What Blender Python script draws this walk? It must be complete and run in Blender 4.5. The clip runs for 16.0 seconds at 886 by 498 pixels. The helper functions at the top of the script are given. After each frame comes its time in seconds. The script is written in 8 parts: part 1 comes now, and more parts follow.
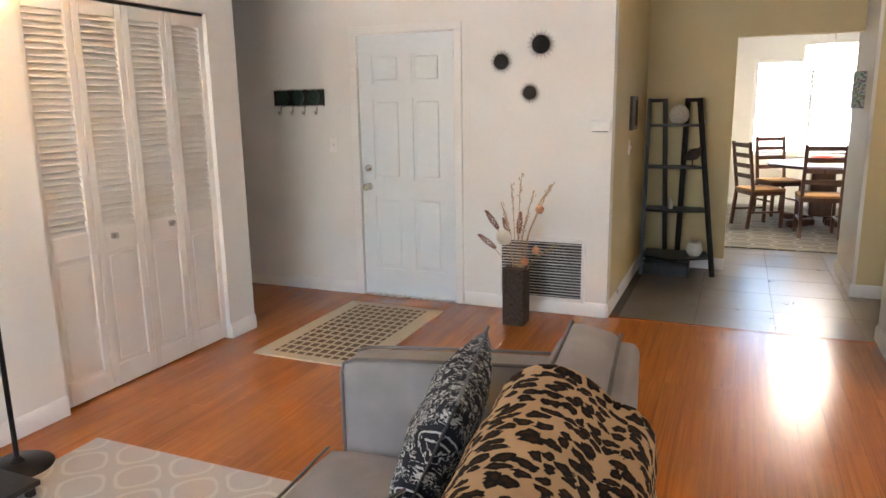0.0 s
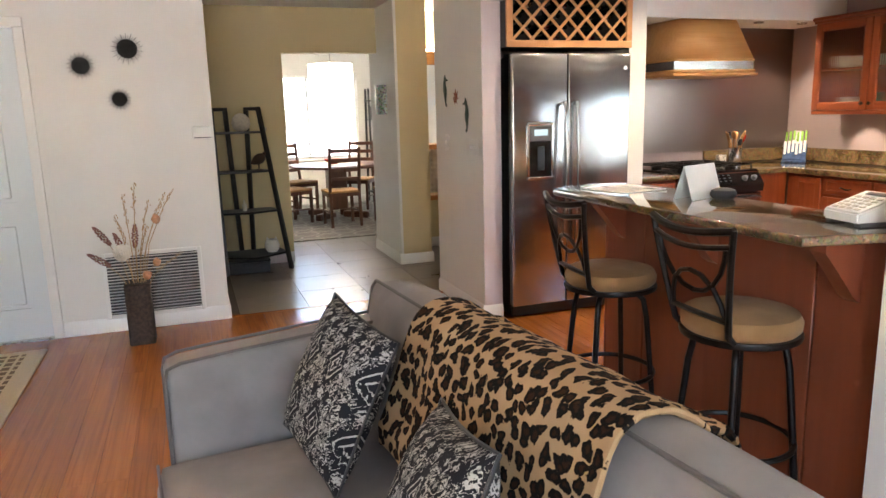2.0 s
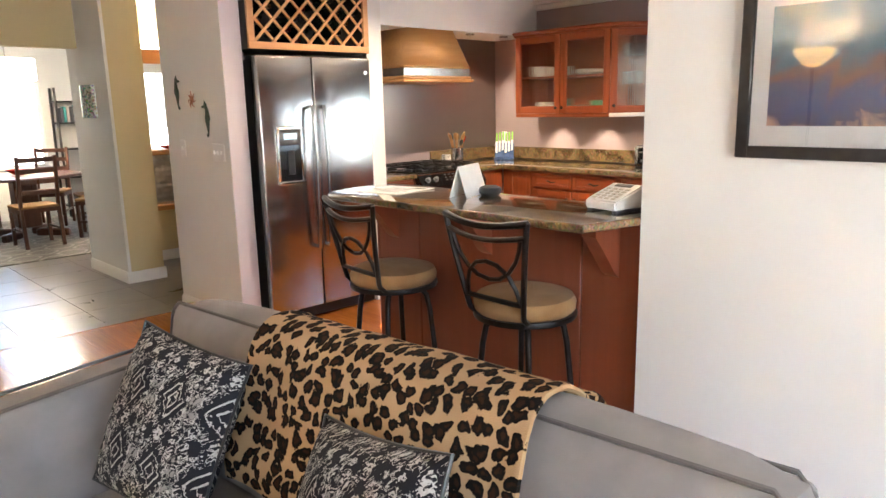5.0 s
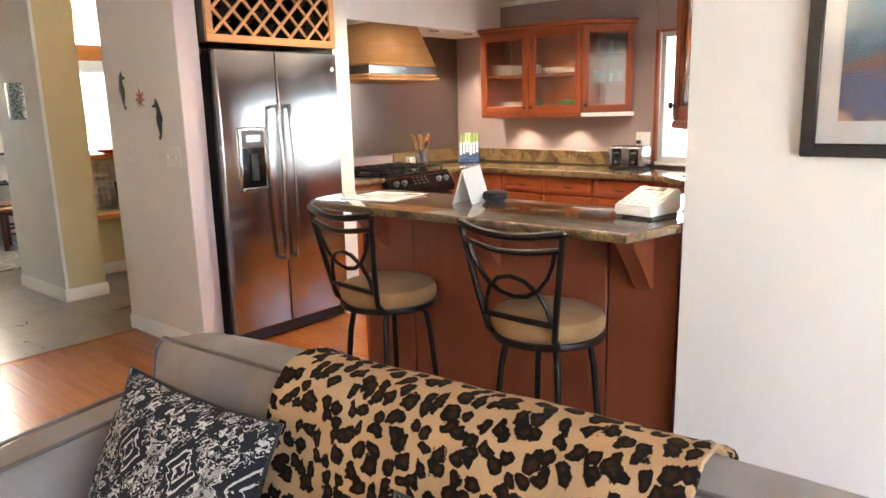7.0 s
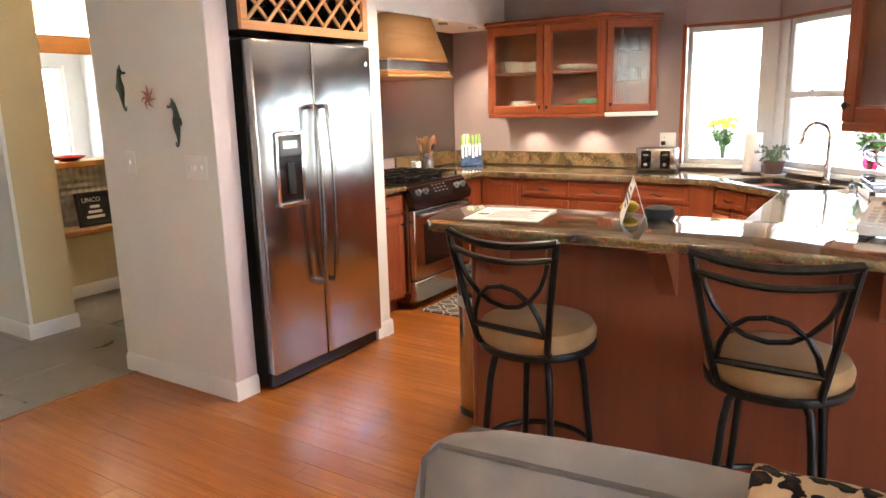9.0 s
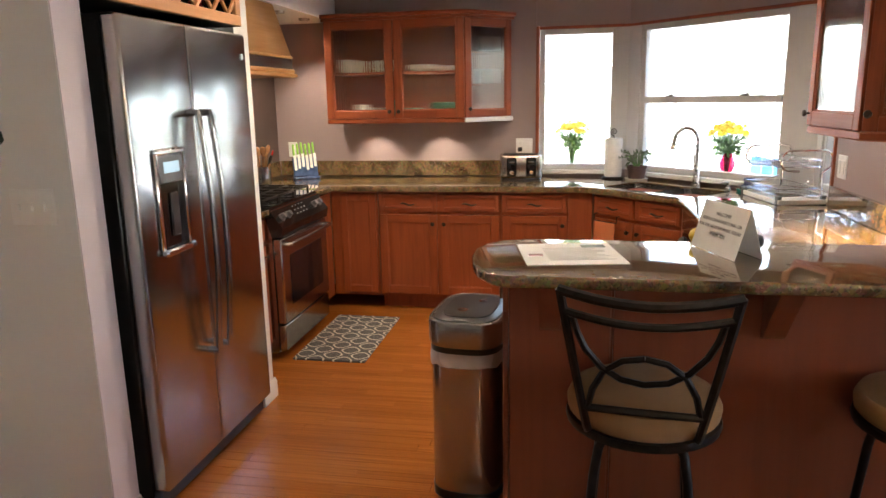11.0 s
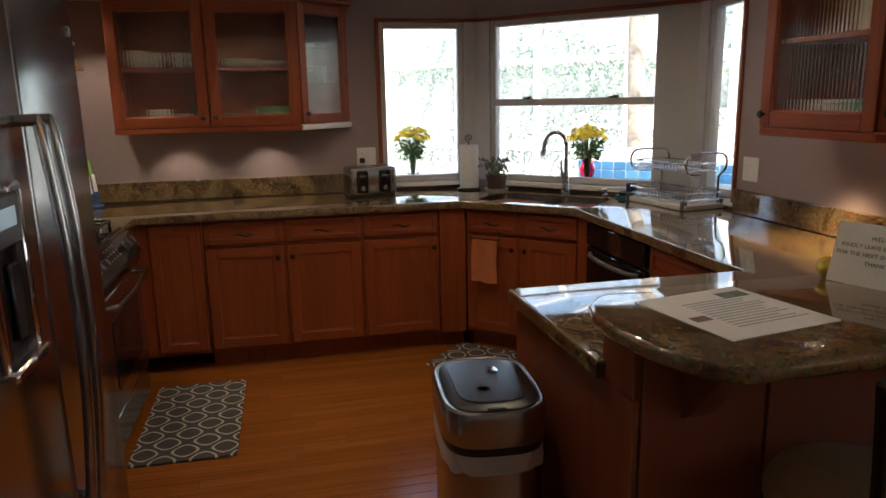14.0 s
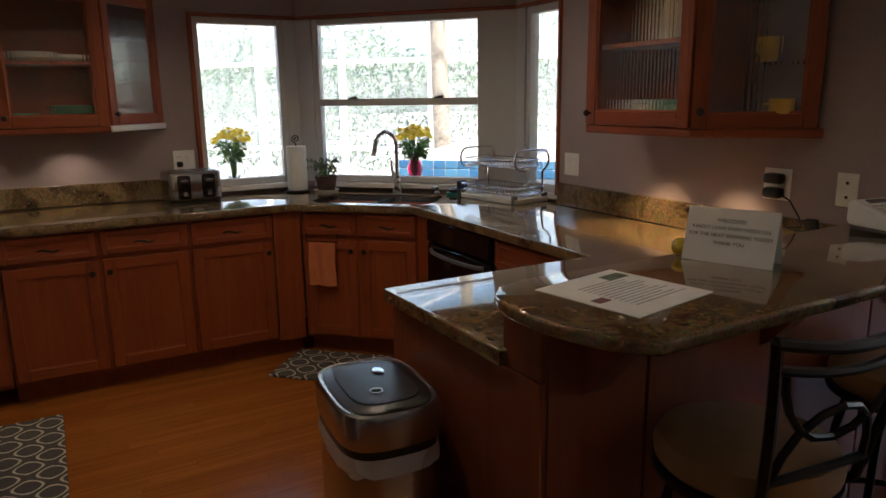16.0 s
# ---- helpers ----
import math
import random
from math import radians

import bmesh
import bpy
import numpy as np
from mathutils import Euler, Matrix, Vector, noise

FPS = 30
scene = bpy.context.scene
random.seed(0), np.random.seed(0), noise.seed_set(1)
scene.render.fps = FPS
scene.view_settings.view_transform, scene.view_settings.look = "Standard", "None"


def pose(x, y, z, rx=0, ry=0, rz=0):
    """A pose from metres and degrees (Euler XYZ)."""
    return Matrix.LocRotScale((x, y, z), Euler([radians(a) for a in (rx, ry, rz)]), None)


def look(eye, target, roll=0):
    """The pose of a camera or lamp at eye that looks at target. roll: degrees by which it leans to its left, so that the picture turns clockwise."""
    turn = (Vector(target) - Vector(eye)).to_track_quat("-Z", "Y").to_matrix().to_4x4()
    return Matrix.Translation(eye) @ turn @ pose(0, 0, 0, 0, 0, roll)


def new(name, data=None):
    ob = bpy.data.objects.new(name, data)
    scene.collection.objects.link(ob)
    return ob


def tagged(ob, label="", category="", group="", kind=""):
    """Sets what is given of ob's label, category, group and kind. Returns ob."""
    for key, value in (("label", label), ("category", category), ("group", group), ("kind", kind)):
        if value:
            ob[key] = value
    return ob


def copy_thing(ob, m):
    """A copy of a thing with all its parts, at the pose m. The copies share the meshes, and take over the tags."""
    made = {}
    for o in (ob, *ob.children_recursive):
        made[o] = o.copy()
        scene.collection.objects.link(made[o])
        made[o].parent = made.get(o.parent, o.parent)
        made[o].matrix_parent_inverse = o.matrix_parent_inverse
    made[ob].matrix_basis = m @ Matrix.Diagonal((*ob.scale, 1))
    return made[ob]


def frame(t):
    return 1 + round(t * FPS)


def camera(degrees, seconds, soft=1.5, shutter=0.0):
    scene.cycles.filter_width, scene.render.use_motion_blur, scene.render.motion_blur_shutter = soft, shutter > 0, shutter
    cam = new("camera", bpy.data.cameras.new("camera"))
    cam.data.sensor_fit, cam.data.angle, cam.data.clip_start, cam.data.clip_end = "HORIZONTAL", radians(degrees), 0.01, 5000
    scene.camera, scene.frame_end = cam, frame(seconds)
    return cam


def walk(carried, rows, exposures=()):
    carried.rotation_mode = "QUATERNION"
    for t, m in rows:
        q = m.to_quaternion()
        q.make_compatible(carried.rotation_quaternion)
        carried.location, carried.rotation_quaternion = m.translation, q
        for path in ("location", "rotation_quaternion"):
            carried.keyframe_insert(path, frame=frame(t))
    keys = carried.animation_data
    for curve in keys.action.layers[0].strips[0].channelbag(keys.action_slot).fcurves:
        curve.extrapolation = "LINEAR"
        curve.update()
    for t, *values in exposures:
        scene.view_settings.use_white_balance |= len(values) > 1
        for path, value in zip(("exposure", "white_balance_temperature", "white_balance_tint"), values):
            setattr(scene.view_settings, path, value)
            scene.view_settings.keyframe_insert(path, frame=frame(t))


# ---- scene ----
cam = camera(64.8, 16.0)

PATH = [
    (0, (0.76, -0.38, 1.501), (-0.002, 1.424, 1.095), -0.9),
    (0.5, (0.496, -0.52, 1.464), (0.103, 1.402, 1.076), -1.2),
    (1, (0.258, -0.595, 1.45), (0.223, 1.367, 1.065), -1.4),
    (1.5, (-0.016, -0.623, 1.44), (0.372, 1.301, 1.056), -1.5),
    (2, (-0.203, -0.706, 1.443), (0.456, 1.142, 1.054), -1.5),
    (2.5, (-0.32, -0.728, 1.451), (0.539, 1.035, 1.061), -1.5),
    (3, (-0.424, -0.64, 1.459), (0.583, 1.043, 1.067), -1.6),
    (3.5, (-0.492, -0.561, 1.449), (0.652, 1.032, 1.055), -1.6),
    (4, (-0.505, -0.581, 1.445), (0.734, 0.938, 1.049), -1.6),
    (4.5, (-0.504, -0.554, 1.465), (0.804, 0.905, 1.062), -1.4),
    (7, (-0.461, -0.116, 1.445), (1.026, 1.169, 1.043), -1.4),
    (7.5, (-0.506, 0.18, 1.455), (1.015, 1.41, 1.041), -1.2),
    (8, (-0.579, 0.467, 1.474), (0.999, 1.622, 1.057), -1.1),
    (8.2, (-0.587, 0.559, 1.462), (1.006, 1.695, 1.048), -1.1),
    (10.3, (-0.447, 1.655, 1.504), (1.375, 2.361, 1.077), -1.2),
    (10.5, (-0.376, 1.809, 1.507), (1.486, 2.402, 1.079), -0.9),
    (11, (-0.303, 2.083, 1.509), (1.618, 2.442, 1.085), -1.1),
    (11.5, (-0.174, 2.346, 1.502), (1.775, 2.496, 1.081), -0.8),
    (12, (-0.022, 2.483, 1.51), (1.932, 2.498, 1.084), -0.8),
    (12.5, (0.157, 2.684, 1.495), (2.108, 2.574, 1.072), -0.7),
    (13, (0.247, 2.861, 1.521), (2.19, 2.651, 1.093), -0.7),
    (13.5, (0.379, 2.921, 1.507), (2.309, 2.609, 1.082), -0.7),
    (14, (0.485, 2.964, 1.5), (2.394, 2.54, 1.078), -1.1),
    (14.5, (0.549, 2.98, 1.502), (2.394, 2.334, 1.08), -0.7),
    (15, (0.517, 3.02, 1.505), (2.299, 2.216, 1.084), -0.5),
    (15.5, (0.514, 3.095, 1.502), (2.245, 2.188, 1.077), -0.5),
    (16, (0.583, 3.175, 1.492), (2.286, 2.217, 1.066), -0.8),
]
EXPOSURES = [(0.0, 4.3), (1.0, 4.1), (2.0, 4.15), (3.5, 4.25), (4.5, 4.4), (7.0, 4.55), (8.2, 4.7), (10.3, 4.1), (11.0, 3.75), (12.0, 3.0), (12.5, 2.75), (13.5, 2.4), (14.5, 1.95), (16.0, 1.85)]
walk(cam, [(t, look(e, g, r)) for t, e, g, r in PATH], EXPOSURES)

# ---- world, sun and living room fill ----
world = bpy.data.worlds.new("sky")
scene.world = world
world.use_nodes = True
wn = world.node_tree.nodes
sky = wn.new("ShaderNodeTexSky")
sky.sky_type, sky.sun_disc = "NISHITA", False
sky.sun_elevation, sky.sun_rotation = radians(58), radians(267)
sky.air_density, sky.dust_density = 1.0, 2.0
wn["Background"].inputs["Strength"].default_value = 0.15
world.node_tree.links.new(sky.outputs[0], wn["Background"].inputs["Color"])


def lamp(name, kind, m, energy, color=(1, 1, 1), size=0.1, size_y=0.1, angle=0.0):
    d = bpy.data.lights.new(name, kind)
    d.energy, d.color = energy, color
    if kind == "AREA":
        d.shape, d.size, d.size_y = "RECTANGLE", size, size_y
    elif kind == "SUN":
        d.angle = angle
    elif kind == "SPOT":
        d.spot_size, d.spot_blend, d.shadow_soft_size = angle, 0.6, size
    else:
        d.shadow_soft_size = size
    o = new(name, d)
    o.matrix_world = m
    return o


lamp("sun", "SUN", look((-10, -0.5, 20), (0, 0, 0)), 4.2, (1, 0.95, 0.88), angle=radians(0.6))
# fill lamp in an assumed, unseen window opening behind the walk
lamp("living_window_daylight", "AREA", pose(-0.5, -3.42, 1.45, 90, 0, 180), 12.5, (0.86, 0.94, 1.0), size=2.86, size_y=1.66)
# ---- materials ----
def srgb(r, g, b):
    return tuple(((c / 255 + 0.055) / 1.055) ** 2.4 if c > 10 else c / 255 / 12.92 for c in (r, g, b)) + (1,)


class Mat:
    """A node material under construction; every texture runs on object coordinates in metres."""

    def __init__(self, name, color, rough=0.5, metal=0.0, **kw):
        self.m = bpy.data.materials.new(name)
        self.m.use_nodes = True
        self.t = self.m.node_tree
        self.b = self.t.nodes["Principled BSDF"]
        self.set("Base Color", color), self.set("Roughness", rough), self.set("Metallic", metal)
        for k, v in kw.items():
            self.set(k.replace("_", " "), v)
        self.co = None

    def set(self, socket, v):
        s = self.b.inputs[socket]
        if hasattr(v, "links"):
            self.t.links.new(v, s)
        else:
            s.default_value = (*v, 1) if socket in ("Base Color", "Emission Color") and len(v) == 3 else v

    def node(self, kind, ins=(), out=0):
        n = self.t.nodes.new(kind)
        for k, v in dict(ins).items():
            if hasattr(v, "links"):
                self.t.links.new(v, n.inputs[k])
            else:
                n.inputs[k].default_value = v
        return n.outputs[out]

    def coord(self, scale=(1, 1, 1)):
        return self.node("ShaderNodeMapping", {"Vector": self.node("ShaderNodeTexCoord", out=3), "Scale": scale})

    def noise(self, scale, detail=3, rough=0.5, vec=None, stretch=(1, 1, 1), distort=0.0):
        return self.node("ShaderNodeTexNoise", {"Vector": vec or self.coord(stretch), "Scale": scale, "Detail": detail, "Roughness": rough, "Distortion": distort})

    def ramp(self, fac, *stops, mode="LINEAR"):
        n = self.t.nodes.new("ShaderNodeValToRGB")
        n.color_ramp.interpolation = mode
        e = n.color_ramp.elements
        while len(e) < len(stops):
            e.new(0.5)
        for el, (p, c) in zip(e, stops):
            el.position, el.color = p, (c if hasattr(c, "__len__") and len(c) == 4 else (*c, 1) if hasattr(c, "__len__") else (c, c, c, 1))
        self.t.links.new(fac, n.inputs[0])
        return n.outputs[0]

    def math(self, op, a, b=0.0, c=0.0):
        n = self.t.nodes.new("ShaderNodeMath")
        n.operation = op
        for i, v in enumerate((a, b, c)):
            if hasattr(v, "links"):
                self.t.links.new(v, n.inputs[i])
            else:
                n.inputs[i].default_value = v
        return n.outputs[0]

    def mix(self, fac, a, b, blend="MIX"):
        n = self.t.nodes.new("ShaderNodeMix")
        n.data_type, n.blend_type = "RGBA", blend
        for i, v in ((0, fac), (6, a), (7, b)):
            if hasattr(v, "links"):
                self.t.links.new(v, n.inputs[i])
            else:
                n.inputs[i].default_value = (*v, 1) if i > 0 and len(v) == 3 else v
        return n.outputs[2]

    def bump(self, height, strength=0.3, dist=0.002):
        self.set("Normal", self.node("ShaderNodeBump", {"Height": height, "Strength": strength, "Distance": dist}))

    def xyz(self, vec):
        n = self.t.nodes.new("ShaderNodeSeparateXYZ")
        self.t.links.new(vec, n.inputs[0])
        return n.outputs

    def random(self):
        return self.node("ShaderNodeObjectInfo", out=5)


def paint(name, color, rough=0.6, grain=180, bump=0.12):
    k = Mat(name, color, rough)
    big = k.noise(0.9, 4)
    k.set("Base Color", k.mix(k.ramp(big, (0.35, 0.0), (0.7, 1.0)), tuple(c * 0.93 for c in color[:3]), tuple(min(1, c * 1.03) for c in color[:3])))
    k.set("Roughness", k.ramp(k.noise(3, 3), (0.3, rough - 0.08), (0.7, rough + 0.08)))
    k.bump(k.noise(grain, 3), bump, 0.002)
    return k.m


def wood(name, dark, light, rough=0.35, axis=2, scale=1.0, per_piece=False, coat=0.0):
    k = Mat(name, light, rough)
    st = [16 * scale] * 3
    st[axis] = 0.9 * scale
    vec = k.coord(tuple(st))
    if per_piece:
        n = k.t.nodes.new("ShaderNodeVectorMath")
        n.operation = "ADD"
        r = k.math("MULTIPLY", k.random(), 137.0)
        k.t.links.new(vec, n.inputs[0]), k.t.links.new(r, n.inputs[1])
        vec = n.outputs[0]
    g = k.noise(1.0, 5, 0.6, vec, distort=1.2)
    fine = k.noise(5.0, 3, 0.6, vec)
    mixv = k.math("ADD", k.math("MULTIPLY", g, 0.75), k.math("MULTIPLY", fine, 0.25))
    col = k.ramp(mixv, (0.22, dark), (0.5, tuple((a + 2 * b) / 3 for a, b in zip(dark, light))), (0.72, light))
    if per_piece:
        col = k.mix(k.math("MULTIPLY", k.random(), 0.4), col, k.mix(1.0, col, (0.62, 0.52, 0.45), "MULTIPLY"))
    blot = k.noise(2.2, 3)
    k.set("Base Color", k.mix(k.ramp(blot, (0.35, 0.25), (0.65, 0.0)), col, dark))
    k.set("Roughness", k.ramp(g, (0.3, rough + 0.1), (0.7, rough - 0.05)))
    k.set("Coat Weight", coat), k.set("Coat Roughness", 0.12)
    k.bump(fine, 0.02 if per_piece else 0.1, 0.0005)
    return k.m


def floor_boards():
    """Varnished orange oak; the grain shifts and the tone changes from board to board."""
    k = Mat("orange_oak_floor", (0.3, 0.09, 0.02), 0.25)
    n = k.t.nodes.new("ShaderNodeVectorMath")
    n.operation = "ADD"
    k.t.links.new(k.coord((5.0, 1.1, 1.0)), n.inputs[0]), k.t.links.new(k.math("MULTIPLY", k.random(), 137.0), n.inputs[1])
    g = k.noise(1.0, 5, 0.6, n.outputs[0], distort=1.6)
    col = k.ramp(g, (0.28, (0.25, 0.076, 0.014)), (0.52, (0.36, 0.12, 0.021)), (0.74, (0.44, 0.158, 0.029)))
    col = k.mix(k.math("MULTIPLY", k.random(), 0.55), col, k.mix(1.0, col, (0.72, 0.62, 0.55), "MULTIPLY"))
    k.set("Base Color", col)
    k.set("Roughness", k.ramp(g, (0.3, 0.26), (0.7, 0.20)))
    k.set("Coat Weight", 0.12), k.set("Coat Roughness", 0.14)
    return k.m


def metal(name, color, rough, axis=None, strength=0.05):
    k = Mat(name, color, rough, 1.0)
    if axis is not None:
        k.set("Roughness", k.ramp(k.noise(5, 4, 0.6), (0.3, rough - 0.03), (0.7, rough + 0.05)))
        k.set("Anisotropic", 0.5)
        k.set("Base Color", k.mix(k.noise(3, 3), tuple(c * 0.92 for c in color), color))
    else:
        k.set("Roughness", k.ramp(k.noise(40, 3), (0.3, max(0.02, rough - 0.05)), (0.7, rough + 0.06)))
    return k.m


def plain(name, color, rough=0.5, var=0.08, scale=14, metal=0.0, **kw):
    k = Mat(name, color, rough, metal, **kw)
    n = k.noise(scale, 4)
    k.set("Base Color", k.mix(k.ramp(n, (0.35, 0.0), (0.65, 1.0)), tuple(c * (1 - var) for c in color[:3]), tuple(min(1, c * (1 + var)) for c in color[:3])))
    k.bump(n, 0.08, 0.001)
    return k.m


def fabric(name, c1, c2, weave=700, rough=0.9, blot=7):
    k = Mat(name, c1, rough, Sheen_Weight=0.06, Sheen_Roughness=0.5)
    k.set("Base Color", k.mix(k.ramp(k.noise(blot, 4), (0.35, 0.0), (0.65, 1.0)), c1, c2))
    w = k.node("ShaderNodeTexVoronoi", {"Vector": k.coord(), "Scale": weave})
    k.bump(k.math("ADD", w, k.math("MULTIPLY", k.noise(25, 3), 1.5)), 0.35, 0.0015)
    return k.m


def glass(name, color=(1, 1, 1), rough=0.0, ior=1.45):
    return Mat(name, color, rough, Transmission_Weight=1.0, IOR=ior).m


def granite():
    k = Mat("granite", (0.2, 0.15, 0.1), 0.12)
    cl = k.noise(7, 6, 0.7, distort=0.8)
    c = k.ramp(cl, (0.27, (0.016, 0.010, 0.006)), (0.42, (0.095, 0.058, 0.026)), (0.55, (0.20, 0.135, 0.064)), (0.72, (0.09, 0.058, 0.03)))
    v = k.node("ShaderNodeTexVoronoi", {"Vector": k.coord(), "Scale": 95.0}, out=1)
    sp = k.noise(130, 3, 0.7)
    c = k.mix(k.ramp(sp, (0.58, 0.0), (0.66, 0.85)), c, (0.02, 0.014, 0.01))
    c = k.mix(k.ramp(k.noise(85, 3, 0.6), (0.6, 0.0), (0.72, 0.7)), c, (0.36, 0.27, 0.16))
    c = k.mix(0.25, c, k.mix(1.0, c, v, "OVERLAY"))
    k.set("Base Color", c)
    k.set("Roughness", k.ramp(k.noise(20, 3), (0.3, 0.05), (0.7, 0.10)))
    k.set("Coat Weight", 0.8), k.set("Coat Roughness", 0.03)
    return k.m


def leopard():
    k = Mat("leopard_plush", (0.5, 0.3, 0.12), 0.9, Specular_IOR_Level=0.1)
    co = k.node("ShaderNodeTexCoord", out=2)
    n = k.t.nodes.new("ShaderNodeVectorMath")
    n.operation = "MULTIPLY_ADD"
    nz = k.node("ShaderNodeTexNoise", {"Vector": co, "Scale": 20.0, "Detail": 3.0}, out=1)
    k.t.links.new(nz, n.inputs[0])
    n.inputs[1].default_value = (0.05, 0.05, 0.0)
    k.t.links.new(co, n.inputs[2])
    v = k.t.nodes.new("ShaderNodeTexVoronoi")
    v.voronoi_dimensions = "2D"
    v.inputs["Scale"].default_value, v.inputs["Randomness"].default_value = 30.0, 0.72
    k.t.links.new(n.outputs[0], v.inputs["Vector"])
    d = v.outputs["Distance"]
    base = k.mix(k.noise(9, 3), (0.28, 0.16, 0.075), (0.45, 0.315, 0.185))
    jag = k.math("ADD", d, k.math("MULTIPLY", k.math("SUBTRACT", k.noise(60, 3, 0.6), 0.5), 0.48))
    spot = k.ramp(jag, (0.41, 1.0), (0.445, 0.0))
    inner = k.ramp(jag, (0.12, 1.0), (0.22, 0.0))
    c = k.mix(spot, base, (0.008, 0.006, 0.005))
    c = k.mix(k.math("MULTIPLY", inner, 0.9), c, (0.03, 0.012, 0.005))
    k.set("Base Color", c)
    k.bump(k.noise(420, 2), 0.5, 0.003)
    return k.m


def trellis(name, ground, line, su, sv):
    """Rounded lattice of light lines on a dark ground, in the rug's own plane."""
    k = Mat(name, ground, 0.95, Sheen_Weight=0.2)
    x, y, z = k.xyz(k.coord())
    wob = k.math("MULTIPLY", k.math("SUBTRACT", k.noise(60, 2), 0.5), 0.25)
    u = k.math("COSINE", k.math("MULTIPLY", x, 2 * math.pi / su))
    v = k.math("COSINE", k.math("MULTIPLY", y, 2 * math.pi / sv))
    s = k.math("ADD", k.math("ADD", u, v), wob)
    a = k.math("ABSOLUTE", k.math("SUBTRACT", k.math("ABSOLUTE", s), 0.62))
    f = k.ramp(a, (0.17, 1.0), (0.23, 0.0))
    c = k.mix(f, ground, line)
    k.set("Base Color", k.mix(k.ramp(k.noise(300, 2), (0.4, 0.0), (0.6, 0.3)), c, k.mix(1.0, c, (0.55, 0.55, 0.55), "MULTIPLY")))
    k.bump(k.noise(500, 2), 0.6, 0.003)
    return k.m


def grid_rug():
    k = Mat("entry_rug_pile", (0.5, 0.42, 0.3), 0.95)
    x, y, z = k.xyz(k.coord())
    def cell(v, p):
        return k.math("ABSOLUTE", k.math("SUBTRACT", k.math("FRACT", k.math("ADD", k.math("DIVIDE", v, p), 50.0)), 0.5))
    m = k.math("MAXIMUM", cell(x, 0.062), cell(y, 0.082))
    inb = k.math("MAXIMUM", k.math("DIVIDE", k.math("ABSOLUTE", x), 0.282), k.math("DIVIDE", k.math("ABSOLUTE", y), 0.545))
    sq = k.math("MULTIPLY", k.math("LESS_THAN", m, 0.36), k.math("LESS_THAN", inb, 1.0))
    c = k.mix(sq, (0.5, 0.43, 0.31), (0.115, 0.075, 0.045))
    k.set("Base Color", k.mix(k.ramp(k.noise(220, 2), (0.4, 0.0), (0.6, 0.35)), c, k.mix(1.0, c, (0.6, 0.6, 0.6), "MULTIPLY")))
    k.bump(k.noise(400, 2), 0.6, 0.003)
    return k.m


def ikat():
    """Black cotton with rows of pale diamond and step motifs."""
    k = Mat("ikat_cotton", (0.02, 0.02, 0.022), 0.85, Specular_IOR_Level=0.15)
    x, y, z = k.xyz(k.coord())
    wob = k.math("MULTIPLY", k.math("SUBTRACT", k.noise(70, 2), 0.5), 0.03)
    def tri(v, p, off=0.0):
        return k.math("ABSOLUTE", k.math("SUBTRACT", k.math("FRACT", k.math("ADD", k.math("DIVIDE", k.math("ADD", v, wob), p), 50.0 + off)), 0.5))
    fx, fz = tri(x, 0.135), tri(z, 0.17)
    d = k.math("ADD", k.math("MULTIPLY", fx, 2.0), k.math("MULTIPLY", fz, 2.0))
    step = k.math("DIVIDE", k.math("ROUND", k.math("MULTIPLY", d, 14.0)), 14.0)
    lozenge = k.math("LESS_THAN", step, 0.72)
    rings = k.math("GREATER_THAN", k.math("FRACT", k.math("MULTIPLY", step, 3.6)), 0.58)
    fold = k.node("ShaderNodeCombineXYZ", {0: fx, 1: fz, 2: 0.37})
    n = k.noise(7.5, 2, 0.5, fold, distort=0.9)
    scroll = k.math("LESS_THAN", k.math("ABSOLUTE", k.math("SUBTRACT", n, 0.5)), 0.032)
    fill = k.math("GREATER_THAN", n, 0.64)
    m = k.math("ADD", k.math("MULTIPLY", lozenge, rings), k.math("MULTIPLY", k.math("SUBTRACT", 1.0, lozenge), k.math("MAXIMUM", scroll, k.math("MULTIPLY", fill, 0.55))))
    k.set("Base Color", k.mix(m, (0.014, 0.014, 0.018), k.mix(k.noise(150, 2), (0.30, 0.285, 0.26), (0.50, 0.48, 0.445))))
    w = k.node("ShaderNodeTexVoronoi", {"Vector": k.coord(), "Scale": 600.0})
    k.bump(k.math("ADD", w, m), 0.4, 0.0015)
    return k.m


M_WALL = paint("white_wall_paint", (0.75, 0.735, 0.695))
M_HALL = paint("yellow_beige_wall_paint", (0.60, 0.49, 0.27))
M_KITCH = paint("mauve_taupe_wall_paint", (0.33, 0.255, 0.245))
M_LILAC = paint("pale_lilac_wall_end", (0.60, 0.52, 0.535))
M_CEIL = paint("ceiling_paint", (0.8, 0.79, 0.77), 0.8, 60, 0.3)
M_TRIM = paint("white_gloss_trim", (0.78, 0.77, 0.74), 0.35, 30, 0.03)
M_DOOR = paint("cool_white_door_paint", (0.70, 0.745, 0.76), 0.4, 90, 0.05)
M_CLOSET = paint("white_louvre_paint", (0.74, 0.71, 0.665), 0.45, 50, 0.04)
M_CAB = wood("cherry_cabinet_wood", (0.17, 0.031, 0.0075), (0.34, 0.078, 0.018), 0.48)
M_CABX = wood("cherry_cabinet_rail_wood", (0.17, 0.031, 0.0075), (0.34, 0.078, 0.018), 0.48, 0)
M_PANEL = wood("red_brown_bar_panel_wood", (0.16, 0.040, 0.018), (0.24, 0.066, 0.03), 0.34, 2, 0.5)
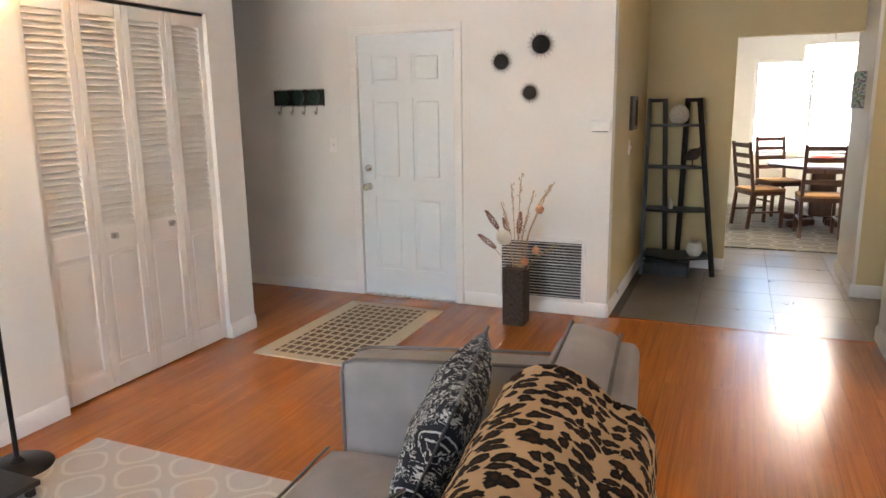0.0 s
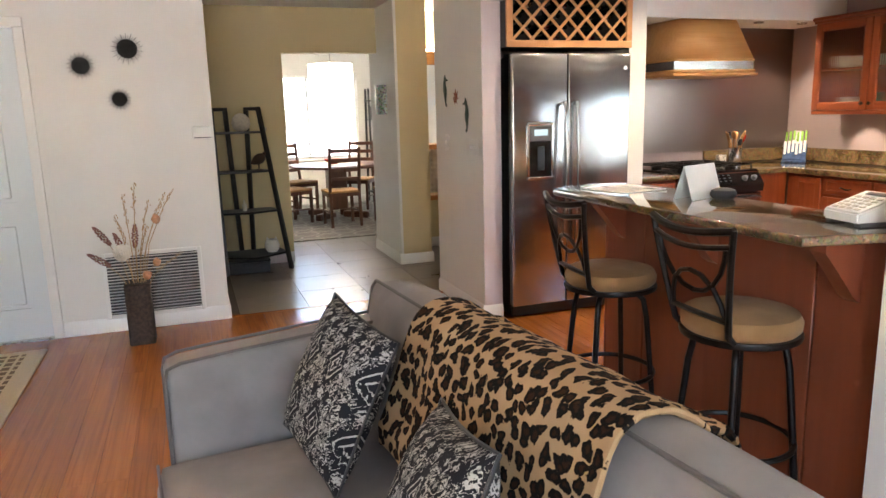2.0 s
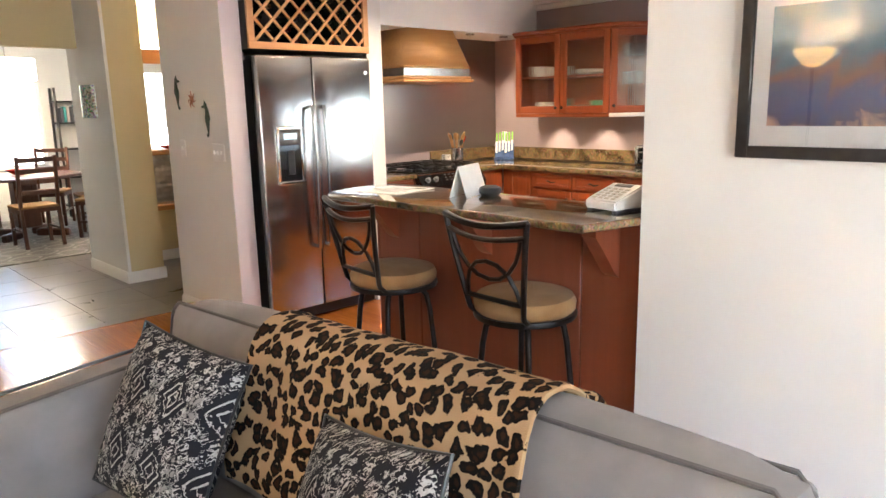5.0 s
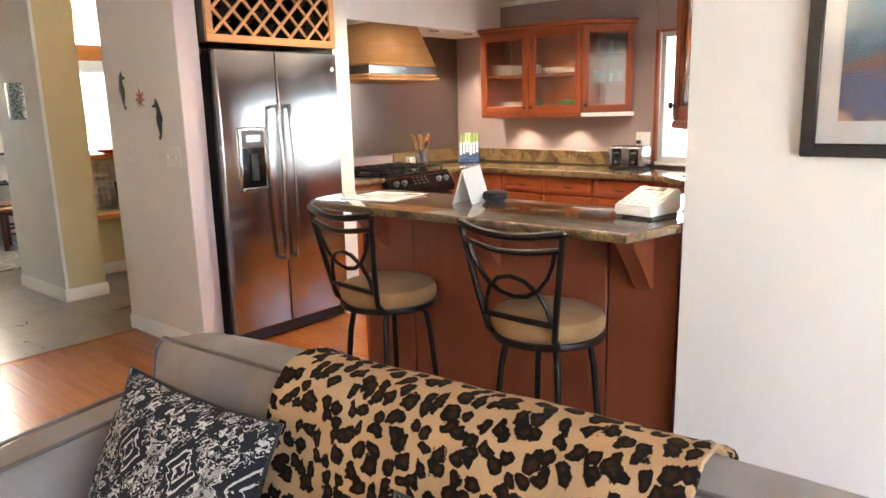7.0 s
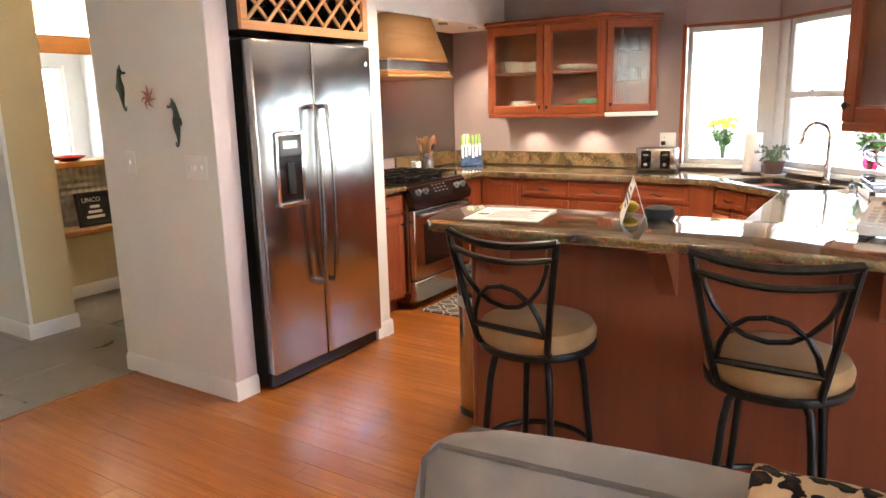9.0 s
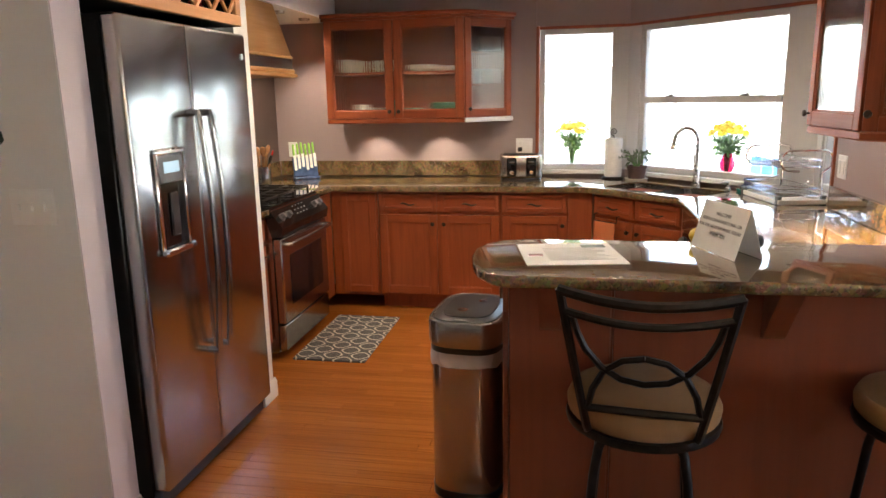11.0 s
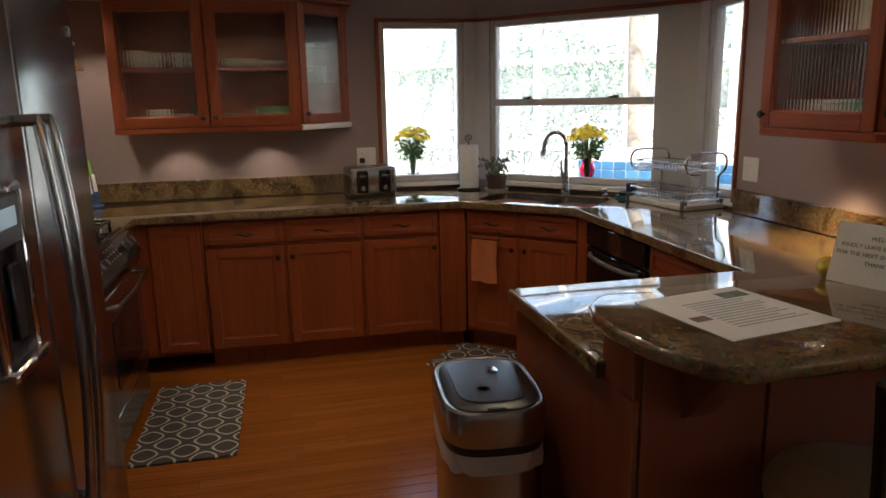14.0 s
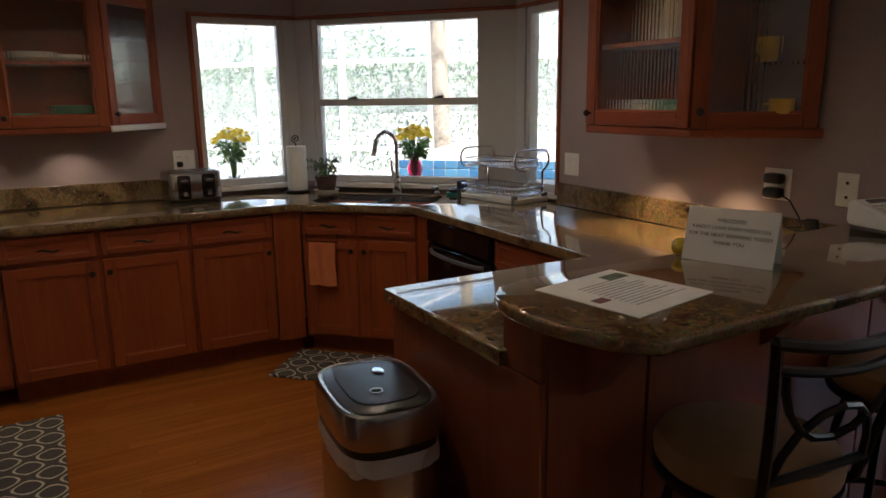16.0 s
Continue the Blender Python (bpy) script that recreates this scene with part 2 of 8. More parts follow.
M_HOOD = wood("honey_maple_hood_wood", (0.44, 0.21, 0.07), (0.60, 0.33, 0.13), 0.4, 0)
M_RACK = wood("pale_maple_rack_wood", (0.46, 0.20, 0.075), (0.62, 0.32, 0.14), 0.45, 0)
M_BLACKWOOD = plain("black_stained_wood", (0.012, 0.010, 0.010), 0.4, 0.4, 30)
M_DINE = wood("dark_cherry_dining_wood", (0.05, 0.016, 0.008), (0.11, 0.036, 0.017), 0.3, 2)
M_BOARD = floor_boards()
M_GROOVE = plain("floor_groove", (0.13, 0.04, 0.010), 0.6)
M_STEEL = metal("brushed_stainless", (0.44, 0.435, 0.43), 0.2, 0, 0.006)
M_STEELV = metal("brushed_stainless_upright", (0.44, 0.44, 0.445), 0.19, 2, 0.004)
M_SHEET = metal("dull_steel_splash_sheet", (0.30, 0.26, 0.24), 0.30, 2, 0.01)
M_CHROME = metal("polished_chrome", (0.75, 0.75, 0.76), 0.08)
M_NICKEL = metal("brushed_nickel", (0.5, 0.48, 0.45), 0.28)
M_BRONZE = metal("dark_bronze", (0.06, 0.045, 0.038), 0.42)
M_IRON = plain("dark_bronze_iron", (0.014, 0.011, 0.010), 0.36, 0.3, 40, 0.6)
M_BLACK = plain("black_plastic", (0.012, 0.012, 0.013), 0.3, 0.2)
M_GLOSSBLACK = plain("gloss_black_enamel", (0.008, 0.008, 0.009), 0.08, 0.1)
M_GREYPLASTIC = plain("grey_plastic", (0.10, 0.10, 0.105), 0.35, 0.1)
M_WHITE = plain("white_plastic", (0.78, 0.77, 0.74), 0.35, 0.03)
M_PAPER = plain("white_paper", (0.82, 0.82, 0.81), 0.8, 0.03)
M_INK = plain("printed_ink", (0.10, 0.10, 0.11), 0.7, 0.1)
M_CREAM = plain("cream_ceramic", (0.70, 0.66, 0.58), 0.25, 0.05)
M_TEAL = plain("teal_ceramic", (0.05, 0.28, 0.26), 0.25, 0.1)
M_GREENPL = plain("green_ceramic", (0.16, 0.34, 0.2), 0.25, 0.1)
M_YELLOWPL = plain("yellow_ceramic", (0.62, 0.36, 0.06), 0.3, 0.1)
M_RED = plain("red_glaze", (0.5, 0.03, 0.02), 0.25, 0.1)
M_SOFA = fabric("taupe_grey_microsuede", (0.185, 0.165, 0.152), (0.232, 0.208, 0.193))
M_PIPING = fabric("grey_piping", (0.09, 0.078, 0.07), (0.11, 0.097, 0.087))
M_SEATPAD = fabric("tan_suede", (0.24, 0.128, 0.048), (0.31, 0.175, 0.072))
M_SMOKE = plain("smoky_black_lid_plastic", (0.013, 0.012, 0.013), 0.3, 0.2)
M_GRANITE = granite()
M_LEO = leopard()
M_IKAT = ikat()
M_TRELLIS = trellis("grey_trellis_rug_pile", (0.055, 0.048, 0.042), (0.66, 0.60, 0.48), 0.17, 0.17)
M_DINRUG = trellis("beige_diamond_rug_pile", (0.13, 0.115, 0.095), (0.30, 0.28, 0.235), 0.45, 0.45)
M_GREYRUG = trellis("faded_grey_rug_pile", (0.34, 0.30, 0.26), (0.42, 0.38, 0.33), 0.3, 0.3)
M_ENTRY = grid_rug()
M_GLASS = glass("clear_glass")
M_PINK = glass("pink_vase_glass", (0.85, 0.08, 0.22), 0.03)
M_LEAF = plain("green_leaf", (0.09, 0.22, 0.045), 0.5, 0.4, 40)
M_PETAL = plain("yellow_petal", (0.84, 0.64, 0.03), 0.6, 0.15, 60)
M_TOWEL = fabric("orange_towel_cotton", (0.55, 0.17, 0.06), (0.62, 0.22, 0.09), 350)
M_BLIND = plain("white_blind_slat", (0.8, 0.8, 0.78), 0.5, 0.03)
M_BAG = plain("white_bin_liner", (0.65, 0.66, 0.68), 0.4, 0.05, Transmission_Weight=0.3)
M_BARKBLACK = plain("matte_black_resin", (0.010, 0.009, 0.009), 0.85, 0.3, 40)
M_BARK = plain("brown_bark_vase", (0.045, 0.028, 0.02), 0.8, 0.5, 50)


def emitter(name, color, strength):
    return Mat(name, color, 0.5, Emission_Color=color, Emission_Strength=strength).m


M_LAMPGLOW = emitter("lit_amber_glass", (1.0, 0.55, 0.16), 0.6)
M_BULB = emitter("lit_downlight", (1.0, 0.82, 0.62), 12.0)
M_SCREEN = emitter("lit_display", (0.35, 0.5, 0.6), 0.06)


def tiles_mat():
    k = Mat("brown_stone_tile", (0.18, 0.15, 0.12), 0.28)
    shift = k.t.nodes.new("ShaderNodeVectorMath")
    shift.operation = "ADD"
    k.t.links.new(k.coord(), shift.inputs[0]), k.t.links.new(k.math("MULTIPLY", k.random(), 91.0), shift.inputs[1])
    n = k.noise(2.2, 6, 0.6, shift.outputs[0], distort=0.5)
    c = k.ramp(n, (0.3, (0.125, 0.10, 0.078)), (0.5, (0.165, 0.135, 0.104)), (0.7, (0.205, 0.172, 0.135)))
    r = k.random()
    k.set("Base Color", k.mix(k.math("MULTIPLY", r, 0.4), c, k.mix(1.0, c, (0.7, 0.7, 0.72), "MULTIPLY")))
    k.set("Roughness", k.ramp(n, (0.3, 0.27), (0.7, 0.33)))
    return k.m


M_TILE = tiles_mat()
M_GROUT = plain("dark_grout", (0.10, 0.09, 0.08), 0.9)
# ---- mesh helpers ----
def block(lo, hi, bev=0.0, seg=1):
    bm = bmesh.new()
    bmesh.ops.create_cube(bm, size=1)
    for v in bm.verts:
        v.co = [(a + b) / 2 + c * (b - a) for a, b, c in zip(lo, hi, v.co)]
    if bev > 0:
        bmesh.ops.bevel(bm, geom=bm.edges[:], offset=bev, segments=seg, profile=0.5, affect="EDGES")
    return bm


def join(*bms):
    out = bms[0]
    for b in bms[1:]:
        me = bpy.data.meshes.new("tmp")
        b.to_mesh(me)
        out.from_mesh(me)
        bpy.data.meshes.remove(me)
        b.free()
    return out


def moved(bm, m):
    bmesh.ops.transform(bm, matrix=m, verts=bm.verts[:])
    return bm


def prism(poly, z0, z1, bev=0.0, seg=1):
    """A flat outline (x, y), counter-clockwise, raised from z0 to z1."""
    bm = bmesh.new()
    a = [bm.verts.new((x, y, z0)) for x, y in poly]
    b = [bm.verts.new((x, y, z1)) for x, y in poly]
    n = len(poly)
    bm.faces.new(a[::-1]), bm.faces.new(b)
    for i in range(n):
        bm.faces.new((a[i], a[(i + 1) % n], b[(i + 1) % n], b[i]))
    bmesh.ops.recalc_face_normals(bm, faces=bm.faces[:])
    if bev > 0:
        bmesh.ops.bevel(bm, geom=[e for e in bm.edges if abs(e.verts[0].co.z - e.verts[1].co.z) < 1e-5], offset=bev, segments=seg, profile=0.5, affect="EDGES")
    return bm


def tube(pts, r, n=8, closed=False):
    bm = bmesh.new()
    pts = [Vector(p) for p in pts]
    m = len(pts)
    rs = r if hasattr(r, "__len__") else [r] * m
    rings, up = [], None
    for i, p in enumerate(pts):
        d = (pts[(i + 1) % m] - pts[i - 1]) if closed or 0 < i < m - 1 else (pts[1] - pts[0] if i == 0 else pts[-1] - pts[-2])
        d.normalize()
        if up is None:
            up = Vector((0, 0, 1)) if abs(d.z) < 0.9 else Vector((1, 0, 0))
        up = (up - d * up.dot(d)).normalized()
        side = d.cross(up)
        rings.append([bm.verts.new(p + (up * math.cos(t) + side * math.sin(t)) * rs[i]) for t in [2 * math.pi * j / n for j in range(n)]])
    for i in range(m if closed else m - 1):
        A, B = rings[i], rings[(i + 1) % m]
        for j in range(n):
            bm.faces.new((A[j], A[(j + 1) % n], B[(j + 1) % n], B[j]))
    if not closed:
        bm.faces.new(rings[0][::-1]), bm.faces.new(rings[-1])
    bmesh.ops.recalc_face_normals(bm, faces=bm.faces[:])
    return bm


def lathe(profile, n=24, centre=(0, 0, 0)):
    """Profile of (radius, z) turned about the upright axis."""
    bm = bmesh.new()
    c = Vector(centre)
    rings = [[bm.verts.new(c + Vector((max(r, 1e-4) * math.cos(2 * math.pi * j / n), max(r, 1e-4) * math.sin(2 * math.pi * j / n), z))) for j in range(n)] for r, z in profile]
    for A, B in zip(rings, rings[1:]):
        for j in range(n):
            bm.faces.new((A[j], A[(j + 1) % n], B[(j + 1) % n], B[j]))
    bm.faces.new(rings[0][::-1]), bm.faces.new(rings[-1])
    bmesh.ops.recalc_face_normals(bm, faces=bm.faces[:])
    return bm


def arc(c, r, a0, a1, n, axes=("x", "y")):
    """Points on a circle arc, as (u, v) pairs; angles in degrees."""
    return [(c[0] + r * math.cos(radians(a0 + (a1 - a0) * i / n)), c[1] + r * math.sin(radians(a0 + (a1 - a0) * i / n))) for i in range(n + 1)]


def rounded(x0, x1, y0, y1, r, n=5):
    return (arc((x1 - r, y1 - r), r, 0, 90, n) + arc((x0 + r, y1 - r), r, 90, 180, n) + arc((x0 + r, y0 + r), r, 180, 270, n) + arc((x1 - r, y0 + r), r, 270, 360, n))


def mesh_of(name, bm, sharp=0.7):
    for f in bm.faces:
        f.smooth = True
    for e in bm.edges:
        e.smooth = len(e.link_faces) == 2 and e.calc_face_angle(0) < sharp
    me = bpy.data.meshes.new(name)
    bm.to_mesh(me)
    bm.free()
    return me


def part(name, bm, material, parent, label=""):
    """One mesh object under a thing or a part, in its parent's own axes."""
    me = mesh_of(name, bm)
    me.materials.append(material)
    o = new(name, me)
    o.parent = parent
    return tagged(o, label)


def thing(name, label, category, m=None, group=""):
    o = new(name)
    o.empty_display_size = 0.1
    o.matrix_world = m or Matrix()
    return tagged(o, label, category, group)


def solid(name, bm, material, label, category, group="", m=None):
    """A thing that is one mesh."""
    me = mesh_of(name, bm)
    me.materials.append(material)
    o = new(name, me)
    o.matrix_world = m or Matrix()
    return tagged(o, label, category, group)


def setting(name, bm, material, label, category="wall"):
    me = mesh_of(name, bm)
    me.materials.append(material)
    return tagged(new(name, me), label, category, kind="structure")


# ---- plan, in metres ----
CEIL = 2.44
FRONT = 4.44          # wall with the entrance door
KX, KY = 5.09, 0.76   # far and side walls of the kitchen
PX = 1.68            # wall with the picture

setting("wall_front", join(block((-3.6, FRONT, 0), (-1.97, 4.56, CEIL)), block((-1.16, FRONT, 0), (-0.03, 4.56, CEIL)), block((-1.97, FRONT, 2.02), (-1.16, 4.56, CEIL))), M_WALL, "white painted wall with the entrance door")
setting("wall_alcove", block((-3.72, 3.28, 0), (-3.6, 4.56, CEIL)), M_WALL, "white painted wall closing the entry alcove")
setting("wall_closet", join(block((-2.38, 3.147, 0), (-2.265, 3.40, CEIL)), block((-2.38, 1.905, 2.06), (-2.265, 3.147, CEIL)), block((-2.38, -3.4, 0), (-2.265, 1.905, CEIL)), block((-3.6, 3.28, 0), (-2.38, 3.40, CEIL)), block((-3.0, 1.75, 0), (-2.9, 3.28, CEIL)), block((-2.9, 1.75, 0), (-2.38, 1.85, CEIL))), M_WALL, "white painted wall round the closet")
setting("wall_picture", block((PX, -3.4, 0), (1.80, 0.73, CEIL)), M_WALL, "white painted wall that carries the framed picture")
setting("wall_kitchen_side", block((1.80, 0.64, 0), (3.58, KY, CEIL)), M_KITCH, "mauve taupe painted kitchen wall beside the bar")
# unseen wall; its opening is assumed, to hold the living room fill lamp
setting("wall_living_back", join(block((-2.37, -3.52, 0), (-1.95, -3.4, CEIL)), block((-1.95, -3.52, 0), (0.95, -3.4, 0.6)), block((-1.95, -3.52, 2.3), (0.95, -3.4, CEIL)), block((0.95, -3.52, 0), (1.80, -3.4, CEIL))), M_WALL, "unseen white painted back wall with an assumed window opening")
setting("wall_partition", block((1.645, 3.634, 0), (1.78, 4.56, CEIL)), M_WALL, "white painted partition beside the refrigerator")
setting("wall_kitchen_back", block((1.78, FRONT, 0), (5.21, 4.56, CEIL)), M_KITCH, "mauve taupe painted wall behind the range")
# thin end face, tinted pale lilac unlike the white partition
setting("wall_partition_end", block((1.647, 3.63, 0), (1.78, 3.634, CEIL)), M_LILAC, "pale lilac end of the partition")
setting("wall_fridge_side", block((2.745, 3.59, 0), (2.885, FRONT, CEIL)), M_WALL, "white painted stub wall beside the refrigerator")
setting("wall_kitchen_far", block((KX, 2.36, 0), (5.21, FRONT, CEIL)), M_KITCH, "mauve taupe painted kitchen wall behind the glass cabinets")
setting("header_beam", block((1.645, 0.73, 2.13), (1.80, 3.63, CEIL)), M_WALL, "white painted header over the kitchen opening", "beam")
setting("soffit", block((2.885, 3.9, 2.09), (KX, FRONT, CEIL)), M_CEIL, "white painted soffit over the range hood", "soffit")

# the corner window bay: left light, wide diagonal light, right light
BAY = [(5.12, 2.36), (5.12, 1.69), (4.07, 0.70), (3.58, 0.70)]
ZS, ZT = 0.955, 1.985


def bay_wall(a, b, z0, z1, t=0.1):
    """A stretch of wall whose inner face runs from a to b, thickened outwards."""
    d = Vector((b[0] - a[0], b[1] - a[1])).normalized()
    n = Vector((-d.y, d.x)) * t
    return prism([a, b, (b[0] + n.x, b[1] + n.y), (a[0] + n.x, a[1] + n.y)], z0, z1)


for i in range(3):
    a, b = BAY[i], BAY[i + 1]
    setting("wall_bay_%d" % (i + 1), join(bay_wall(a, b, 0, ZS), bay_wall(a, b, ZT, CEIL)), M_KITCH, "mauve taupe painted wall round the corner window")


def sash(a, b, name, label, rail=None):
    """A window light between plan points a and b: frame, sill, panes, and a meeting rail where it is double hung."""
    d = Vector((b[0] - a[0], b[1] - a[1]))
    w = d.length
    th = math.degrees(math.atan2(d.y, d.x))
    o = tagged(new(name), label, "window", kind="structure")
    o.matrix_world = pose(a[0], a[1], 0, 0, 0, th)
    f = 0.04
    bars = [((0, 0.01, ZS), (f, 0.075, ZT)), ((w - f, 0.01, ZS), (w, 0.075, ZT)), ((f, 0.01, ZT - f), (w - f, 0.075, ZT)), ((f, 0.01, ZS), (w - f, 0.075, ZS + f))]
    part("window_frame", join(*[block(*q, 0.004) for q in bars]), M_ALU, o, "grey white painted metal frame")
    if rail:
        part("meeting_rail", block((f, 0.0, rail - 0.022), (w - f, 0.06, rail + 0.022), 0.004), M_ALU, o)
        for x in (0.28, w - 0.28):
            part("sash_lock", join(block((x - 0.03, -0.014, rail + 0.02), (x + 0.03, 0.01, rail + 0.03), 0.003), tube([(x - 0.01, -0.004, rail + 0.03), (x + 0.03, -0.016, rail + 0.034)], 0.005)), M_BRONZE, o)
    spans = [(ZS + f, rail - 0.02), (rail + 0.02, ZT - f)] if rail else [(ZS + f, ZT - f)]
    for z0, z1 in spans:
        p = part("pane", block((f - 0.005, 0.04, z0), (w - f + 0.005, 0.045, z1)), M_GLASS, o)
        p.visible_shadow = False
    part("window_sill", block((0, -0.05, ZS - 0.03), (w, 0.01, ZS), 0.004), M_TRIM, o)
    return o


k = Mat("grey_white_aluminium", (0.55, 0.55, 0.54), 0.45)
M_ALU = k.m
dv = Vector((BAY[2][0] - BAY[1][0], BAY[2][1] - BAY[1][1]))
C0, C1 = [(BAY[1][0] + dv.x * t, BAY[1][1] + dv.y * t) for t in (0.075, 0.862)]
sash((5.12, 2.335), (5.12, 1.77), "window_1", "narrow fixed window light in a grey white frame")
sash(C0, C1, "window_2", "wide double hung window over the sink", 1.465)
sash((3.985, 0.70), (3.60, 0.70), "window_3", "narrow fixed window light beside the dish rack")
# painted posts between the lights
for i, (a, b) in enumerate((((5.12, 1.77), (5.12, 1.69)), (BAY[1], C0), (C1, BAY[2]), (BAY[2], (3.985, 0.70)))):
    setting("window_post_%d" % (i + 1), bay_wall(a, b, ZS, ZT, 0.09), M_ALU, "grey painted post between window lights", "post")
for i, (a, b) in enumerate((((5.12, 2.36), (5.12, 1.69)), (BAY[1], BAY[2]), (BAY[2], (3.58, 0.70)))):
    d = Vector((b[0] - a[0], b[1] - a[1])).normalized()
    setting("window_trim_%d" % (i + 1), moved(block((0, -0.012, ZT), ((Vector(b) - Vector(a)).length, 0.002, ZT + 0.02), 0.003), pose(a[0], a[1], 0, 0, 0, math.degrees(math.atan2(d.y, d.x)))), M_CABX, "thin stained wood trim over the window", "trim")
setting("window_trim_4", block((5.075, 2.335, ZS), (5.125, 2.36, ZT + 0.02), 0.003), M_CAB, "thin stained wood trim beside the window", "trim")
setting("window_trim_5", block((3.575, 0.70, ZS), (3.6, 0.772, ZT + 0.02), 0.003), M_CAB, "thin stained wood trim beside the window", "trim")

# hall, wine nook and dining room
HB = 6.25
setting("wall_hall_left", block((-0.15, 4.56, 0), (-0.03, HB, CEIL)), M_HALL, "beige painted hall wall")
setting("wall_hall_back", join(block((-0.15, HB, 0), (0.70, 6.36, CEIL)), block((0.70, HB, 2.02), (1.63, 6.36, CEIL))), M_HALL, "yellow beige painted wall with the dining room opening")
setting("wall_column", join(block((1.655, 5.62, 0), (1.94, 6.34, CEIL))), M_HALL, "yellow wall end in the hall")
# thin white layer on the side face of the yellow wall end
setting("wall_column_side", block((1.63, 5.622, 0), (1.655, 6.55, CEIL)), M_WALL, "white face of the wall end leading to the dining room")
setting("wall_nook", join(block((1.94, 6.36, 0), (3.4, 6.48, 1.05)), block((1.94, 6.36, 2.05), (3.4, 6.48, CEIL)), block((3.28, 6.36, 1.05), (3.4, 6.48, 2.05))), M_HALL, "beige painted half wall of the wine nook")
setting("wall_nook_side", block((3.28, 4.56, 0), (3.4, 6.36, CEIL)), M_HALL, "beige painted wall closing the nook")
DY = 10.7
setting("wall_dining_left", block((-0.62, 6.34, 0), (-0.5, DY, CEIL)), M_WALL, "pale painted dining room wall")
setting("wall_dining_front", block((-0.62, 6.36, 0), (0.0, 6.46, CEIL)), M_WALL, "pale painted dining room wall beside the opening")
W0, W1 = 0.9, 2.46
setting("wall_dining_far", join(block((-0.62, DY, 0), (W0, DY + 0.12, CEIL)), block((W1, DY, 0), (3.85, DY + 0.12, CEIL)), block((4.95, DY, 0), (5.2, DY + 0.12, CEIL)), block((3.85, DY, 0), (4.95, DY + 0.12, 0.85)), block((3.85, DY, 2.1), (4.95, DY + 0.12, CEIL)), block((W0, DY, 0), (W1, DY + 0.12, 0.72)), block((W0, DY, 2.05), (W1, DY + 0.12, CEIL))), M_WALL, "pale painted dining room wall with the window")
setting("wall_dining_right", join(block((5.2, 6.48, 0), (5.32, DY + 0.12, CEIL)), block((3.4, 6.48, 0), (5.2, 6.6, CEIL))), M_WALL, "pale painted wall closing the dining room")

house = [(-3.75, -3.55), (3.62, -3.55), (3.62, 0.60), (4.12, 0.60), (5.24, 1.64), (5.24, DY + 0.15), (-3.75, DY + 0.15)]
setting("ceiling", prism(house, CEIL, CEIL + 0.12), M_CEIL, "white textured ceiling", "ceiling")
setting("floor", prism([(-3.75, -3.55), (3.62, -3.55), (3.62, 0.60), (4.12, 0.60), (5.24, 1.64), (5.24, 4.5), (1.7, 4.55), (-3.75, 4.55)], -0.12, -0.006), M_GROOVE, "dark joints under the floor boards", "floor")
setting("floor_tiled", prism([(-3.75, 4.55), (1.7, 4.55), (1.7, 4.5), (5.32, 4.5), (5.32, DY + 0.15), (-3.75, DY + 0.15)], -0.12, -0.006), M_GROUT, "dark grout under the stone tiles", "floor")

# skirting boards, crown and casing
def skirt(name, a, b, side, h=0.1):
    d = Vector((b[0] - a[0], b[1] - a[1]))
    w, th = d.length, math.degrees(math.atan2(d.y, d.x))
    prof = [(0, 0), (-0.014 * side, 0), (-0.014 * side, h - 0.02), (-0.007 * side, h - 0.006), (-0.005 * side, h), (0, h)]
    bm = bmesh.new()
    A = [bm.verts.new((0, y, z)) for y, z in prof]
    B = [bm.verts.new((w, y, z)) for y, z in prof]
    n = len(prof)
    bm.faces.new(A), bm.faces.new(B)
    for i in range(n):
        bm.faces.new((A[i], A[(i + 1) % n], B[(i + 1) % n], B[i]))
    bmesh.ops.recalc_face_normals(bm, faces=bm.faces[:])
    setting(name, moved(bm, pose(a[0], a[1], 0, 0, 0, th)), M_TRIM, "white painted baseboard", "baseboard")


for i, (a, b, s) in enumerate((((-3.6, FRONT), (-2.03, FRONT), 1), ((-1.10, FRONT), (-0.03, FRONT), 1), ((-2.265, 3.147), (-2.265, 3.40), 1), ((-2.265, -3.4), (-2.265, 1.905), 1), ((1.645, 3.63), (1.645, 4.56), -1), ((1.63, 3.63), (1.78, 3.63), 1), ((2.745, 3.59), (2.90, 3.59), 1), ((2.885, 3.59), (2.885, 3.8), 1), ((PX, -3.4), (PX, 0.73), -1), ((1.63, 5.62), (1.63, 6.55), -1), ((1.615, 5.62), (1.955, 5.62), 1), ((-0.03, 4.44), (-0.03, 6.25), 1), ((-0.03, 6.25), (0.70, 6.25), 1), ((1.955, 6.36), (3.28, 6.36), 1), ((-0.5, DY), (5.2, DY), 1))):
    skirt("baseboard_%d" % (i + 1), a, b, s)
setting("crown_moulding", join(block((KX - 0.03, 1.7, 2.33), (KX + 0.03, 3.9, 2.38), 0.01), block((KX - 0.075, 1.7, 2.38), (KX + 0.03, 3.9, CEIL), 0.015)), M_TRIM, "white painted crown moulding", "moulding")
setting("door_casing", join(block((-2.025, FRONT - 0.018, 0), (-1.965, FRONT, 2.02), 0.004), block((-1.165, FRONT - 0.018, 0), (-1.105, FRONT, 2.02), 0.004), block((-2.025, FRONT - 0.02, 2.02), (-1.105, FRONT, 2.08), 0.004)), M_TRIM, "white painted door casing", "casing")
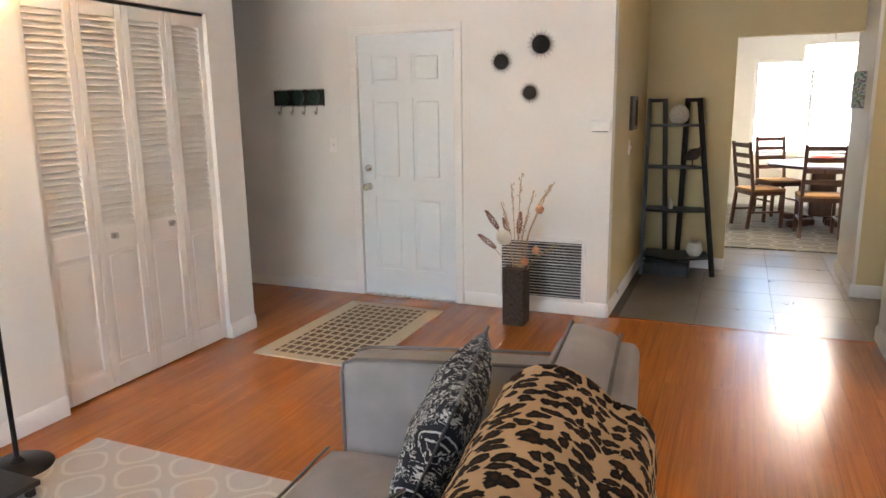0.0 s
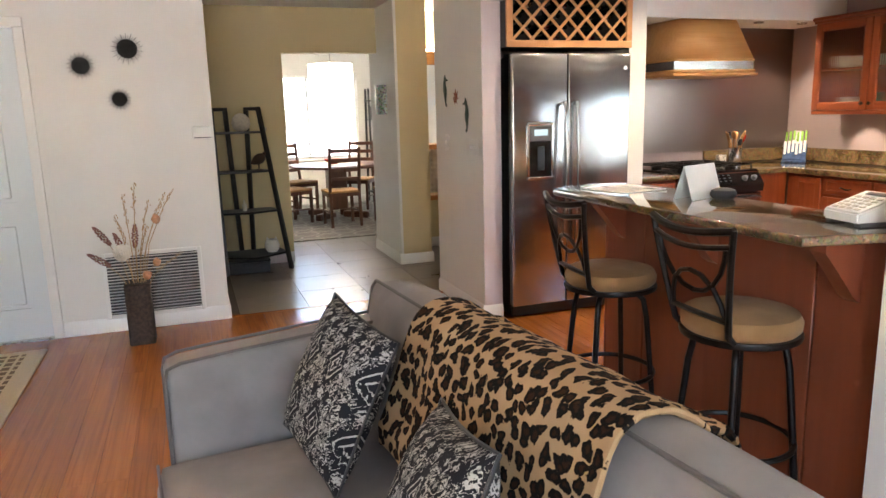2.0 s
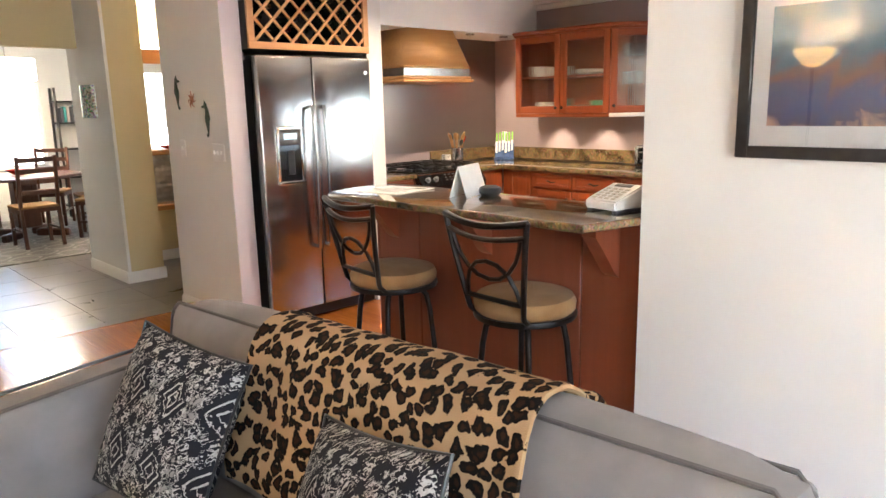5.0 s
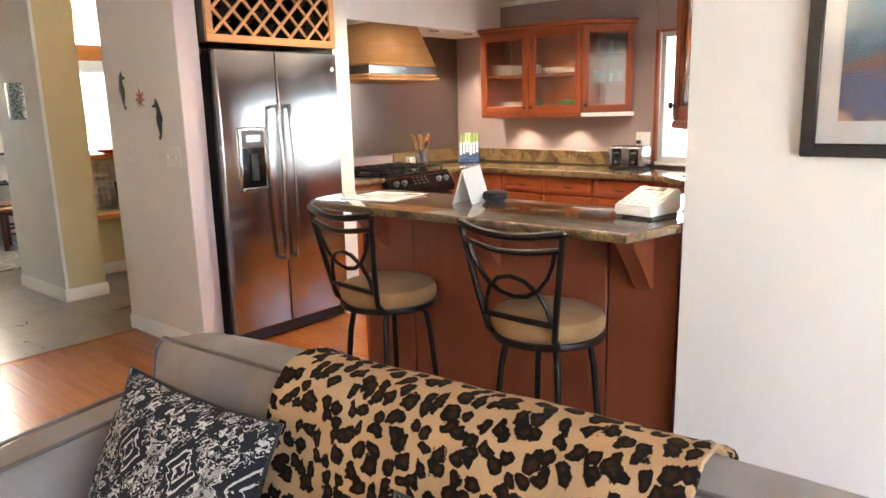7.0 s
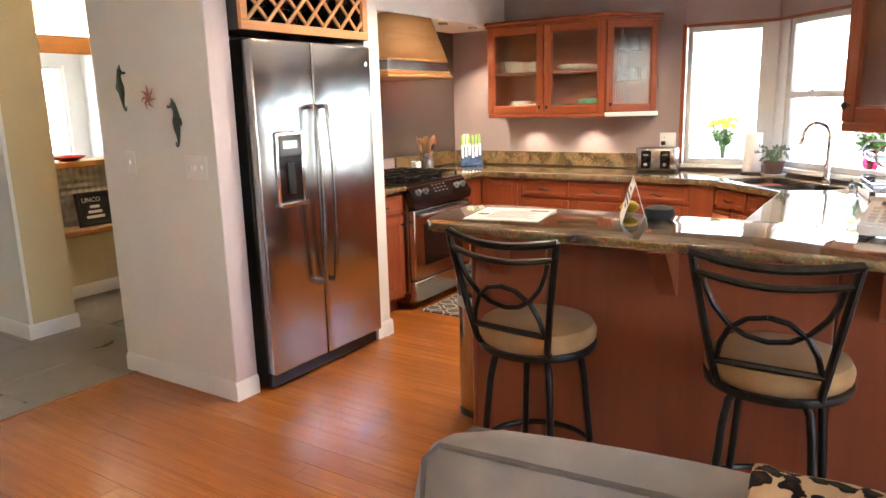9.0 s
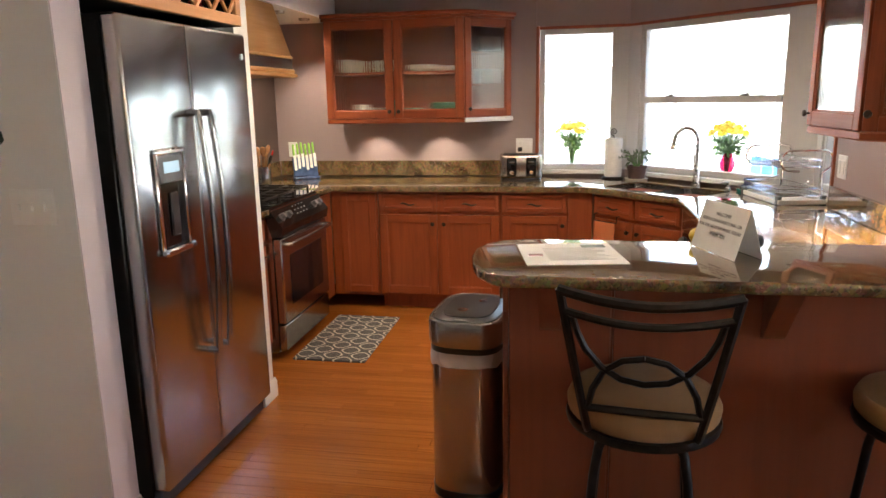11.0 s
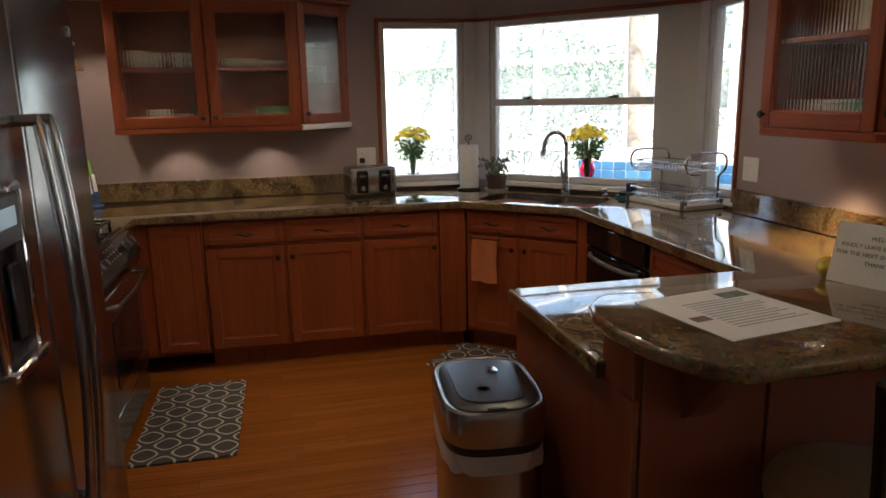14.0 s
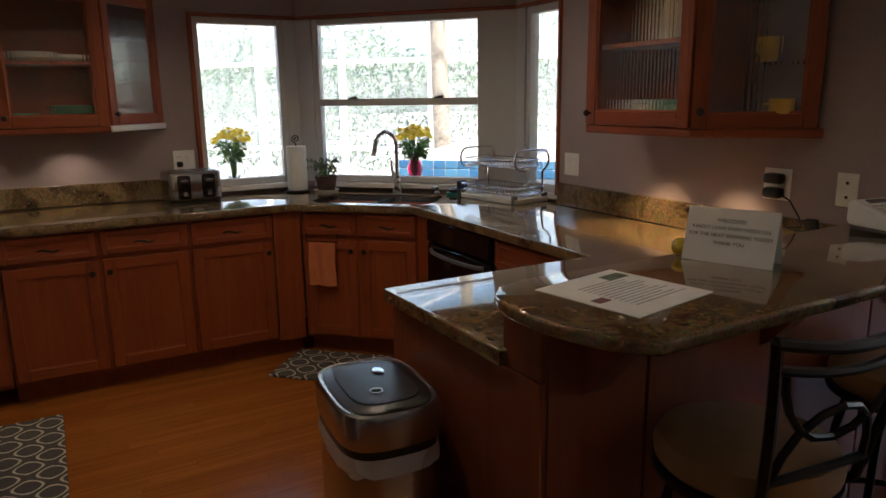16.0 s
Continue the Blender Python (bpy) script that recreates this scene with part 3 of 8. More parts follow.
# ---- kitchen: cabinets and worktops ----
def knob(parent, x, y, z):
    """A small round knob standing out towards -y."""
    part("knob", moved(lathe([(0.005, 0), (0.005, 0.012), (0.013, 0.016), (0.015, 0.022), (0.011, 0.028), (0.0, 0.029)], 14), pose(x, y, z, 90)), M_BRONZE, parent, "dark bronze knob")


def pull(parent, x, y, z):
    """A wavy bar pull, 96 mm long."""
    pts = [(x - 0.05 + 0.1 * i / 12, y - 0.006 - 0.022 * math.sin(math.pi * i / 12) ** 0.6, z + 0.006 * math.sin(2 * math.pi * i / 12)) for i in range(13)]
    part("handle", tube(pts, [0.004 + 0.003 * math.sin(math.pi * i / 12) for i in range(13)], 8), M_BRONZE, parent, "dark bronze pull")


def ring_frame(x0, x1, z0, z1, b, y0, y1):
    """A rectangular ring, b wide, from depth y0 to y1, in one piece."""
    bm = bmesh.new()
    q = [[bm.verts.new(v) for v in ((x0 + e, y, z0 + e), (x1 - e, y, z0 + e), (x1 - e, y, z1 - e), (x0 + e, y, z1 - e))] for e, y in ((0, y0), (b, y0 + 0.004), (b, y1), (0, y1))]
    for A, B in zip(q, q[1:] + q[:1]):
        for i in range(4):
            bm.faces.new((A[i], A[(i + 1) % 4], B[(i + 1) % 4], B[i]))
    bmesh.ops.recalc_face_normals(bm, faces=bm.faces[:])
    return bm


def framed(name, parent, x0, x1, z0, z1, y, material, t=0.02, rail=0.055, panel=True, m=None):
    """A cabinet front: a recessed panel (or the bead round the glass), with stiles, rails and bead of their own; its face lies at y, towards -y."""
    m = m or Matrix()
    r = min(rail, (z1 - z0) * 0.28)
    bead = moved(ring_frame(x0 + rail, x1 - rail, z0 + r, z1 - r, 0.008, y + 0.005, y + t), m)
    o = part(name, moved(block((x0 + rail, y + 0.011, z0 + r), (x1 - rail, y + t - 0.002, z1 - r)), m) if panel else bead, material, parent)
    if panel:
        part("bead", bead, material, o)
    for q in (((x0, y, z0), (x0 + rail, y + t, z1)), ((x1 - rail, y, z0), (x1, y + t, z1))):
        part("stile", moved(block(*q, 0.003), m), M_CAB, o)
    for q in (((x0 + rail, y, z1 - r), (x1 - rail, y + t, z1)), ((x0 + rail, y, z0), (x1 - rail, y + t, z0 + r))):
        part("rail", moved(block(*q, 0.003), m), M_CABX, o)
    return o


def base_cabinet(m, w, d, doors=1, drawer=True, knobs="r", label="", group="cherry base cabinets", h=0.87):
    """A base unit whose front is at y = 0 facing -y, x from 0 to w."""
    o = thing("base_cabinet", label, "cabinet", m, group)
    part("body", join(block((0.001, 0.022, 0.1), (w - 0.001, d, h)), block((0.001, 0.09, 0.0), (w - 0.001, d, 0.1))), M_CAB, o)
    zt = h - 0.02
    zd = zt - 0.135 if drawer else zt
    n = doors
    for i in range(n):
        a, b = w * i / n + 0.012, w * (i + 1) / n - 0.012
        if drawer:
            dr = framed("drawer", o, a, b, zd + 0.012, zt, 0, M_CABX, rail=0.03)
            pull(dr, (a + b) / 2, 0, (zd + zt) / 2)
        dd = framed("door", o, a, b, 0.125, zd - 0.012, 0, M_CAB)
        side = knobs[i] if i < len(knobs) else knobs[-1]
        knob(dd, b - 0.028 if side == "r" else a + 0.028, 0, zd - 0.075)
    return o


CF = 4.45            # face of the far run of base cabinets
RF = 3.79            # face of the run beside the range
SF = 1.44            # face of the run with the dishwasher
base_cabinet(pose(CF, 3.44, 0, 0, 0, -90), 0.88, KX - CF - 0.01, 2, True, "rl", "cherry base cabinet with two drawers over two panelled doors")
base_cabinet(pose(CF, 2.56, 0, 0, 0, -90), 0.46, KX - CF - 0.01, 1, True, "r", "cherry base cabinet with one drawer and one panelled door")
o = thing("corner_filler", "plain cherry filler panel in the cabinet corner", "panel", pose(CF, 3.44, 0))
part("filler", moved(block((0.0, 0.021, 0.1), (0.345, 0.036, 0.87)), pose(0, 0.35, 0, 0, 0, -90)), M_CAB, o)
framed("front", o, 0.075, 0.335, 0.125, 0.85, 0, M_CAB, rail=0.05, m=pose(0, 0.35, 0, 0, 0, -90))
o = thing("corner_filler", "plain cherry filler panel beside the sink cabinet", "panel", pose(CF, 2.10, 0))
part("panel", prism([(0, 0), (0, -0.155), (0.14, -0.155), (0.14, 0)], 0.1, 0.87, 0.002), M_CAB, o)
part("plinth", block((0.075, -0.155, 0), (0.12, 0, 0.1)), M_CAB, o)
base_cabinet(pose(2.89, RF, 0), 0.465, FRONT - RF - 0.01, 1, True, "r", "cherry base cabinet between refrigerator and range")
o = thing("corner_filler", "narrow cherry filler panel beside the range", "panel", pose(4.125, RF, 0))
part("panel", block((0, 0, 0.1), (0.325, 0.02, 0.87), 0.002), M_CAB, o)
# sink cabinet across the corner
SA, SB = Vector((CF, 1.945)), Vector((3.955, SF))
sd = SB - SA
sink_m = pose(SA.x, SA.y, 0, 0, 0, math.degrees(math.atan2(sd.y, sd.x)))
sink_base = base_cabinet(sink_m, sd.length, 0.45, 2, True, "rl", "cherry sink cabinet set across the corner")
# dishwasher run
base_cabinet(pose(3.20, SF, 0, 0, 0, 180), 0.62, 0.66, 1, True, "l", "cherry base cabinet beside the dishwasher")
dw = thing("dishwasher", "black built-in dishwasher with a bowed handle", "dishwasher", pose(3.83, SF, 0, 0, 0, 180))
part("body", block((0.012, 0.02, 0.1), (0.618, 0.62, 0.865)), M_BLACK, dw)
part("door", block((0.012, -0.012, 0.11), (0.618, 0.02, 0.73), 0.006), M_GLOSSBLACK, dw, "glossy black door")
part("control_panel", block((0.012, -0.016, 0.74), (0.618, 0.02, 0.862), 0.008), M_GLOSSBLACK, dw)
part("handle", tube([(0.06 + 0.51 * i / 12, -0.012 - 0.045 * math.sin(math.pi * i / 12) ** 0.5, 0.70) for i in range(13)], 0.011, 8), M_GREYPLASTIC, dw)
part("plinth", block((0.012, 0.07, 0), (0.618, 0.1, 0.1)), M_BLACK, dw)
o = thing("corner_filler", "plain cherry filler panel beside the dishwasher", "panel", pose(3.83, SF, 0))
part("panel", block((0, -0.02, 0.1), (0.125, 0, 0.87), 0.002), M_CAB, o)

# peninsula: low cabinets, raised bar panel
pen = thing("bar_peninsula", "raised breakfast bar clad in red brown wood panels", "bar", pose(1.735, KY, 0))
BL = 2.265 - KY
for a, b in ((0.0, 0.252), (0.257, 1.195), (1.2, BL)):
    part("panel", block((0, a, 0), (0.02, b - 0.003, 1.026), 0.002), M_PANEL, pen)
part("bar_wall", block((0.02, 0, 0), (0.13, BL, 1.026)), M_PANEL, pen)
part("end_panel", block((0.0, BL, 0), (0.765, BL + 0.018, 0.868), 0.004), M_PANEL, pen)
part("end_post", block((0.0, BL, 0.868), (0.15, BL + 0.018, 1.026), 0.003), M_PANEL, pen)
part("cabinet_back", block((0.13, 0.70, 0.1), (0.765, BL, 0.868)), M_PANEL, pen)


def corbel(y):
    pr = [(0, 1.026), (-0.16, 1.026), (-0.16, 0.99), (-0.12, 0.945), (-0.065, 0.88), (-0.03, 0.835), (0, 0.815)]
    bm = bmesh.new()
    A = [bm.verts.new((x, y - 0.03, z)) for x, z in pr]
    B = [bm.verts.new((x, y + 0.03, z)) for x, z in pr]
    n = len(pr)
    bm.faces.new(A), bm.faces.new(B)
    for i in range(n):
        bm.faces.new((A[i], A[(i + 1) % n], B[(i + 1) % n], B[i]))
    bmesh.ops.recalc_face_normals(bm, faces=bm.faces[:])
    return bm


for y in (0.114, 0.75, 1.378):
    part("corbel", corbel(y), M_PANEL, pen, "shaped wooden corbel under the bar")

bar_outline = [(1.682, 0.738), (1.43, 0.80), (1.42, 2.25), (1.445, 2.287), (1.50, 2.325), (1.57, 2.35), (1.66, 2.366), (1.75, 2.366), (1.83, 2.346), (1.885, 2.30), (1.915, 2.22), (1.92, KY + 0.006)]
part("bar_top", moved(prism(bar_outline[::-1], 1.028, 1.06, 0.010, 4), pose(-1.735, -KY, 0)), M_GRANITE, pen, "polished brown granite bar top with a rounded end")
off = Vector((-sd.y, sd.x)).normalized() * 0.03
wt = [(2.89, RF - 0.03), (3.352, RF - 0.03), (3.352, FRONT - 0.003), (2.89, FRONT - 0.003)]
solid("worktop", prism(wt, 0.87, 0.91, 0.01, 3), M_GRANITE, "polished brown granite worktop beside the refrigerator", "worktop")
main = [(4.125, FRONT - 0.003), (4.125, RF - 0.03), (CF - 0.03, RF - 0.03), (CF - 0.03, 1.975), (SB.x - 0.005, SF + 0.03), (2.515, SF + 0.03), (2.515, 2.305), (1.868, 2.305), (1.868, KY + 0.003), (3.60, KY + 0.003), (3.60, 0.70), (4.07, 0.70), (5.115, 1.69), (5.115, 2.35), (KX - 0.003, 2.35), (KX - 0.003, FRONT - 0.003)]
# sink cut-out, across the corner
sc = Vector((4.33, 1.50))
su, sv = sd.normalized(), Vector((-sd.normalized().y, sd.normalized().x))


def sink_pt(a, b, base=None):
    p = sc + su * a + sv * b
    return (p.x, p.y)


hole = [sink_pt(x, y) for x, y in rounded(-0.36, 0.36, -0.185, 0.185, 0.07, 6)]


def slab_with_hole(outer, inner, z0, z1):
    bm = bmesh.new()
    loops = []
    for z in (z0, z1):
        vo, vi = [bm.verts.new((x, y, z)) for x, y in outer], [bm.verts.new((x, y, z)) for x, y in inner]
        es = [bm.edges.new((l[i], l[(i + 1) % len(l)])) for l in (vo, vi) for i in range(len(l))]
        bmesh.ops.triangle_fill(bm, edges=es, use_beauty=True)
        loops.append((vo, vi))
    for k in (0, 1):
        A, B = loops[0][k], loops[1][k]
        for i in range(len(A)):
            bm.faces.new((A[i], A[(i + 1) % len(A)], B[(i + 1) % len(A)], B[i]))
    bmesh.ops.recalc_face_normals(bm, faces=bm.faces[:])
    rim = [e for e in bm.edges if all(v in set(loops[1][0]) for v in e.verts) and len(e.link_faces) == 2 and e.calc_face_angle(0) > 1.0]
    bmesh.ops.bevel(bm, geom=rim, offset=0.01, segments=3, profile=0.5, affect="EDGES")
    return bm


solid("worktop", slab_with_hole(main, hole, 0.87, 0.91), M_GRANITE, "polished brown granite worktop round the sink and peninsula", "worktop")
solid("bar_splash", block((1.867, KY + 0.004, 0.912), (1.887, 2.262, 1.026), 0.002), M_GRANITE, "granite upstand between worktop and bar", "splashback")
solid("splashback", block((2.89, FRONT - 0.024, 0.912), (3.35, FRONT - 0.002, 1.03), 0.003), M_GRANITE, "granite upstand beside the refrigerator wall", "splashback")
solid("splashback", block((4.13, FRONT - 0.024, 0.912), (KX - 0.026, FRONT - 0.002, 1.03), 0.003), M_GRANITE, "granite upstand behind the range", "splashback")
solid("splashback", block((KX - 0.024, 2.37, 0.912), (KX - 0.002, FRONT - 0.026, 1.03), 0.003), M_GRANITE, "granite upstand along the far wall", "splashback")
solid("splashback", block((1.922, KY + 0.002, 0.912), (3.565, KY + 0.024, 1.03), 0.003), M_GRANITE, "granite upstand under the side cabinets", "splashback")
solid("splash_sheet", block((2.888, FRONT - 0.006, 1.031), (5.085, FRONT - 0.001, 2.089)), M_SHEET, "dull steel sheet on the wall behind the range", "splashback")

# sink and tap
sink = thing("sink", "double bowl stainless steel undermount sink", "sink", pose(sc.x, sc.y, 0, 0, 0, math.degrees(math.atan2(sd.y, sd.x))))


def bowl(x0, x1, y0, y1, z0, z1):
    bm = bmesh.new()
    rings = []
    for g, z in ((0.0, z1), (0.008, z0 + 0.05), (0.025, z0 + 0.01), (0.06, z0)):
        rings.append([bm.verts.new((x, y, z)) for x, y in rounded(x0 + g, x1 - g, y0 + g, y1 - g, 0.06, 5)])
    for A, B in zip(rings, rings[1:]):
        for i in range(len(A)):
            bm.faces.new((A[i], A[(i + 1) % len(A)], B[(i + 1) % len(A)], B[i]))
    bm.faces.new(rings[-1])
    bmesh.ops.solidify(bm, geom=bm.faces[:], thickness=0.003)
    return bm


part("bowl", bowl(-0.355, 0.02, -0.18, 0.18, 0.72, 0.904), M_STEEL, sink)
part("bowl", bowl(0.04, 0.355, -0.18, 0.18, 0.75, 0.904), M_STEEL, sink)
part("rim", join(block((-0.358, -0.183, 0.872), (0.358, -0.178, 0.902)), block((0.02, -0.18, 0.885), (0.04, 0.18, 0.899), 0.003)), M_STEEL, sink)
tap = thing("kitchen_tap", "brushed nickel tap with a tall curved spout", "tap", pose(4.535, 1.275, 0.91, 0, 0, 5))
part("base", lathe([(0.028, 0), (0.028, 0.01), (0.022, 0.02), (0.02, 0.10), (0.016, 0.13)], 18), M_NICKEL, tap)
sp = [(0, 0, 0.12), (0, 0, 0.27)] + [(0, 0.075 - 0.075 * math.cos(a), 0.29 + 0.085 * math.sin(a)) for a in [math.pi * i / 12 for i in range(12)]] + [(0, 0.155, 0.27), (0, 0.165, 0.235)]
part("spout", tube(sp, [0.012] * 12 + [0.0125, 0.014, 0.015, 0.016], 12), M_NICKEL, tap)
part("lever", tube([(0.018, 0, 0.085), (0.045, 0, 0.10), (0.062, 0.0, 0.15), (0.066, 0.0, 0.20)], [0.012, 0.012, 0.009, 0.007], 10), M_NICKEL, tap)
soap = thing("soap_pump", "brushed nickel soap pump beside the sink", "soap pump", pose(4.30, 1.12, 0.91))
part("base", lathe([(0.017, 0), (0.017, 0.012), (0.008, 0.02), (0.008, 0.045)], 14), M_NICKEL, soap)
part("nozzle", tube([(0, 0, 0.045), (-0.02, 0.03, 0.05), (-0.03, 0.05, 0.042)], 0.007, 8), M_NICKEL, soap)


# upper cabinets with ribbed glass
def ribbed(x0, x1, z0, z1, y):
    bm = bmesh.new()
    n = max(12, int((x1 - x0) / 0.018) * 6)
    front = [[bm.verts.new((x0 + (x1 - x0) * i / n, y - 0.0016 * math.cos(2 * math.pi * i / 6), z)) for i in range(n + 1)] for z in (z0, z1)]
    back = [[bm.verts.new((x0 + (x1 - x0) * i / n, y + 0.005, z)) for i in (0, n)] for z in (z0, z1)]
    for i in range(n):
        bm.faces.new((front[0][i], front[0][i + 1], front[1][i + 1], front[1][i]))
    bm.faces.new((back[0][0], back[1][0], back[1][1], back[0][1]))
    bm.faces.new([front[0][i] for i in range(n, -1, -1)] + back[0])
    bm.faces.new(front[1] + back[1][::-1])
    bm.faces.new((front[0][0], front[1][0], back[1][0], back[0][0]))
    bm.faces.new((front[0][n], back[0][1], back[1][1], front[1][n]))
    bmesh.ops.recalc_face_normals(bm, faces=bm.faces[:])
    return bm


def glazed_door(o, x0, x1, z0, z1, y, side):
    d = framed("door", o, x0, x1, z0, z1, y, M_CAB, panel=False, rail=0.058)
    p = part("ribbed_glass", ribbed(x0 + 0.055, x1 - 0.055, z0 + 0.055, z1 - 0.055, y + 0.011), M_GLASS, d)
    p.visible_shadow = False
    knob(d, x1 - 0.03 if side == "r" else x0 + 0.03, y, z0 + 0.05)
    return d


UB, UT = 1.365, 2.06


def shell(poly, back_edges):
    """Bottom, top and shelf boards on the same outline."""
    return [prism(poly, UB, UB + 0.018), prism(poly, UT - 0.018, UT)]


def wall_cabinet(m, w, d, sides, label, shelves=(1.70,)):
    """A glazed wall unit; front at y = 0 facing -y, wall at y = d."""
    o = thing("wall_cabinet", label, "cabinet", m, "glazed cherry wall cabinets")
    part("body", join(block((0, 0.022, UB), (0.018, d, UT)), block((w - 0.018, 0.022, UB), (w, d, UT)), block((0.018, 0.022, UB), (w - 0.018, d, UB + 0.018)), block((0.018, 0.022, UT - 0.018), (w - 0.018, d, UT)), block((0.018, d - 0.01, UB + 0.018), (w - 0.018, d, UT - 0.018))), M_CAB, o)
    for z in shelves:
        part("shelf", block((0.018, 0.05, z - 0.018), (w - 0.018, d - 0.01, z)), M_CABX, o)
    n = len(sides)
    for i, s in enumerate(sides):
        glazed_door(o, w * i / n + 0.004, w * (i + 1) / n - 0.004, UB, UT, 0, s)
    part("light_rail", block((0, 0.004, UB - 0.035), (w, 0.03, UB - 0.001), 0.006), M_CABX, o)
    part("cornice", join(block((-0.01, -0.012, UT), (w + 0.01, 0.05, UT + 0.02), 0.004), block((-0.02, -0.03, UT + 0.02), (w + 0.02, 0.05, UT + 0.05), 0.01)), M_CABX, o)
    return o


def end_cabinet(m, s, label, mirror=False, rail=None, shelves=(1.60, 1.83)):
    """A unit with its glazed door set at 45 degrees, s deep; the square corner stands against wall and neighbour."""
    o = thing("end_cabinet", label, "cabinet", m, "glazed cherry wall cabinets")
    k = -1 if mirror else 1
    tri = [(0, 0.022), (k * (s - 0.03), s), (0, s)]
    tri = tri if k > 0 else tri[::-1]
    part("body", join(prism(tri, UB, UB + 0.018), prism(tri, UT - 0.018, UT), block((min(0, k * 0.012), 0.022, UB), (max(0, k * 0.012), s, UT))), M_CAB, o)
    for z in shelves:
        part("shelf", prism([(x * 0.9, 0.03 + y * 0.9) for x, y in tri], z - 0.012, z), M_GLASS, o, "clear glass shelf")
    L = s * math.sqrt(2) - 0.03
    hold = part("angled_front", block((0, 0.022, UB), (0.02, 0.03, UT)), M_CAB, o)
    hold.matrix_basis = pose(0, 0, 0, 0, 0, 45) if k > 0 else pose(-s, s, 0, 0, 0, -45)
    d = framed("door", o, 0.008, L, UB, UT, 0, M_CAB, panel=False, rail=0.052)
    d.matrix_basis = hold.matrix_basis.copy()
    p = part("ribbed_glass", ribbed(0.058, L - 0.05, UB + 0.05, UT - 0.05, 0.011), M_GLASS, d)
    p.visible_shadow = False
    knob(d, 0.034, 0, UB + 0.06)
    r = part("light_rail", block((0, -0.002, UB - 0.035), (L + 0.02, 0.03, UB - 0.001), 0.006), rail or M_CABX, o)
    r.matrix_basis = hold.matrix_basis.copy()
    c = part("cornice", join(block((-0.005, -0.012, UT), (L + 0.02, 0.05, UT + 0.02), 0.004), block((-0.01, -0.03, UT + 0.02), (L + 0.03, 0.05, UT + 0.05), 0.01)), M_CABX, o)
    c.matrix_basis = hold.matrix_basis.copy()
    return o


UF = 4.76
wall_cabinet(pose(UF, 3.89, 0, 0, 0, -90), 1.04, KX - UF - 0.002, "rl", "cherry wall cabinet with two ribbed glass doors and crockery")
# cherry rail coloured white: the window light on it is put into its colour
end_cabinet(pose(UF, 2.848, 0, 0, 0, -90), KX - UF - 0.002, "cherry end cabinet with an angled ribbed glass door", rail=M_TRIM)
wall_cabinet(pose(3.0, 1.09, 0, 0, 0, 180), 0.58, 1.09 - KY - 0.002, "l", "cherry wall cabinet with one ribbed glass door")
end_cabinet(pose(2.418, 1.09, 0, 0, 0, 180), 1.09 - KY - 0.002, "cherry end cabinet with an angled ribbed glass door over the bar")

# ---- refrigerator, wine rack ----
fr = thing("refrigerator", "stainless steel side-by-side refrigerator with ice dispenser", "refrigerator", pose(1.815, 3.528, 0))
part("body", block((0.005, 0.075, 0.02), (0.905, 0.80, 1.775), 0.004), M_BLACK, fr, "black cabinet sides")
SPL = 0.415


def fridge_door(x0, x1, hole=None):
    z0, z1, y0, y1 = 0.09, 1.798, 0.0, 0.068
    if not hole:
        return block((x0, y0, z0), (x1, y1, z1), 0.012, 3)
    a, b, c, d = hole
    return join(block((x0, y0, z0), (a, y1, z1), 0.01, 2), block((b, y0, z0), (x1, y1, z1), 0.01, 2), block((a - 0.012, y0 + 0.0002, z0), (b + 0.012, y1, c), 0.01, 2), block((a - 0.012, y0 + 0.0002, d), (b + 0.012, y1, z1), 0.01, 2))


ld = part("freezer_door", fridge_door(0.0, SPL - 0.003), M_STEELV, fr)
rd = part("fridge_door", fridge_door(SPL + 0.003, 0.905), M_STEELV, fr)
for dd, x in ((ld, SPL - 0.045), (rd, SPL + 0.045)):
    pts = [(x, -0.002, 1.47), (x, -0.045, 1.47)] + [(x, -0.045 - 0.028 * math.sin(math.pi * i / 14), 1.46 - 0.93 * i / 14) for i in range(15)] + [(x, -0.045, 0.52), (x, -0.002, 0.52)]
    part("door_handle", tube(pts, 0.0135, 10), M_STEELV, dd, "bowed stainless bar handle")
disp = part("dispenser", join(block((0.105, -0.014, 0.985), (0.125, 0.0, 1.335), 0.005), block((0.285, -0.014, 0.985), (0.305, 0.0, 1.335), 0.005), block((0.105, -0.016, 1.325), (0.305, 0.0, 1.35), 0.008), block((0.105, -0.03, 0.965), (0.305, 0.0, 0.99), 0.006)), M_CHROME, ld, "chrome framed ice and water dispenser")
part("recess", block((0.125, -0.006, 0.99), (0.285, -0.001, 1.225), 0.002), M_GLOSSBLACK, disp)
part("control_panel", block((0.125, -0.012, 1.225), (0.285, -0.002, 1.325), 0.004), M_GREYPLASTIC, disp)
part("display", block((0.155, -0.0145, 1.262), (0.255, -0.012, 1.302), 0.001), M_SCREEN, disp)
part("paddle", block((0.18, -0.016, 1.03), (0.23, -0.007, 1.19), 0.004), M_BLACK, disp)
part("kick_grille", block((0.01, 0.04, 0.012), (0.895, 0.075, 0.085), 0.004), M_BLACK, fr)
part("badge", moved(lathe([(0.014, 0), (0.014, 0.003), (0.0, 0.003)], 16), pose(0.86, 0.0, 1.70, 90)), M_NICKEL, rd)
part("hinge_cover", block((0.01, 0.02, 1.766), (0.10, 0.16, 1.80), 0.006), M_BLACK, fr)
part("hinge_cover", block((0.80, 0.02, 1.766), (0.895, 0.16, 1.80), 0.006), M_BLACK, fr)

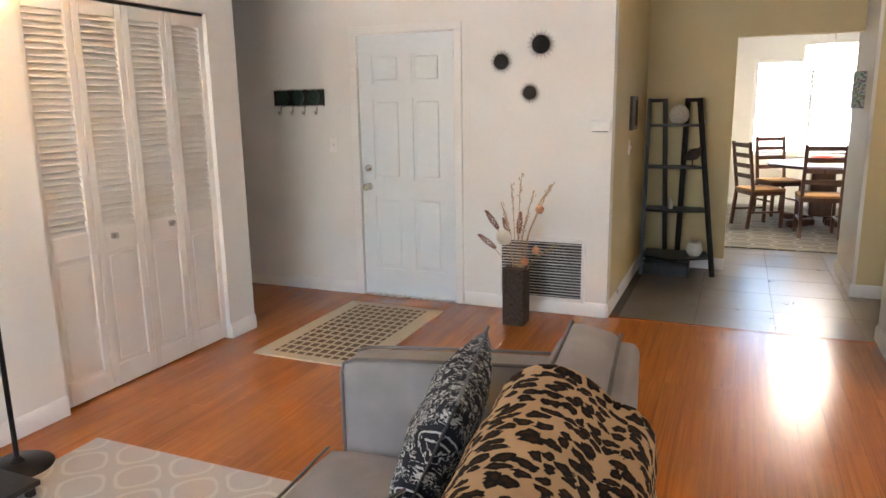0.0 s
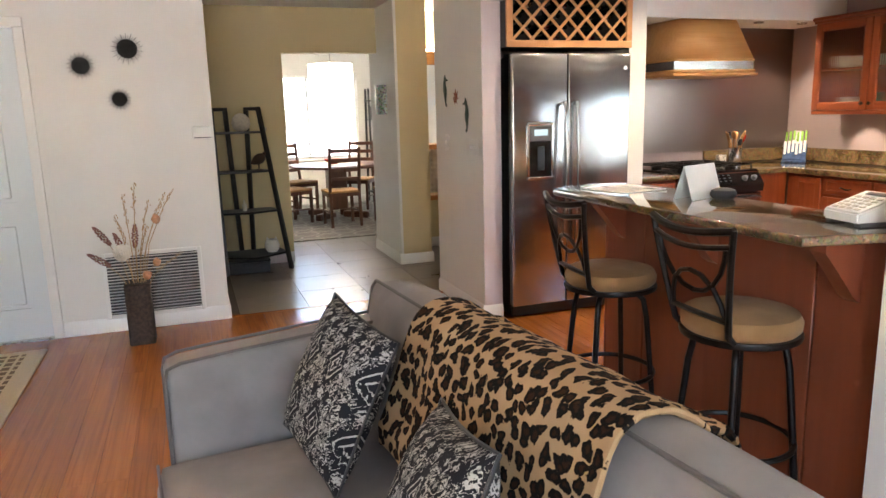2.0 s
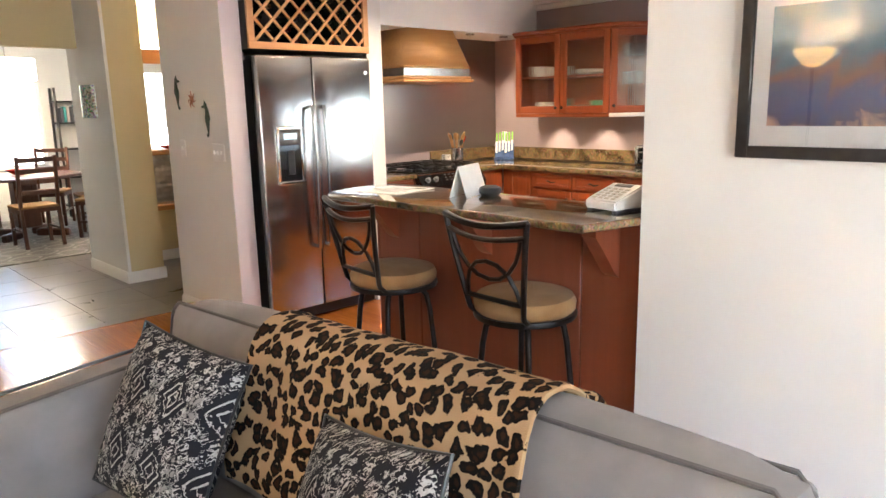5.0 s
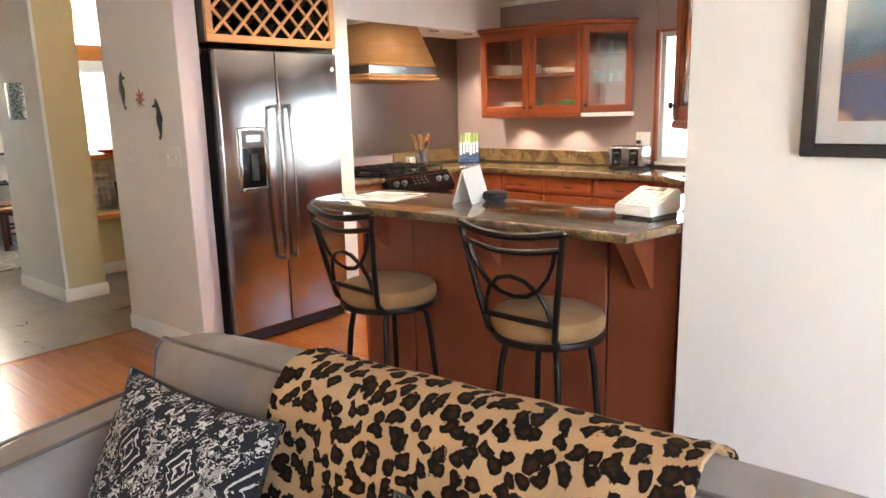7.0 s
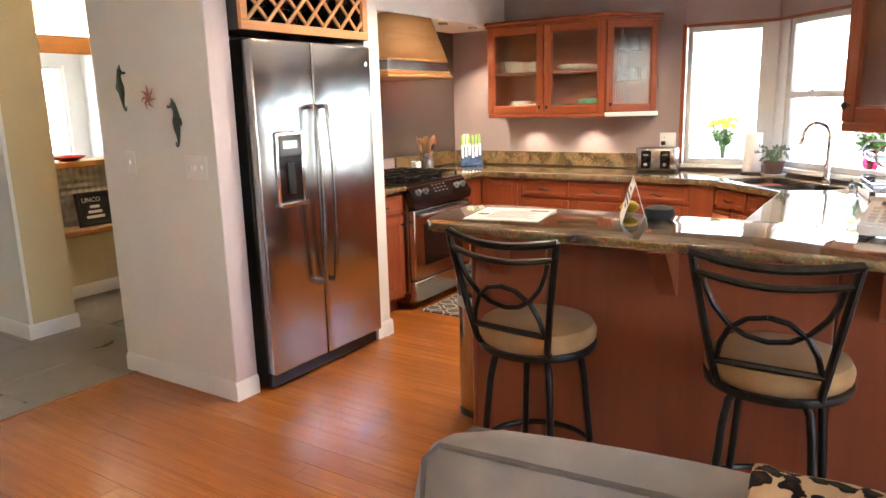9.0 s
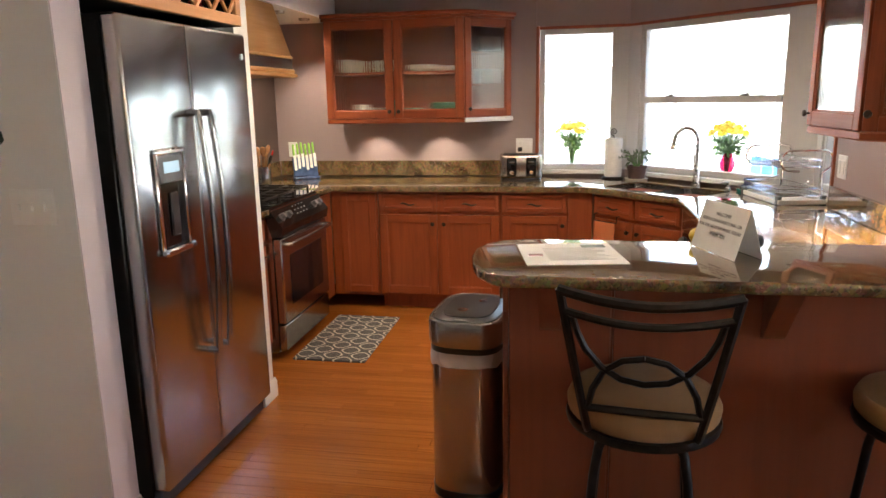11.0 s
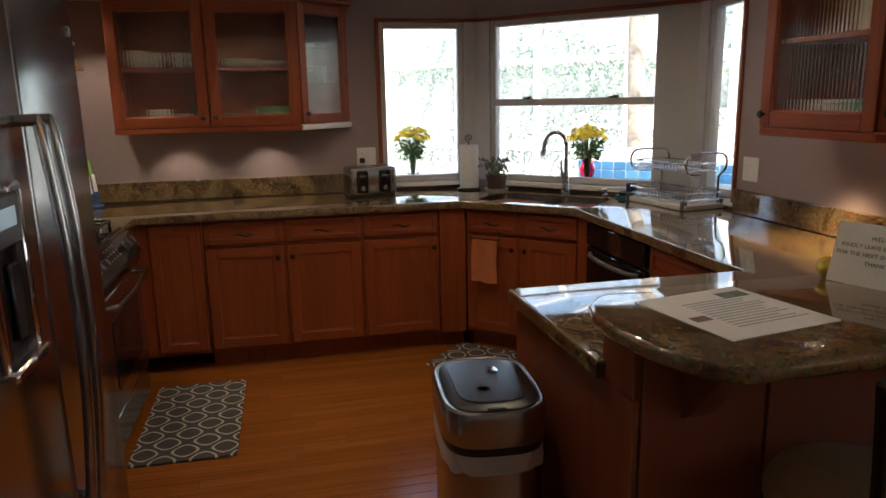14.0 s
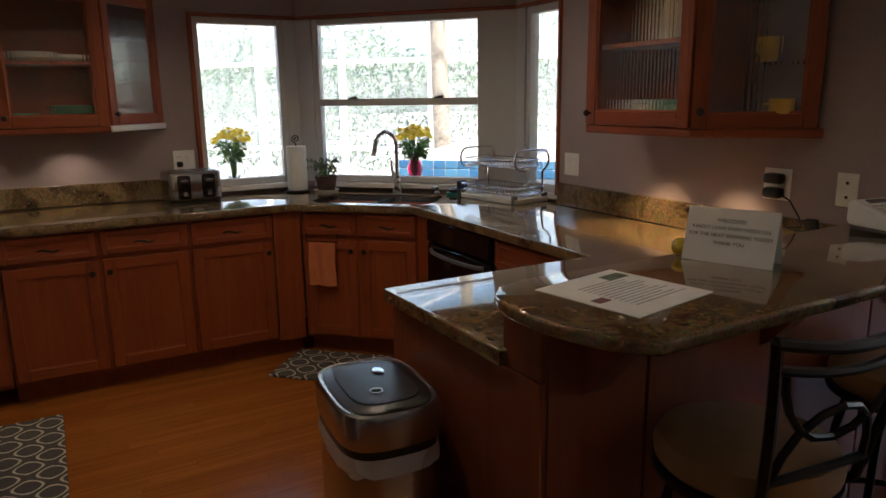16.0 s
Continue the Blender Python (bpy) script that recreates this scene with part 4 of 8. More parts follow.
wr = thing("wine_rack", "pale maple lattice wine rack above the refrigerator", "wine rack", pose(1.787, 3.545, 1.835))
W, H, D = 0.95, 0.52, 0.30
part("frame", join(block((0, 0, 0), (W, 0.022, 0.045), 0.003), block((0, 0, H - 0.045), (W, 0.022, H), 0.003), block((0, 0, 0.045), (0.045, 0.022, H - 0.045), 0.003), block((W - 0.045, 0, 0.045), (W, 0.022, H - 0.045), 0.003)), M_RACK, wr)
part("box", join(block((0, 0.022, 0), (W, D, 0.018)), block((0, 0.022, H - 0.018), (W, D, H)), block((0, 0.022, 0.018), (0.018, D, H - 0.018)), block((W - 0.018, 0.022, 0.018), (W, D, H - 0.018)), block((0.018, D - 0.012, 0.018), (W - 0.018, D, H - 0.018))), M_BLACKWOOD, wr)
STEP, IN0, IN1, Z0, Z1 = 0.135, 0.04, 0.91, 0.04, 0.48
for sgn in (1, -1):
    for i in range(-4, 12):
        c = IN0 + i * STEP
        pts = []
        for z in (Z0, Z1):
            pts.append((c + sgn * (z - Z0) if sgn > 0 else c + 0.44 - (z - Z0), z))
        (xa, za), (xb, zb) = pts
        def cut(x, z, x2, z2):
            if x < IN0:
                z = z + (IN0 - x) / (x2 - x) * (z2 - z)
                x = IN0
            if x > IN1:
                z = z + (IN1 - x) / (x2 - x) * (z2 - z)
                x = IN1
            return x, z
        if max(xa, xb) <= IN0 + 0.02 or min(xa, xb) >= IN1 - 0.02:
            continue
        xa, za = cut(xa, za, *pts[1])
        xb, zb = cut(xb, zb, *pts[0])
        L = math.hypot(xb - xa, zb - za)
        if L < 0.05:
            continue
        yy = 0.012 if sgn > 0 else 0.026
        part("lattice_strip", moved(block((0, yy - 0.006, -0.009), (L, yy + 0.006, 0.009), 0.002), Matrix.Translation((xa, 0, za)) @ Matrix.Rotation(-math.atan2(zb - za, xb - xa), 4, "Y")), M_RACK, wr)
k = Mat("dark_bottle_glass", (0.01, 0.018, 0.01), 0.06)
M_BOTTLE = k.m
M_FOIL = plain("bottle_foil", (0.22, 0.02, 0.03), 0.35, 0.2, 30, 0.5)
M_FOIL2 = plain("black_bottle_foil", (0.015, 0.013, 0.016), 0.3, 0.2, 30, 0.4)
M_CORK = plain("tan_bottle_cap", (0.35, 0.2, 0.1), 0.5)
random.seed(4)
for r in range(6):
    for c in range(6):
        x = 0.1 + c * STEP + (0.0675 if r % 2 else 0)
        z = 0.085 + r * STEP / 2
        if x > 0.88 or z > 0.42 or random.random() < 0.28:
            continue
        b = thing("wine_bottle", "dark wine bottle lying in the rack", "bottle", pose(1.787 + x, 3.56 + random.uniform(-0.02, 0.015), 1.835 + z - 0.022, -90), "bottles in the wine rack")
        part("bottle_body", lathe([(0.0, 0.29), (0.034, 0.288), (0.037, 0.28), (0.037, 0.12), (0.03, 0.09), (0.015, 0.06), (0.0145, 0.0)], 14), M_BOTTLE, b)
        part("foil", lathe([(0.0155, 0.06), (0.0155, 0.004), (0.012, 0.0), (0.0, 0.0)], 12), random.choice((M_FOIL, M_FOIL2, M_FOIL2, M_CORK)), b)

# ---- range and hood ----
rg = thing("gas_range", "stainless gas range with black cast iron grates", "range", pose(3.36, 3.72, 0))
part("body", block((0.002, 0.04, 0.05), (0.758, 0.70, 0.90)), M_STEEL, rg)
part("drawer", block((0.006, -0.005, 0.06), (0.754, 0.04, 0.215), 0.006), M_STEEL, rg, "stainless warming drawer")
od = part("oven_door", block((0.006, -0.012, 0.225), (0.754, 0.04, 0.735), 0.008), M_STEEL, rg)
part("oven_window", block((0.12, -0.0145, 0.32), (0.64, -0.011, 0.62), 0.003), M_GLOSSBLACK, od)
part("door_handle", tube([(0.05, -0.01, 0.70), (0.05, -0.05, 0.70)] + [(0.05 + 0.66 * i / 10, -0.055 - 0.012 * math.sin(math.pi * i / 10), 0.70) for i in range(11)] + [(0.71, -0.05, 0.70), (0.71, -0.01, 0.70)], 0.012, 10), M_STEEL, od)
bm = bmesh.new()
pr = [(0.04, 0.745), (-0.02, 0.745), (-0.03, 0.80), (0.05, 0.905), (0.09, 0.905)]
A = [bm.verts.new((0.0, y, z)) for y, z in pr]
B = [bm.verts.new((0.76, y, z)) for y, z in pr]
bm.faces.new(A), bm.faces.new(B)
for i in range(5):
    bm.faces.new((A[i], A[(i + 1) % 5], B[(i + 1) % 5], B[i]))
bmesh.ops.recalc_face_normals(bm, faces=bm.faces[:])
cp = part("control_panel", bm, M_GLOSSBLACK, rg, "sloped black control panel")
for x in (0.08, 0.17, 0.59, 0.68):
    part("control_knob", moved(lathe([(0.024, 0), (0.024, 0.008), (0.019, 0.012), (0.017, 0.03), (0.0, 0.032)], 16), pose(x, 0.008, 0.848, 52)), M_GREYPLASTIC, cp)
for i in range(4):
    for j in range(3):
        part("button", moved(block((-0.011, -0.004, 0), (0.011, 0.004, 0.003), 0.001), pose(0.30 + i * 0.05, 0.0 + j * 0.016, 0.838 + j * 0.021, 52)), M_GREYPLASTIC, cp)
part("cooktop", block((0.0, 0.05, 0.895), (0.76, 0.70, 0.918), 0.006), M_GLOSSBLACK, rg)
for gx in (0.02, 0.265, 0.51):
    bars = []
    for t in (0.0, 0.11, 0.22):
        bars.append(block((gx + t, 0.09, 0.945), (gx + t + 0.012, 0.66, 0.957), 0.003))
    for y in (0.09, 0.23, 0.37, 0.51, 0.648):
        bars.append(block((gx, y, 0.944), (gx + 0.232, y + 0.012, 0.956), 0.003))
    for x in (gx, gx + 0.22):
        for y in (0.09, 0.648):
            bars.append(block((x, y, 0.917), (x + 0.012, y + 0.012, 0.946)))
    part("grate", join(*bars), M_IRON, rg, "black cast iron grate")
for x, y in ((0.14, 0.2), (0.14, 0.53), (0.38, 0.37), (0.62, 0.2), (0.62, 0.53)):
    part("burner", lathe([(0.045, 0.917), (0.045, 0.93), (0.03, 0.938), (0.0, 0.938)], 16, (x, y, 0)), M_IRON, rg)

hd = thing("range_hood", "honey maple range hood with a steel band", "range hood", pose(3.34, 3.87, 1.655))


def taper(z0, z1, a, b):
    """Frustum from rectangle a to rectangle b; each is (x0, x1, y0, y1)."""
    bm = bmesh.new()
    r = [[bm.verts.new((x, y, z)) for x, y in ((q[0], q[2]), (q[1], q[2]), (q[1], q[3]), (q[0], q[3]))] for q, z in ((a, z0), (b, z1))]
    bm.faces.new(r[0][::-1]), bm.faces.new(r[1])
    for i in range(4):
        bm.faces.new((r[0][i], r[0][(i + 1) % 4], r[1][(i + 1) % 4], r[1][i]))
    return bm


HDP = FRONT - 0.008 - 3.87
part("lower_moulding", join(block((-0.012, -0.012, 0), (0.812, HDP, 0.022), 0.005), block((0.0, 0.0, 0.022), (0.80, HDP, 0.05), 0.008)), M_HOOD, hd)
part("steel_band", block((0.014, 0.014, 0.05), (0.786, HDP, 0.115), 0.002), M_STEEL, hd)
part("trim_strip", block((0.008, 0.008, 0.115), (0.792, HDP, 0.132), 0.004), M_HOOD, hd)
part("canopy", taper(0.132, 0.434, (0.016, 0.784, 0.016, HDP), (0.09, 0.62, 0.05, HDP)), M_HOOD, hd)
# ---- living room ----
door = tagged(new("door_1"), "closed cool white six-panel entrance door", "door", kind="structure")
door.matrix_world = pose(-1.965, FRONT + 0.02, 0)
DW, DH = 0.80, 2.015


def panel_door(w, h, rows, t=0.044):
    """Slab with sunk panels: a frame of stiles and rails, and raised fields in the openings."""
    st, cols = 0.115, 2
    xs = [0, st, w / 2 - 0.05, w / 2 + 0.05, w - st, w]
    bars = [block((0, 0, 0.005), (st, t, h)), block((w - st, 0, 0.005), (w, t, h)), block((xs[2], 0, 0.005), (xs[3], t, h))]
    zs = [0.005] + [z for r in rows for z in r] + [h]
    for a, b in zip(zs[::2], zs[1::2]):
        for x0, x1 in ((st, xs[2]), (xs[3], w - st)):
            bars.append(block((x0, 0, a), (x1, t, b)))
    bm = join(*bars)
    fields = []
    for a, b in rows:
        for x0, x1 in ((st, xs[2]), (xs[3], w - st)):
            fields.append(join(block((x0, 0.012, a), (x1, t - 0.004, b)), block((x0 + 0.025, 0.003, a + 0.025), (x1 - 0.025, 0.02, b - 0.025), 0.008)))
    return bm, fields


slab, fields = panel_door(DW, DH, [(0.22, 0.80), (0.93, 1.55), (1.66, 1.88)])
sl = part("door_slab", slab, M_DOOR, door)
for fbm in fields:
    part("door_panel", fbm, M_DOOR, door)
kn = part("door_knob", moved(lathe([(0.03, 0), (0.03, 0.008), (0.011, 0.012), (0.011, 0.035), (0.026, 0.045), (0.028, 0.06), (0.018, 0.07), (0.0, 0.071)], 18), pose(0.06, 0, 0.875, 90)), M_NICKEL, door, "brushed nickel knob")
part("deadbolt", moved(lathe([(0.029, 0), (0.029, 0.014), (0.02, 0.02), (0.0, 0.02)], 18), pose(0.06, 0, 1.02, 90)), M_NICKEL, door, "brushed nickel deadbolt")
part("threshold", block((-0.005, -0.04, -0.004), (DW + 0.005, 0.06, 0.012), 0.004), M_NICKEL, door)


def louvre_leaf(m, knob_at=None):
    o = thing("bifold_leaf", "white louvred bifold closet door leaf, closed", "closet door", m, "bifold closet doors")
    w, h, t = 0.308, 2.03, 0.03
    st = 0.045
    part("leaf_frame", join(block((0, 0, 0), (st, t, h), 0.003), block((w - st, 0, 0), (w, t, h), 0.003), block((st, 0, h - 0.07), (w - st, t, h), 0.002), block((st, 0, 0.75), (w - st, t, 0.87), 0.002), block((st, 0, 0), (w - st, t, 0.12), 0.002)), M_CLOSET, o)
    part("leaf_panel", join(block((st, 0.012, 0.12), (w - st, 0.02, 0.75)), block((st + 0.025, 0.005, 0.145), (w - st - 0.025, 0.014, 0.725), 0.005)), M_CLOSET, o)
    n = 34
    first = None
    for i in range(n):
        z = 0.885 + (h - 0.08 - 0.885) * i / (n - 1)
        s = new("slat", first.data) if first else part("slat", moved(block((st, -0.002, -0.019), (w - st, 0.004, 0.021), 0.0015), pose(0, 0.014, 0, -35)), M_CLOSET, o)
        first = first or s
        s.parent = o
        s.matrix_basis = pose(0, 0, z)
    if knob_at:
        part("leaf_knob", moved(block((-0.016, -0.03, -0.016), (0.016, 0, 0.016), 0.005, 2), pose(knob_at, 0, 0.83)), M_NICKEL, o, "square brushed nickel knob")
    return o


for i, kx in enumerate((None, 0.10, 0.205, None)):
    louvre_leaf(pose(-2.295, 1.909 + i * 0.3105, 0.012, 0, 0, 90), kx)
solid("closet_track", block((-2.34, 1.905, 2.045), (-2.29, 3.147, 2.06)), M_BLACK, "dark metal track over the bifold doors", "track")

# wall things
hk = thing("hook_rail", "dark wooden coat rail with three round medallions", "coat rail", pose(-2.735, FRONT, 1.50))
part("board", block((0, -0.016, 0), (0.47, 0, 0.135), 0.003), M_BLACKWOOD, hk)
part("rim", join(block((0.0, -0.02, 0.125), (0.47, -0.014, 0.135), 0.002), block((0, -0.02, 0), (0.47, -0.014, 0.01), 0.002)), M_NICKEL, hk)
M_MEDAL = plain("green_black_medallion", (0.012, 0.03, 0.02), 0.35, 0.5, 60)
for i in range(3):
    part("medallion", moved(lathe([(0.056, 0), (0.056, 0.008), (0.045, 0.014), (0.02, 0.01), (0.0, 0.012)], 24), pose(0.09 + i * 0.145, -0.016, 0.068, 90)), M_MEDAL, hk)
for i in range(4):
    x = 0.065 + i * 0.113
    part("hook", tube([(x, -0.016, 0.0), (x, -0.02, -0.045), (x, -0.03, -0.062), (x, -0.046, -0.055), (x, -0.05, -0.035)], 0.006, 8), M_NICKEL, hk)


def wall_plate(m, label, kind, w=0.075, h=0.117, material=M_WHITE):
    o = thing(kind, label, kind.replace("_", " "), m, "wall plates")
    part("plate", block((-w / 2, -0.006, -h / 2), (w / 2, 0, h / 2), 0.003), material, o)
    return o


def rocker(o, x=0.0):
    part("rocker", block((x - 0.016, -0.011, -0.033), (x + 0.016, -0.006, 0.033), 0.002), M_WHITE, o)


def toggle(o, x=0.0):
    part("toggle", block((x - 0.005, -0.018, -0.012), (x + 0.005, -0.006, 0.012), 0.002), M_WHITE, o)


def socket(o, z, x=0.0):
    part("socket_face", block((x - 0.017, -0.009, z - 0.014), (x + 0.017, -0.006, z + 0.014), 0.002), M_WHITE, o)
    for dx in (-0.006, 0.006):
        part("slot", block((x + dx - 0.0012, -0.0105, z - 0.003), (x + dx + 0.0012, -0.0085, z + 0.006)), M_BLACK, o)


s = wall_plate(pose(-2.20, FRONT, 1.20), "white light switch beside the entrance door", "light_switch")
toggle(s)
# spiky round wall mirrors
for x, z, r in ((-0.807, 1.785, 0.085), (-0.523, 1.89, 0.10), (-0.60, 1.57, 0.075)):
    st = thing("sunburst_mirror", "small round black sunburst wall ornament", "wall ornament", pose(x, FRONT, z, 90), "black sunburst ornaments")
    part("disc", lathe([(r * 0.6, 0.004), (r * 0.62, 0.02), (r * 0.35, 0.026), (0, 0.026)], 24), M_BARKBLACK, st)
    sp = None
    for i in range(36):
        a = 2 * math.pi * i / 36
        q = new("ray", sp.data) if sp else part("ray", tube([(r * 0.55, 0, 0.012), (r * 1.0, 0, 0.012)], [0.0035, 0.001], 5), M_BLACKWOOD, st)
        sp = sp or q
        q.parent = st
        q.matrix_basis = pose(0, 0, 0, 0, 0, math.degrees(a)) @ Matrix.Scale(1.0 if i % 2 else 0.86, 4)
th = thing("thermostat", "white thermostat box on the wall corner", "thermostat", pose(-0.105, FRONT, 1.335))
part("housing", block((-0.065, -0.03, -0.04), (0.065, 0, 0.045), 0.006, 2), M_WHITE, th)
part("vent_slot", block((-0.055, -0.032, -0.034), (0.055, -0.028, -0.028)), M_GREYPLASTIC, th)
# return air grille
gr = thing("return_air_grille", "white louvred return air grille low on the wall", "air grille", pose(-0.83, FRONT, 0.09))
GW, GH = 0.645, 0.46
part("frame", join(block((0, -0.012, 0), (0.028, 0, GH), 0.003), block((GW - 0.028, -0.012, 0), (GW, 0, GH), 0.003), block((0.028, -0.012, 0), (GW - 0.028, 0, 0.028), 0.003), block((0.028, -0.012, GH - 0.028), (GW - 0.028, 0, GH), 0.003)), M_TRIM, gr)
part("backing", block((0.028, -0.003, 0.028), (GW - 0.028, -0.001, GH - 0.028)), M_BLACK, gr)
sp = None
for i in range(19):
    z = 0.038 + i * 0.0213
    q = new("slat", sp.data) if sp else part("slat", moved(block((0.028, -0.001, -0.006), (GW - 0.028, 0.001, 0.006)), pose(0, -0.008, 0, 50)), M_TRIM, gr)
    sp = sp or q
    q.parent = gr
    q.matrix_basis = pose(0, 0, z)

# tall vase with dried stems
vs = thing("floor_vase", "tall square dark bark vase with dried flowers", "vase", pose(-0.595, 4.115, 0))
part("vase_body", join(prism(rounded(-0.078, 0.078, -0.078, 0.078, 0.015, 3), 0, 0.40, 0.004)), M_BARK, vs)
M_STRAW = plain("dried_straw", (0.42, 0.29, 0.16), 0.8, 0.3, 60)
M_PLUM = plain("dried_plum_spike", (0.24, 0.11, 0.09), 0.9, 0.35, 80)
M_PEACH = plain("dried_peach_bloom", (0.55, 0.27, 0.15), 0.85, 0.25, 60)
random.seed(11)
stems = [(-0.24, 0.60, "spike"), (-0.20, 0.76, "spike"), (-0.10, 0.70, "spike"), (-0.03, 0.98, "grass"), (0.05, 1.05, "grass"), (0.12, 0.93, "grass"), (0.22, 0.97, "grass"), (0.28, 1.0, "grass"), (0.10, 0.78, "grass"), (0.30, 0.58, "grass"), (-0.06, 0.62, "rose"), (0.13, 0.52, "pod"), (0.07, 0.45, "pod"), (0.15, 0.80, "pod"), (0.02, 0.75, "spike"), (-0.08, 0.86, "grass")]
for dx, z, kind in stems:
    dy = random.uniform(-0.10, 0.06)
    pts = [(dx * 0.12, dy * 0.1, 0.30), (dx * 0.35, dy * 0.4, 0.30 + (z - 0.30) * 0.5), (dx * 0.75, dy * 0.8, 0.30 + (z - 0.30) * 0.85), (dx, dy, z)]
    stem = part("stem", tube(pts, [0.003, 0.003, 0.0025, 0.0015], 5), M_STRAW, vs)
    top = Vector(pts[-1])
    d = (top - Vector(pts[-2])).normalized()
    turn = d.to_track_quat("Z", "Y").to_matrix().to_4x4()
    if kind == "spike":
        bm = bmesh.new()
        for i in range(40):
            t = i / 40
            a = i * 2.4
            r = 0.016 * math.sin(math.pi * (0.15 + 0.8 * t))
            p = Vector((r * math.cos(a), r * math.sin(a), -0.12 + 0.15 * t))
            bmesh.ops.create_icosphere(bm, subdivisions=1, radius=0.0075, matrix=Matrix.Translation(p))
        part("seed_head", moved(bm, Matrix.Translation(top) @ turn), M_PLUM, stem, "plum seed spike")
    elif kind == "grass":
        bm = bmesh.new()
        for i in range(26):
            t = i / 26
            p = Vector((random.gauss(0, 0.007), random.gauss(0, 0.007), -0.20 + 0.2 * t))
            bmesh.ops.create_icosphere(bm, subdivisions=1, radius=random.uniform(0.003, 0.006), matrix=Matrix.Translation(p) @ Matrix.Diagonal((0.7, 0.7, 2.0, 1)))
        part("seed_head", moved(bm, Matrix.Translation(top) @ turn), M_STRAW, stem)
    elif kind == "rose":
        bm = bmesh.new()
        for ring, (n, r, tilt) in enumerate(((9, 0.045, 0.2), (8, 0.034, 0.6), (6, 0.022, 1.0), (4, 0.010, 1.3))):
            for i in range(n):
                a = 2 * math.pi * i / n + ring
                m = Matrix.Translation(top + Vector((0, -0.02, 0))) @ Matrix.Rotation(a, 4, "Y") @ Matrix.Translation((r, -0.012 * ring, 0)) @ Matrix.Rotation(tilt, 4, "Z") @ Matrix.Diagonal((0.5, 0.35, 1, 1))
                bmesh.ops.create_icosphere(bm, subdivisions=1, radius=0.022, matrix=m)
        part("bloom", bm, M_CREAM, stem, "cream dried rose")
    else:
        bm = bmesh.new()
        bmesh.ops.create_icosphere(bm, subdivisions=2, radius=0.026, matrix=Matrix.Translation(top) @ Matrix.Diagonal((1, 1, 1.25, 1)))
        for v in bm.verts:
            v.co += (v.co - top) * noise.noise(v.co * 60) * 0.3
        part("pod", bm, M_PEACH, stem, "peach dried pod")

# rugs
def rug(name, w, l, m, material, label, h=0.012):
    return solid(name, prism(rounded(-w / 2, w / 2, -l / 2, l / 2, 0.012, 3), 0.0005, h, 0.004), material, label, "rug", m=m)


rug("entry_rug", 0.775, 1.235, pose(-1.555, 3.57, 0), M_ENTRY, "cream entry rug with rows of brown squares on the boards")
rug("area_rug", 1.5, 2.2, pose(-1.15, 0.66, 0), M_GREYRUG, "faded grey patterned area rug on the boards")

# floor lamp
fl = thing("floor_lamp", "dark torchiere floor lamp with a lit amber glass bowl", "lamp", pose(-1.99, 1.43, 0))
part("base", lathe([(0.14, 0.0), (0.14, 0.015), (0.12, 0.028), (0.03, 0.04), (0.014, 0.06)], 28), M_IRON, fl)
part("pole", tube([(0, 0, 0.05), (0, 0, 1.68)], 0.011, 10), M_IRON, fl)
part("glass_bowl", lathe([(0.02, 1.68), (0.06, 1.695), (0.11, 1.74), (0.15, 1.82), (0.145, 1.82), (0.105, 1.748), (0.05, 1.705), (0.0, 1.70)], 28), M_LAMPGLOW, fl, "lit amber glass bowl")
lamp("torchiere_bulb", "POINT", pose(-1.99, 1.43, 1.755), 3.0, (1.0, 0.86, 0.70), 0.03)
# dark low stand beside the closet wall
sd_t = thing("side_table", "low dark wooden stand at the edge of the rug", "table", pose(-1.90, 1.20, 0))
part("tabletop", block((-0.2, -0.2, 0.05), (0.2, 0.12, 0.075), 0.004), M_BLACKWOOD, sd_t)
for x, y in ((-0.17, -0.17), (0.17, -0.17), (-0.17, 0.09), (0.17, 0.09)):
    part("leg", block((x - 0.015, y - 0.015, 0), (x + 0.015, y + 0.015, 0.05), 0.002), M_BLACKWOOD, sd_t)

# sofa
SO = pose(-0.372, 1.492, 0, 0, 0, 5.2)
sofa = thing("sofa", "taupe grey fabric loveseat with dark piping", "sofa", SO)
LEN = 1.78


def soft_box(lo, hi, r, puff=0.0, cuts=7):
    """Cushion: rounded box with bulging faces."""
    bm = bmesh.new()
    bmesh.ops.create_cube(bm, size=2)
    bmesh.ops.subdivide_edges(bm, edges=bm.edges[:], cuts=cuts, use_grid_fill=True)
    c = [(a + b) / 2 for a, b in zip(lo, hi)]
    h = [(b - a) / 2 for a, b in zip(lo, hi)]
    for v in bm.verts:
        p = v.co.copy()
        q = Vector([max(-hh + r, min(hh - r, x * hh)) for x, hh in zip(p, h)])
        d = Vector([x * hh for x, hh in zip(p, h)]) - q
        e = q + (d.normalized() * r if d.length > 1e-6 else d)
        if d.length < 1e-6:
            e = Vector([x * hh for x, hh in zip(p, h)])
        for i in range(3):
            if abs(p[i]) > 0.999:
                u, w = [p[j] for j in range(3) if j != i]
                e[i] += math.copysign(puff * (1 - u * u) * (1 - w * w), p[i])
        n = noise.noise((e + Vector(c)) * 5) * 0.006
        v.co = Vector(c) + e * (1 + n)
    return bm


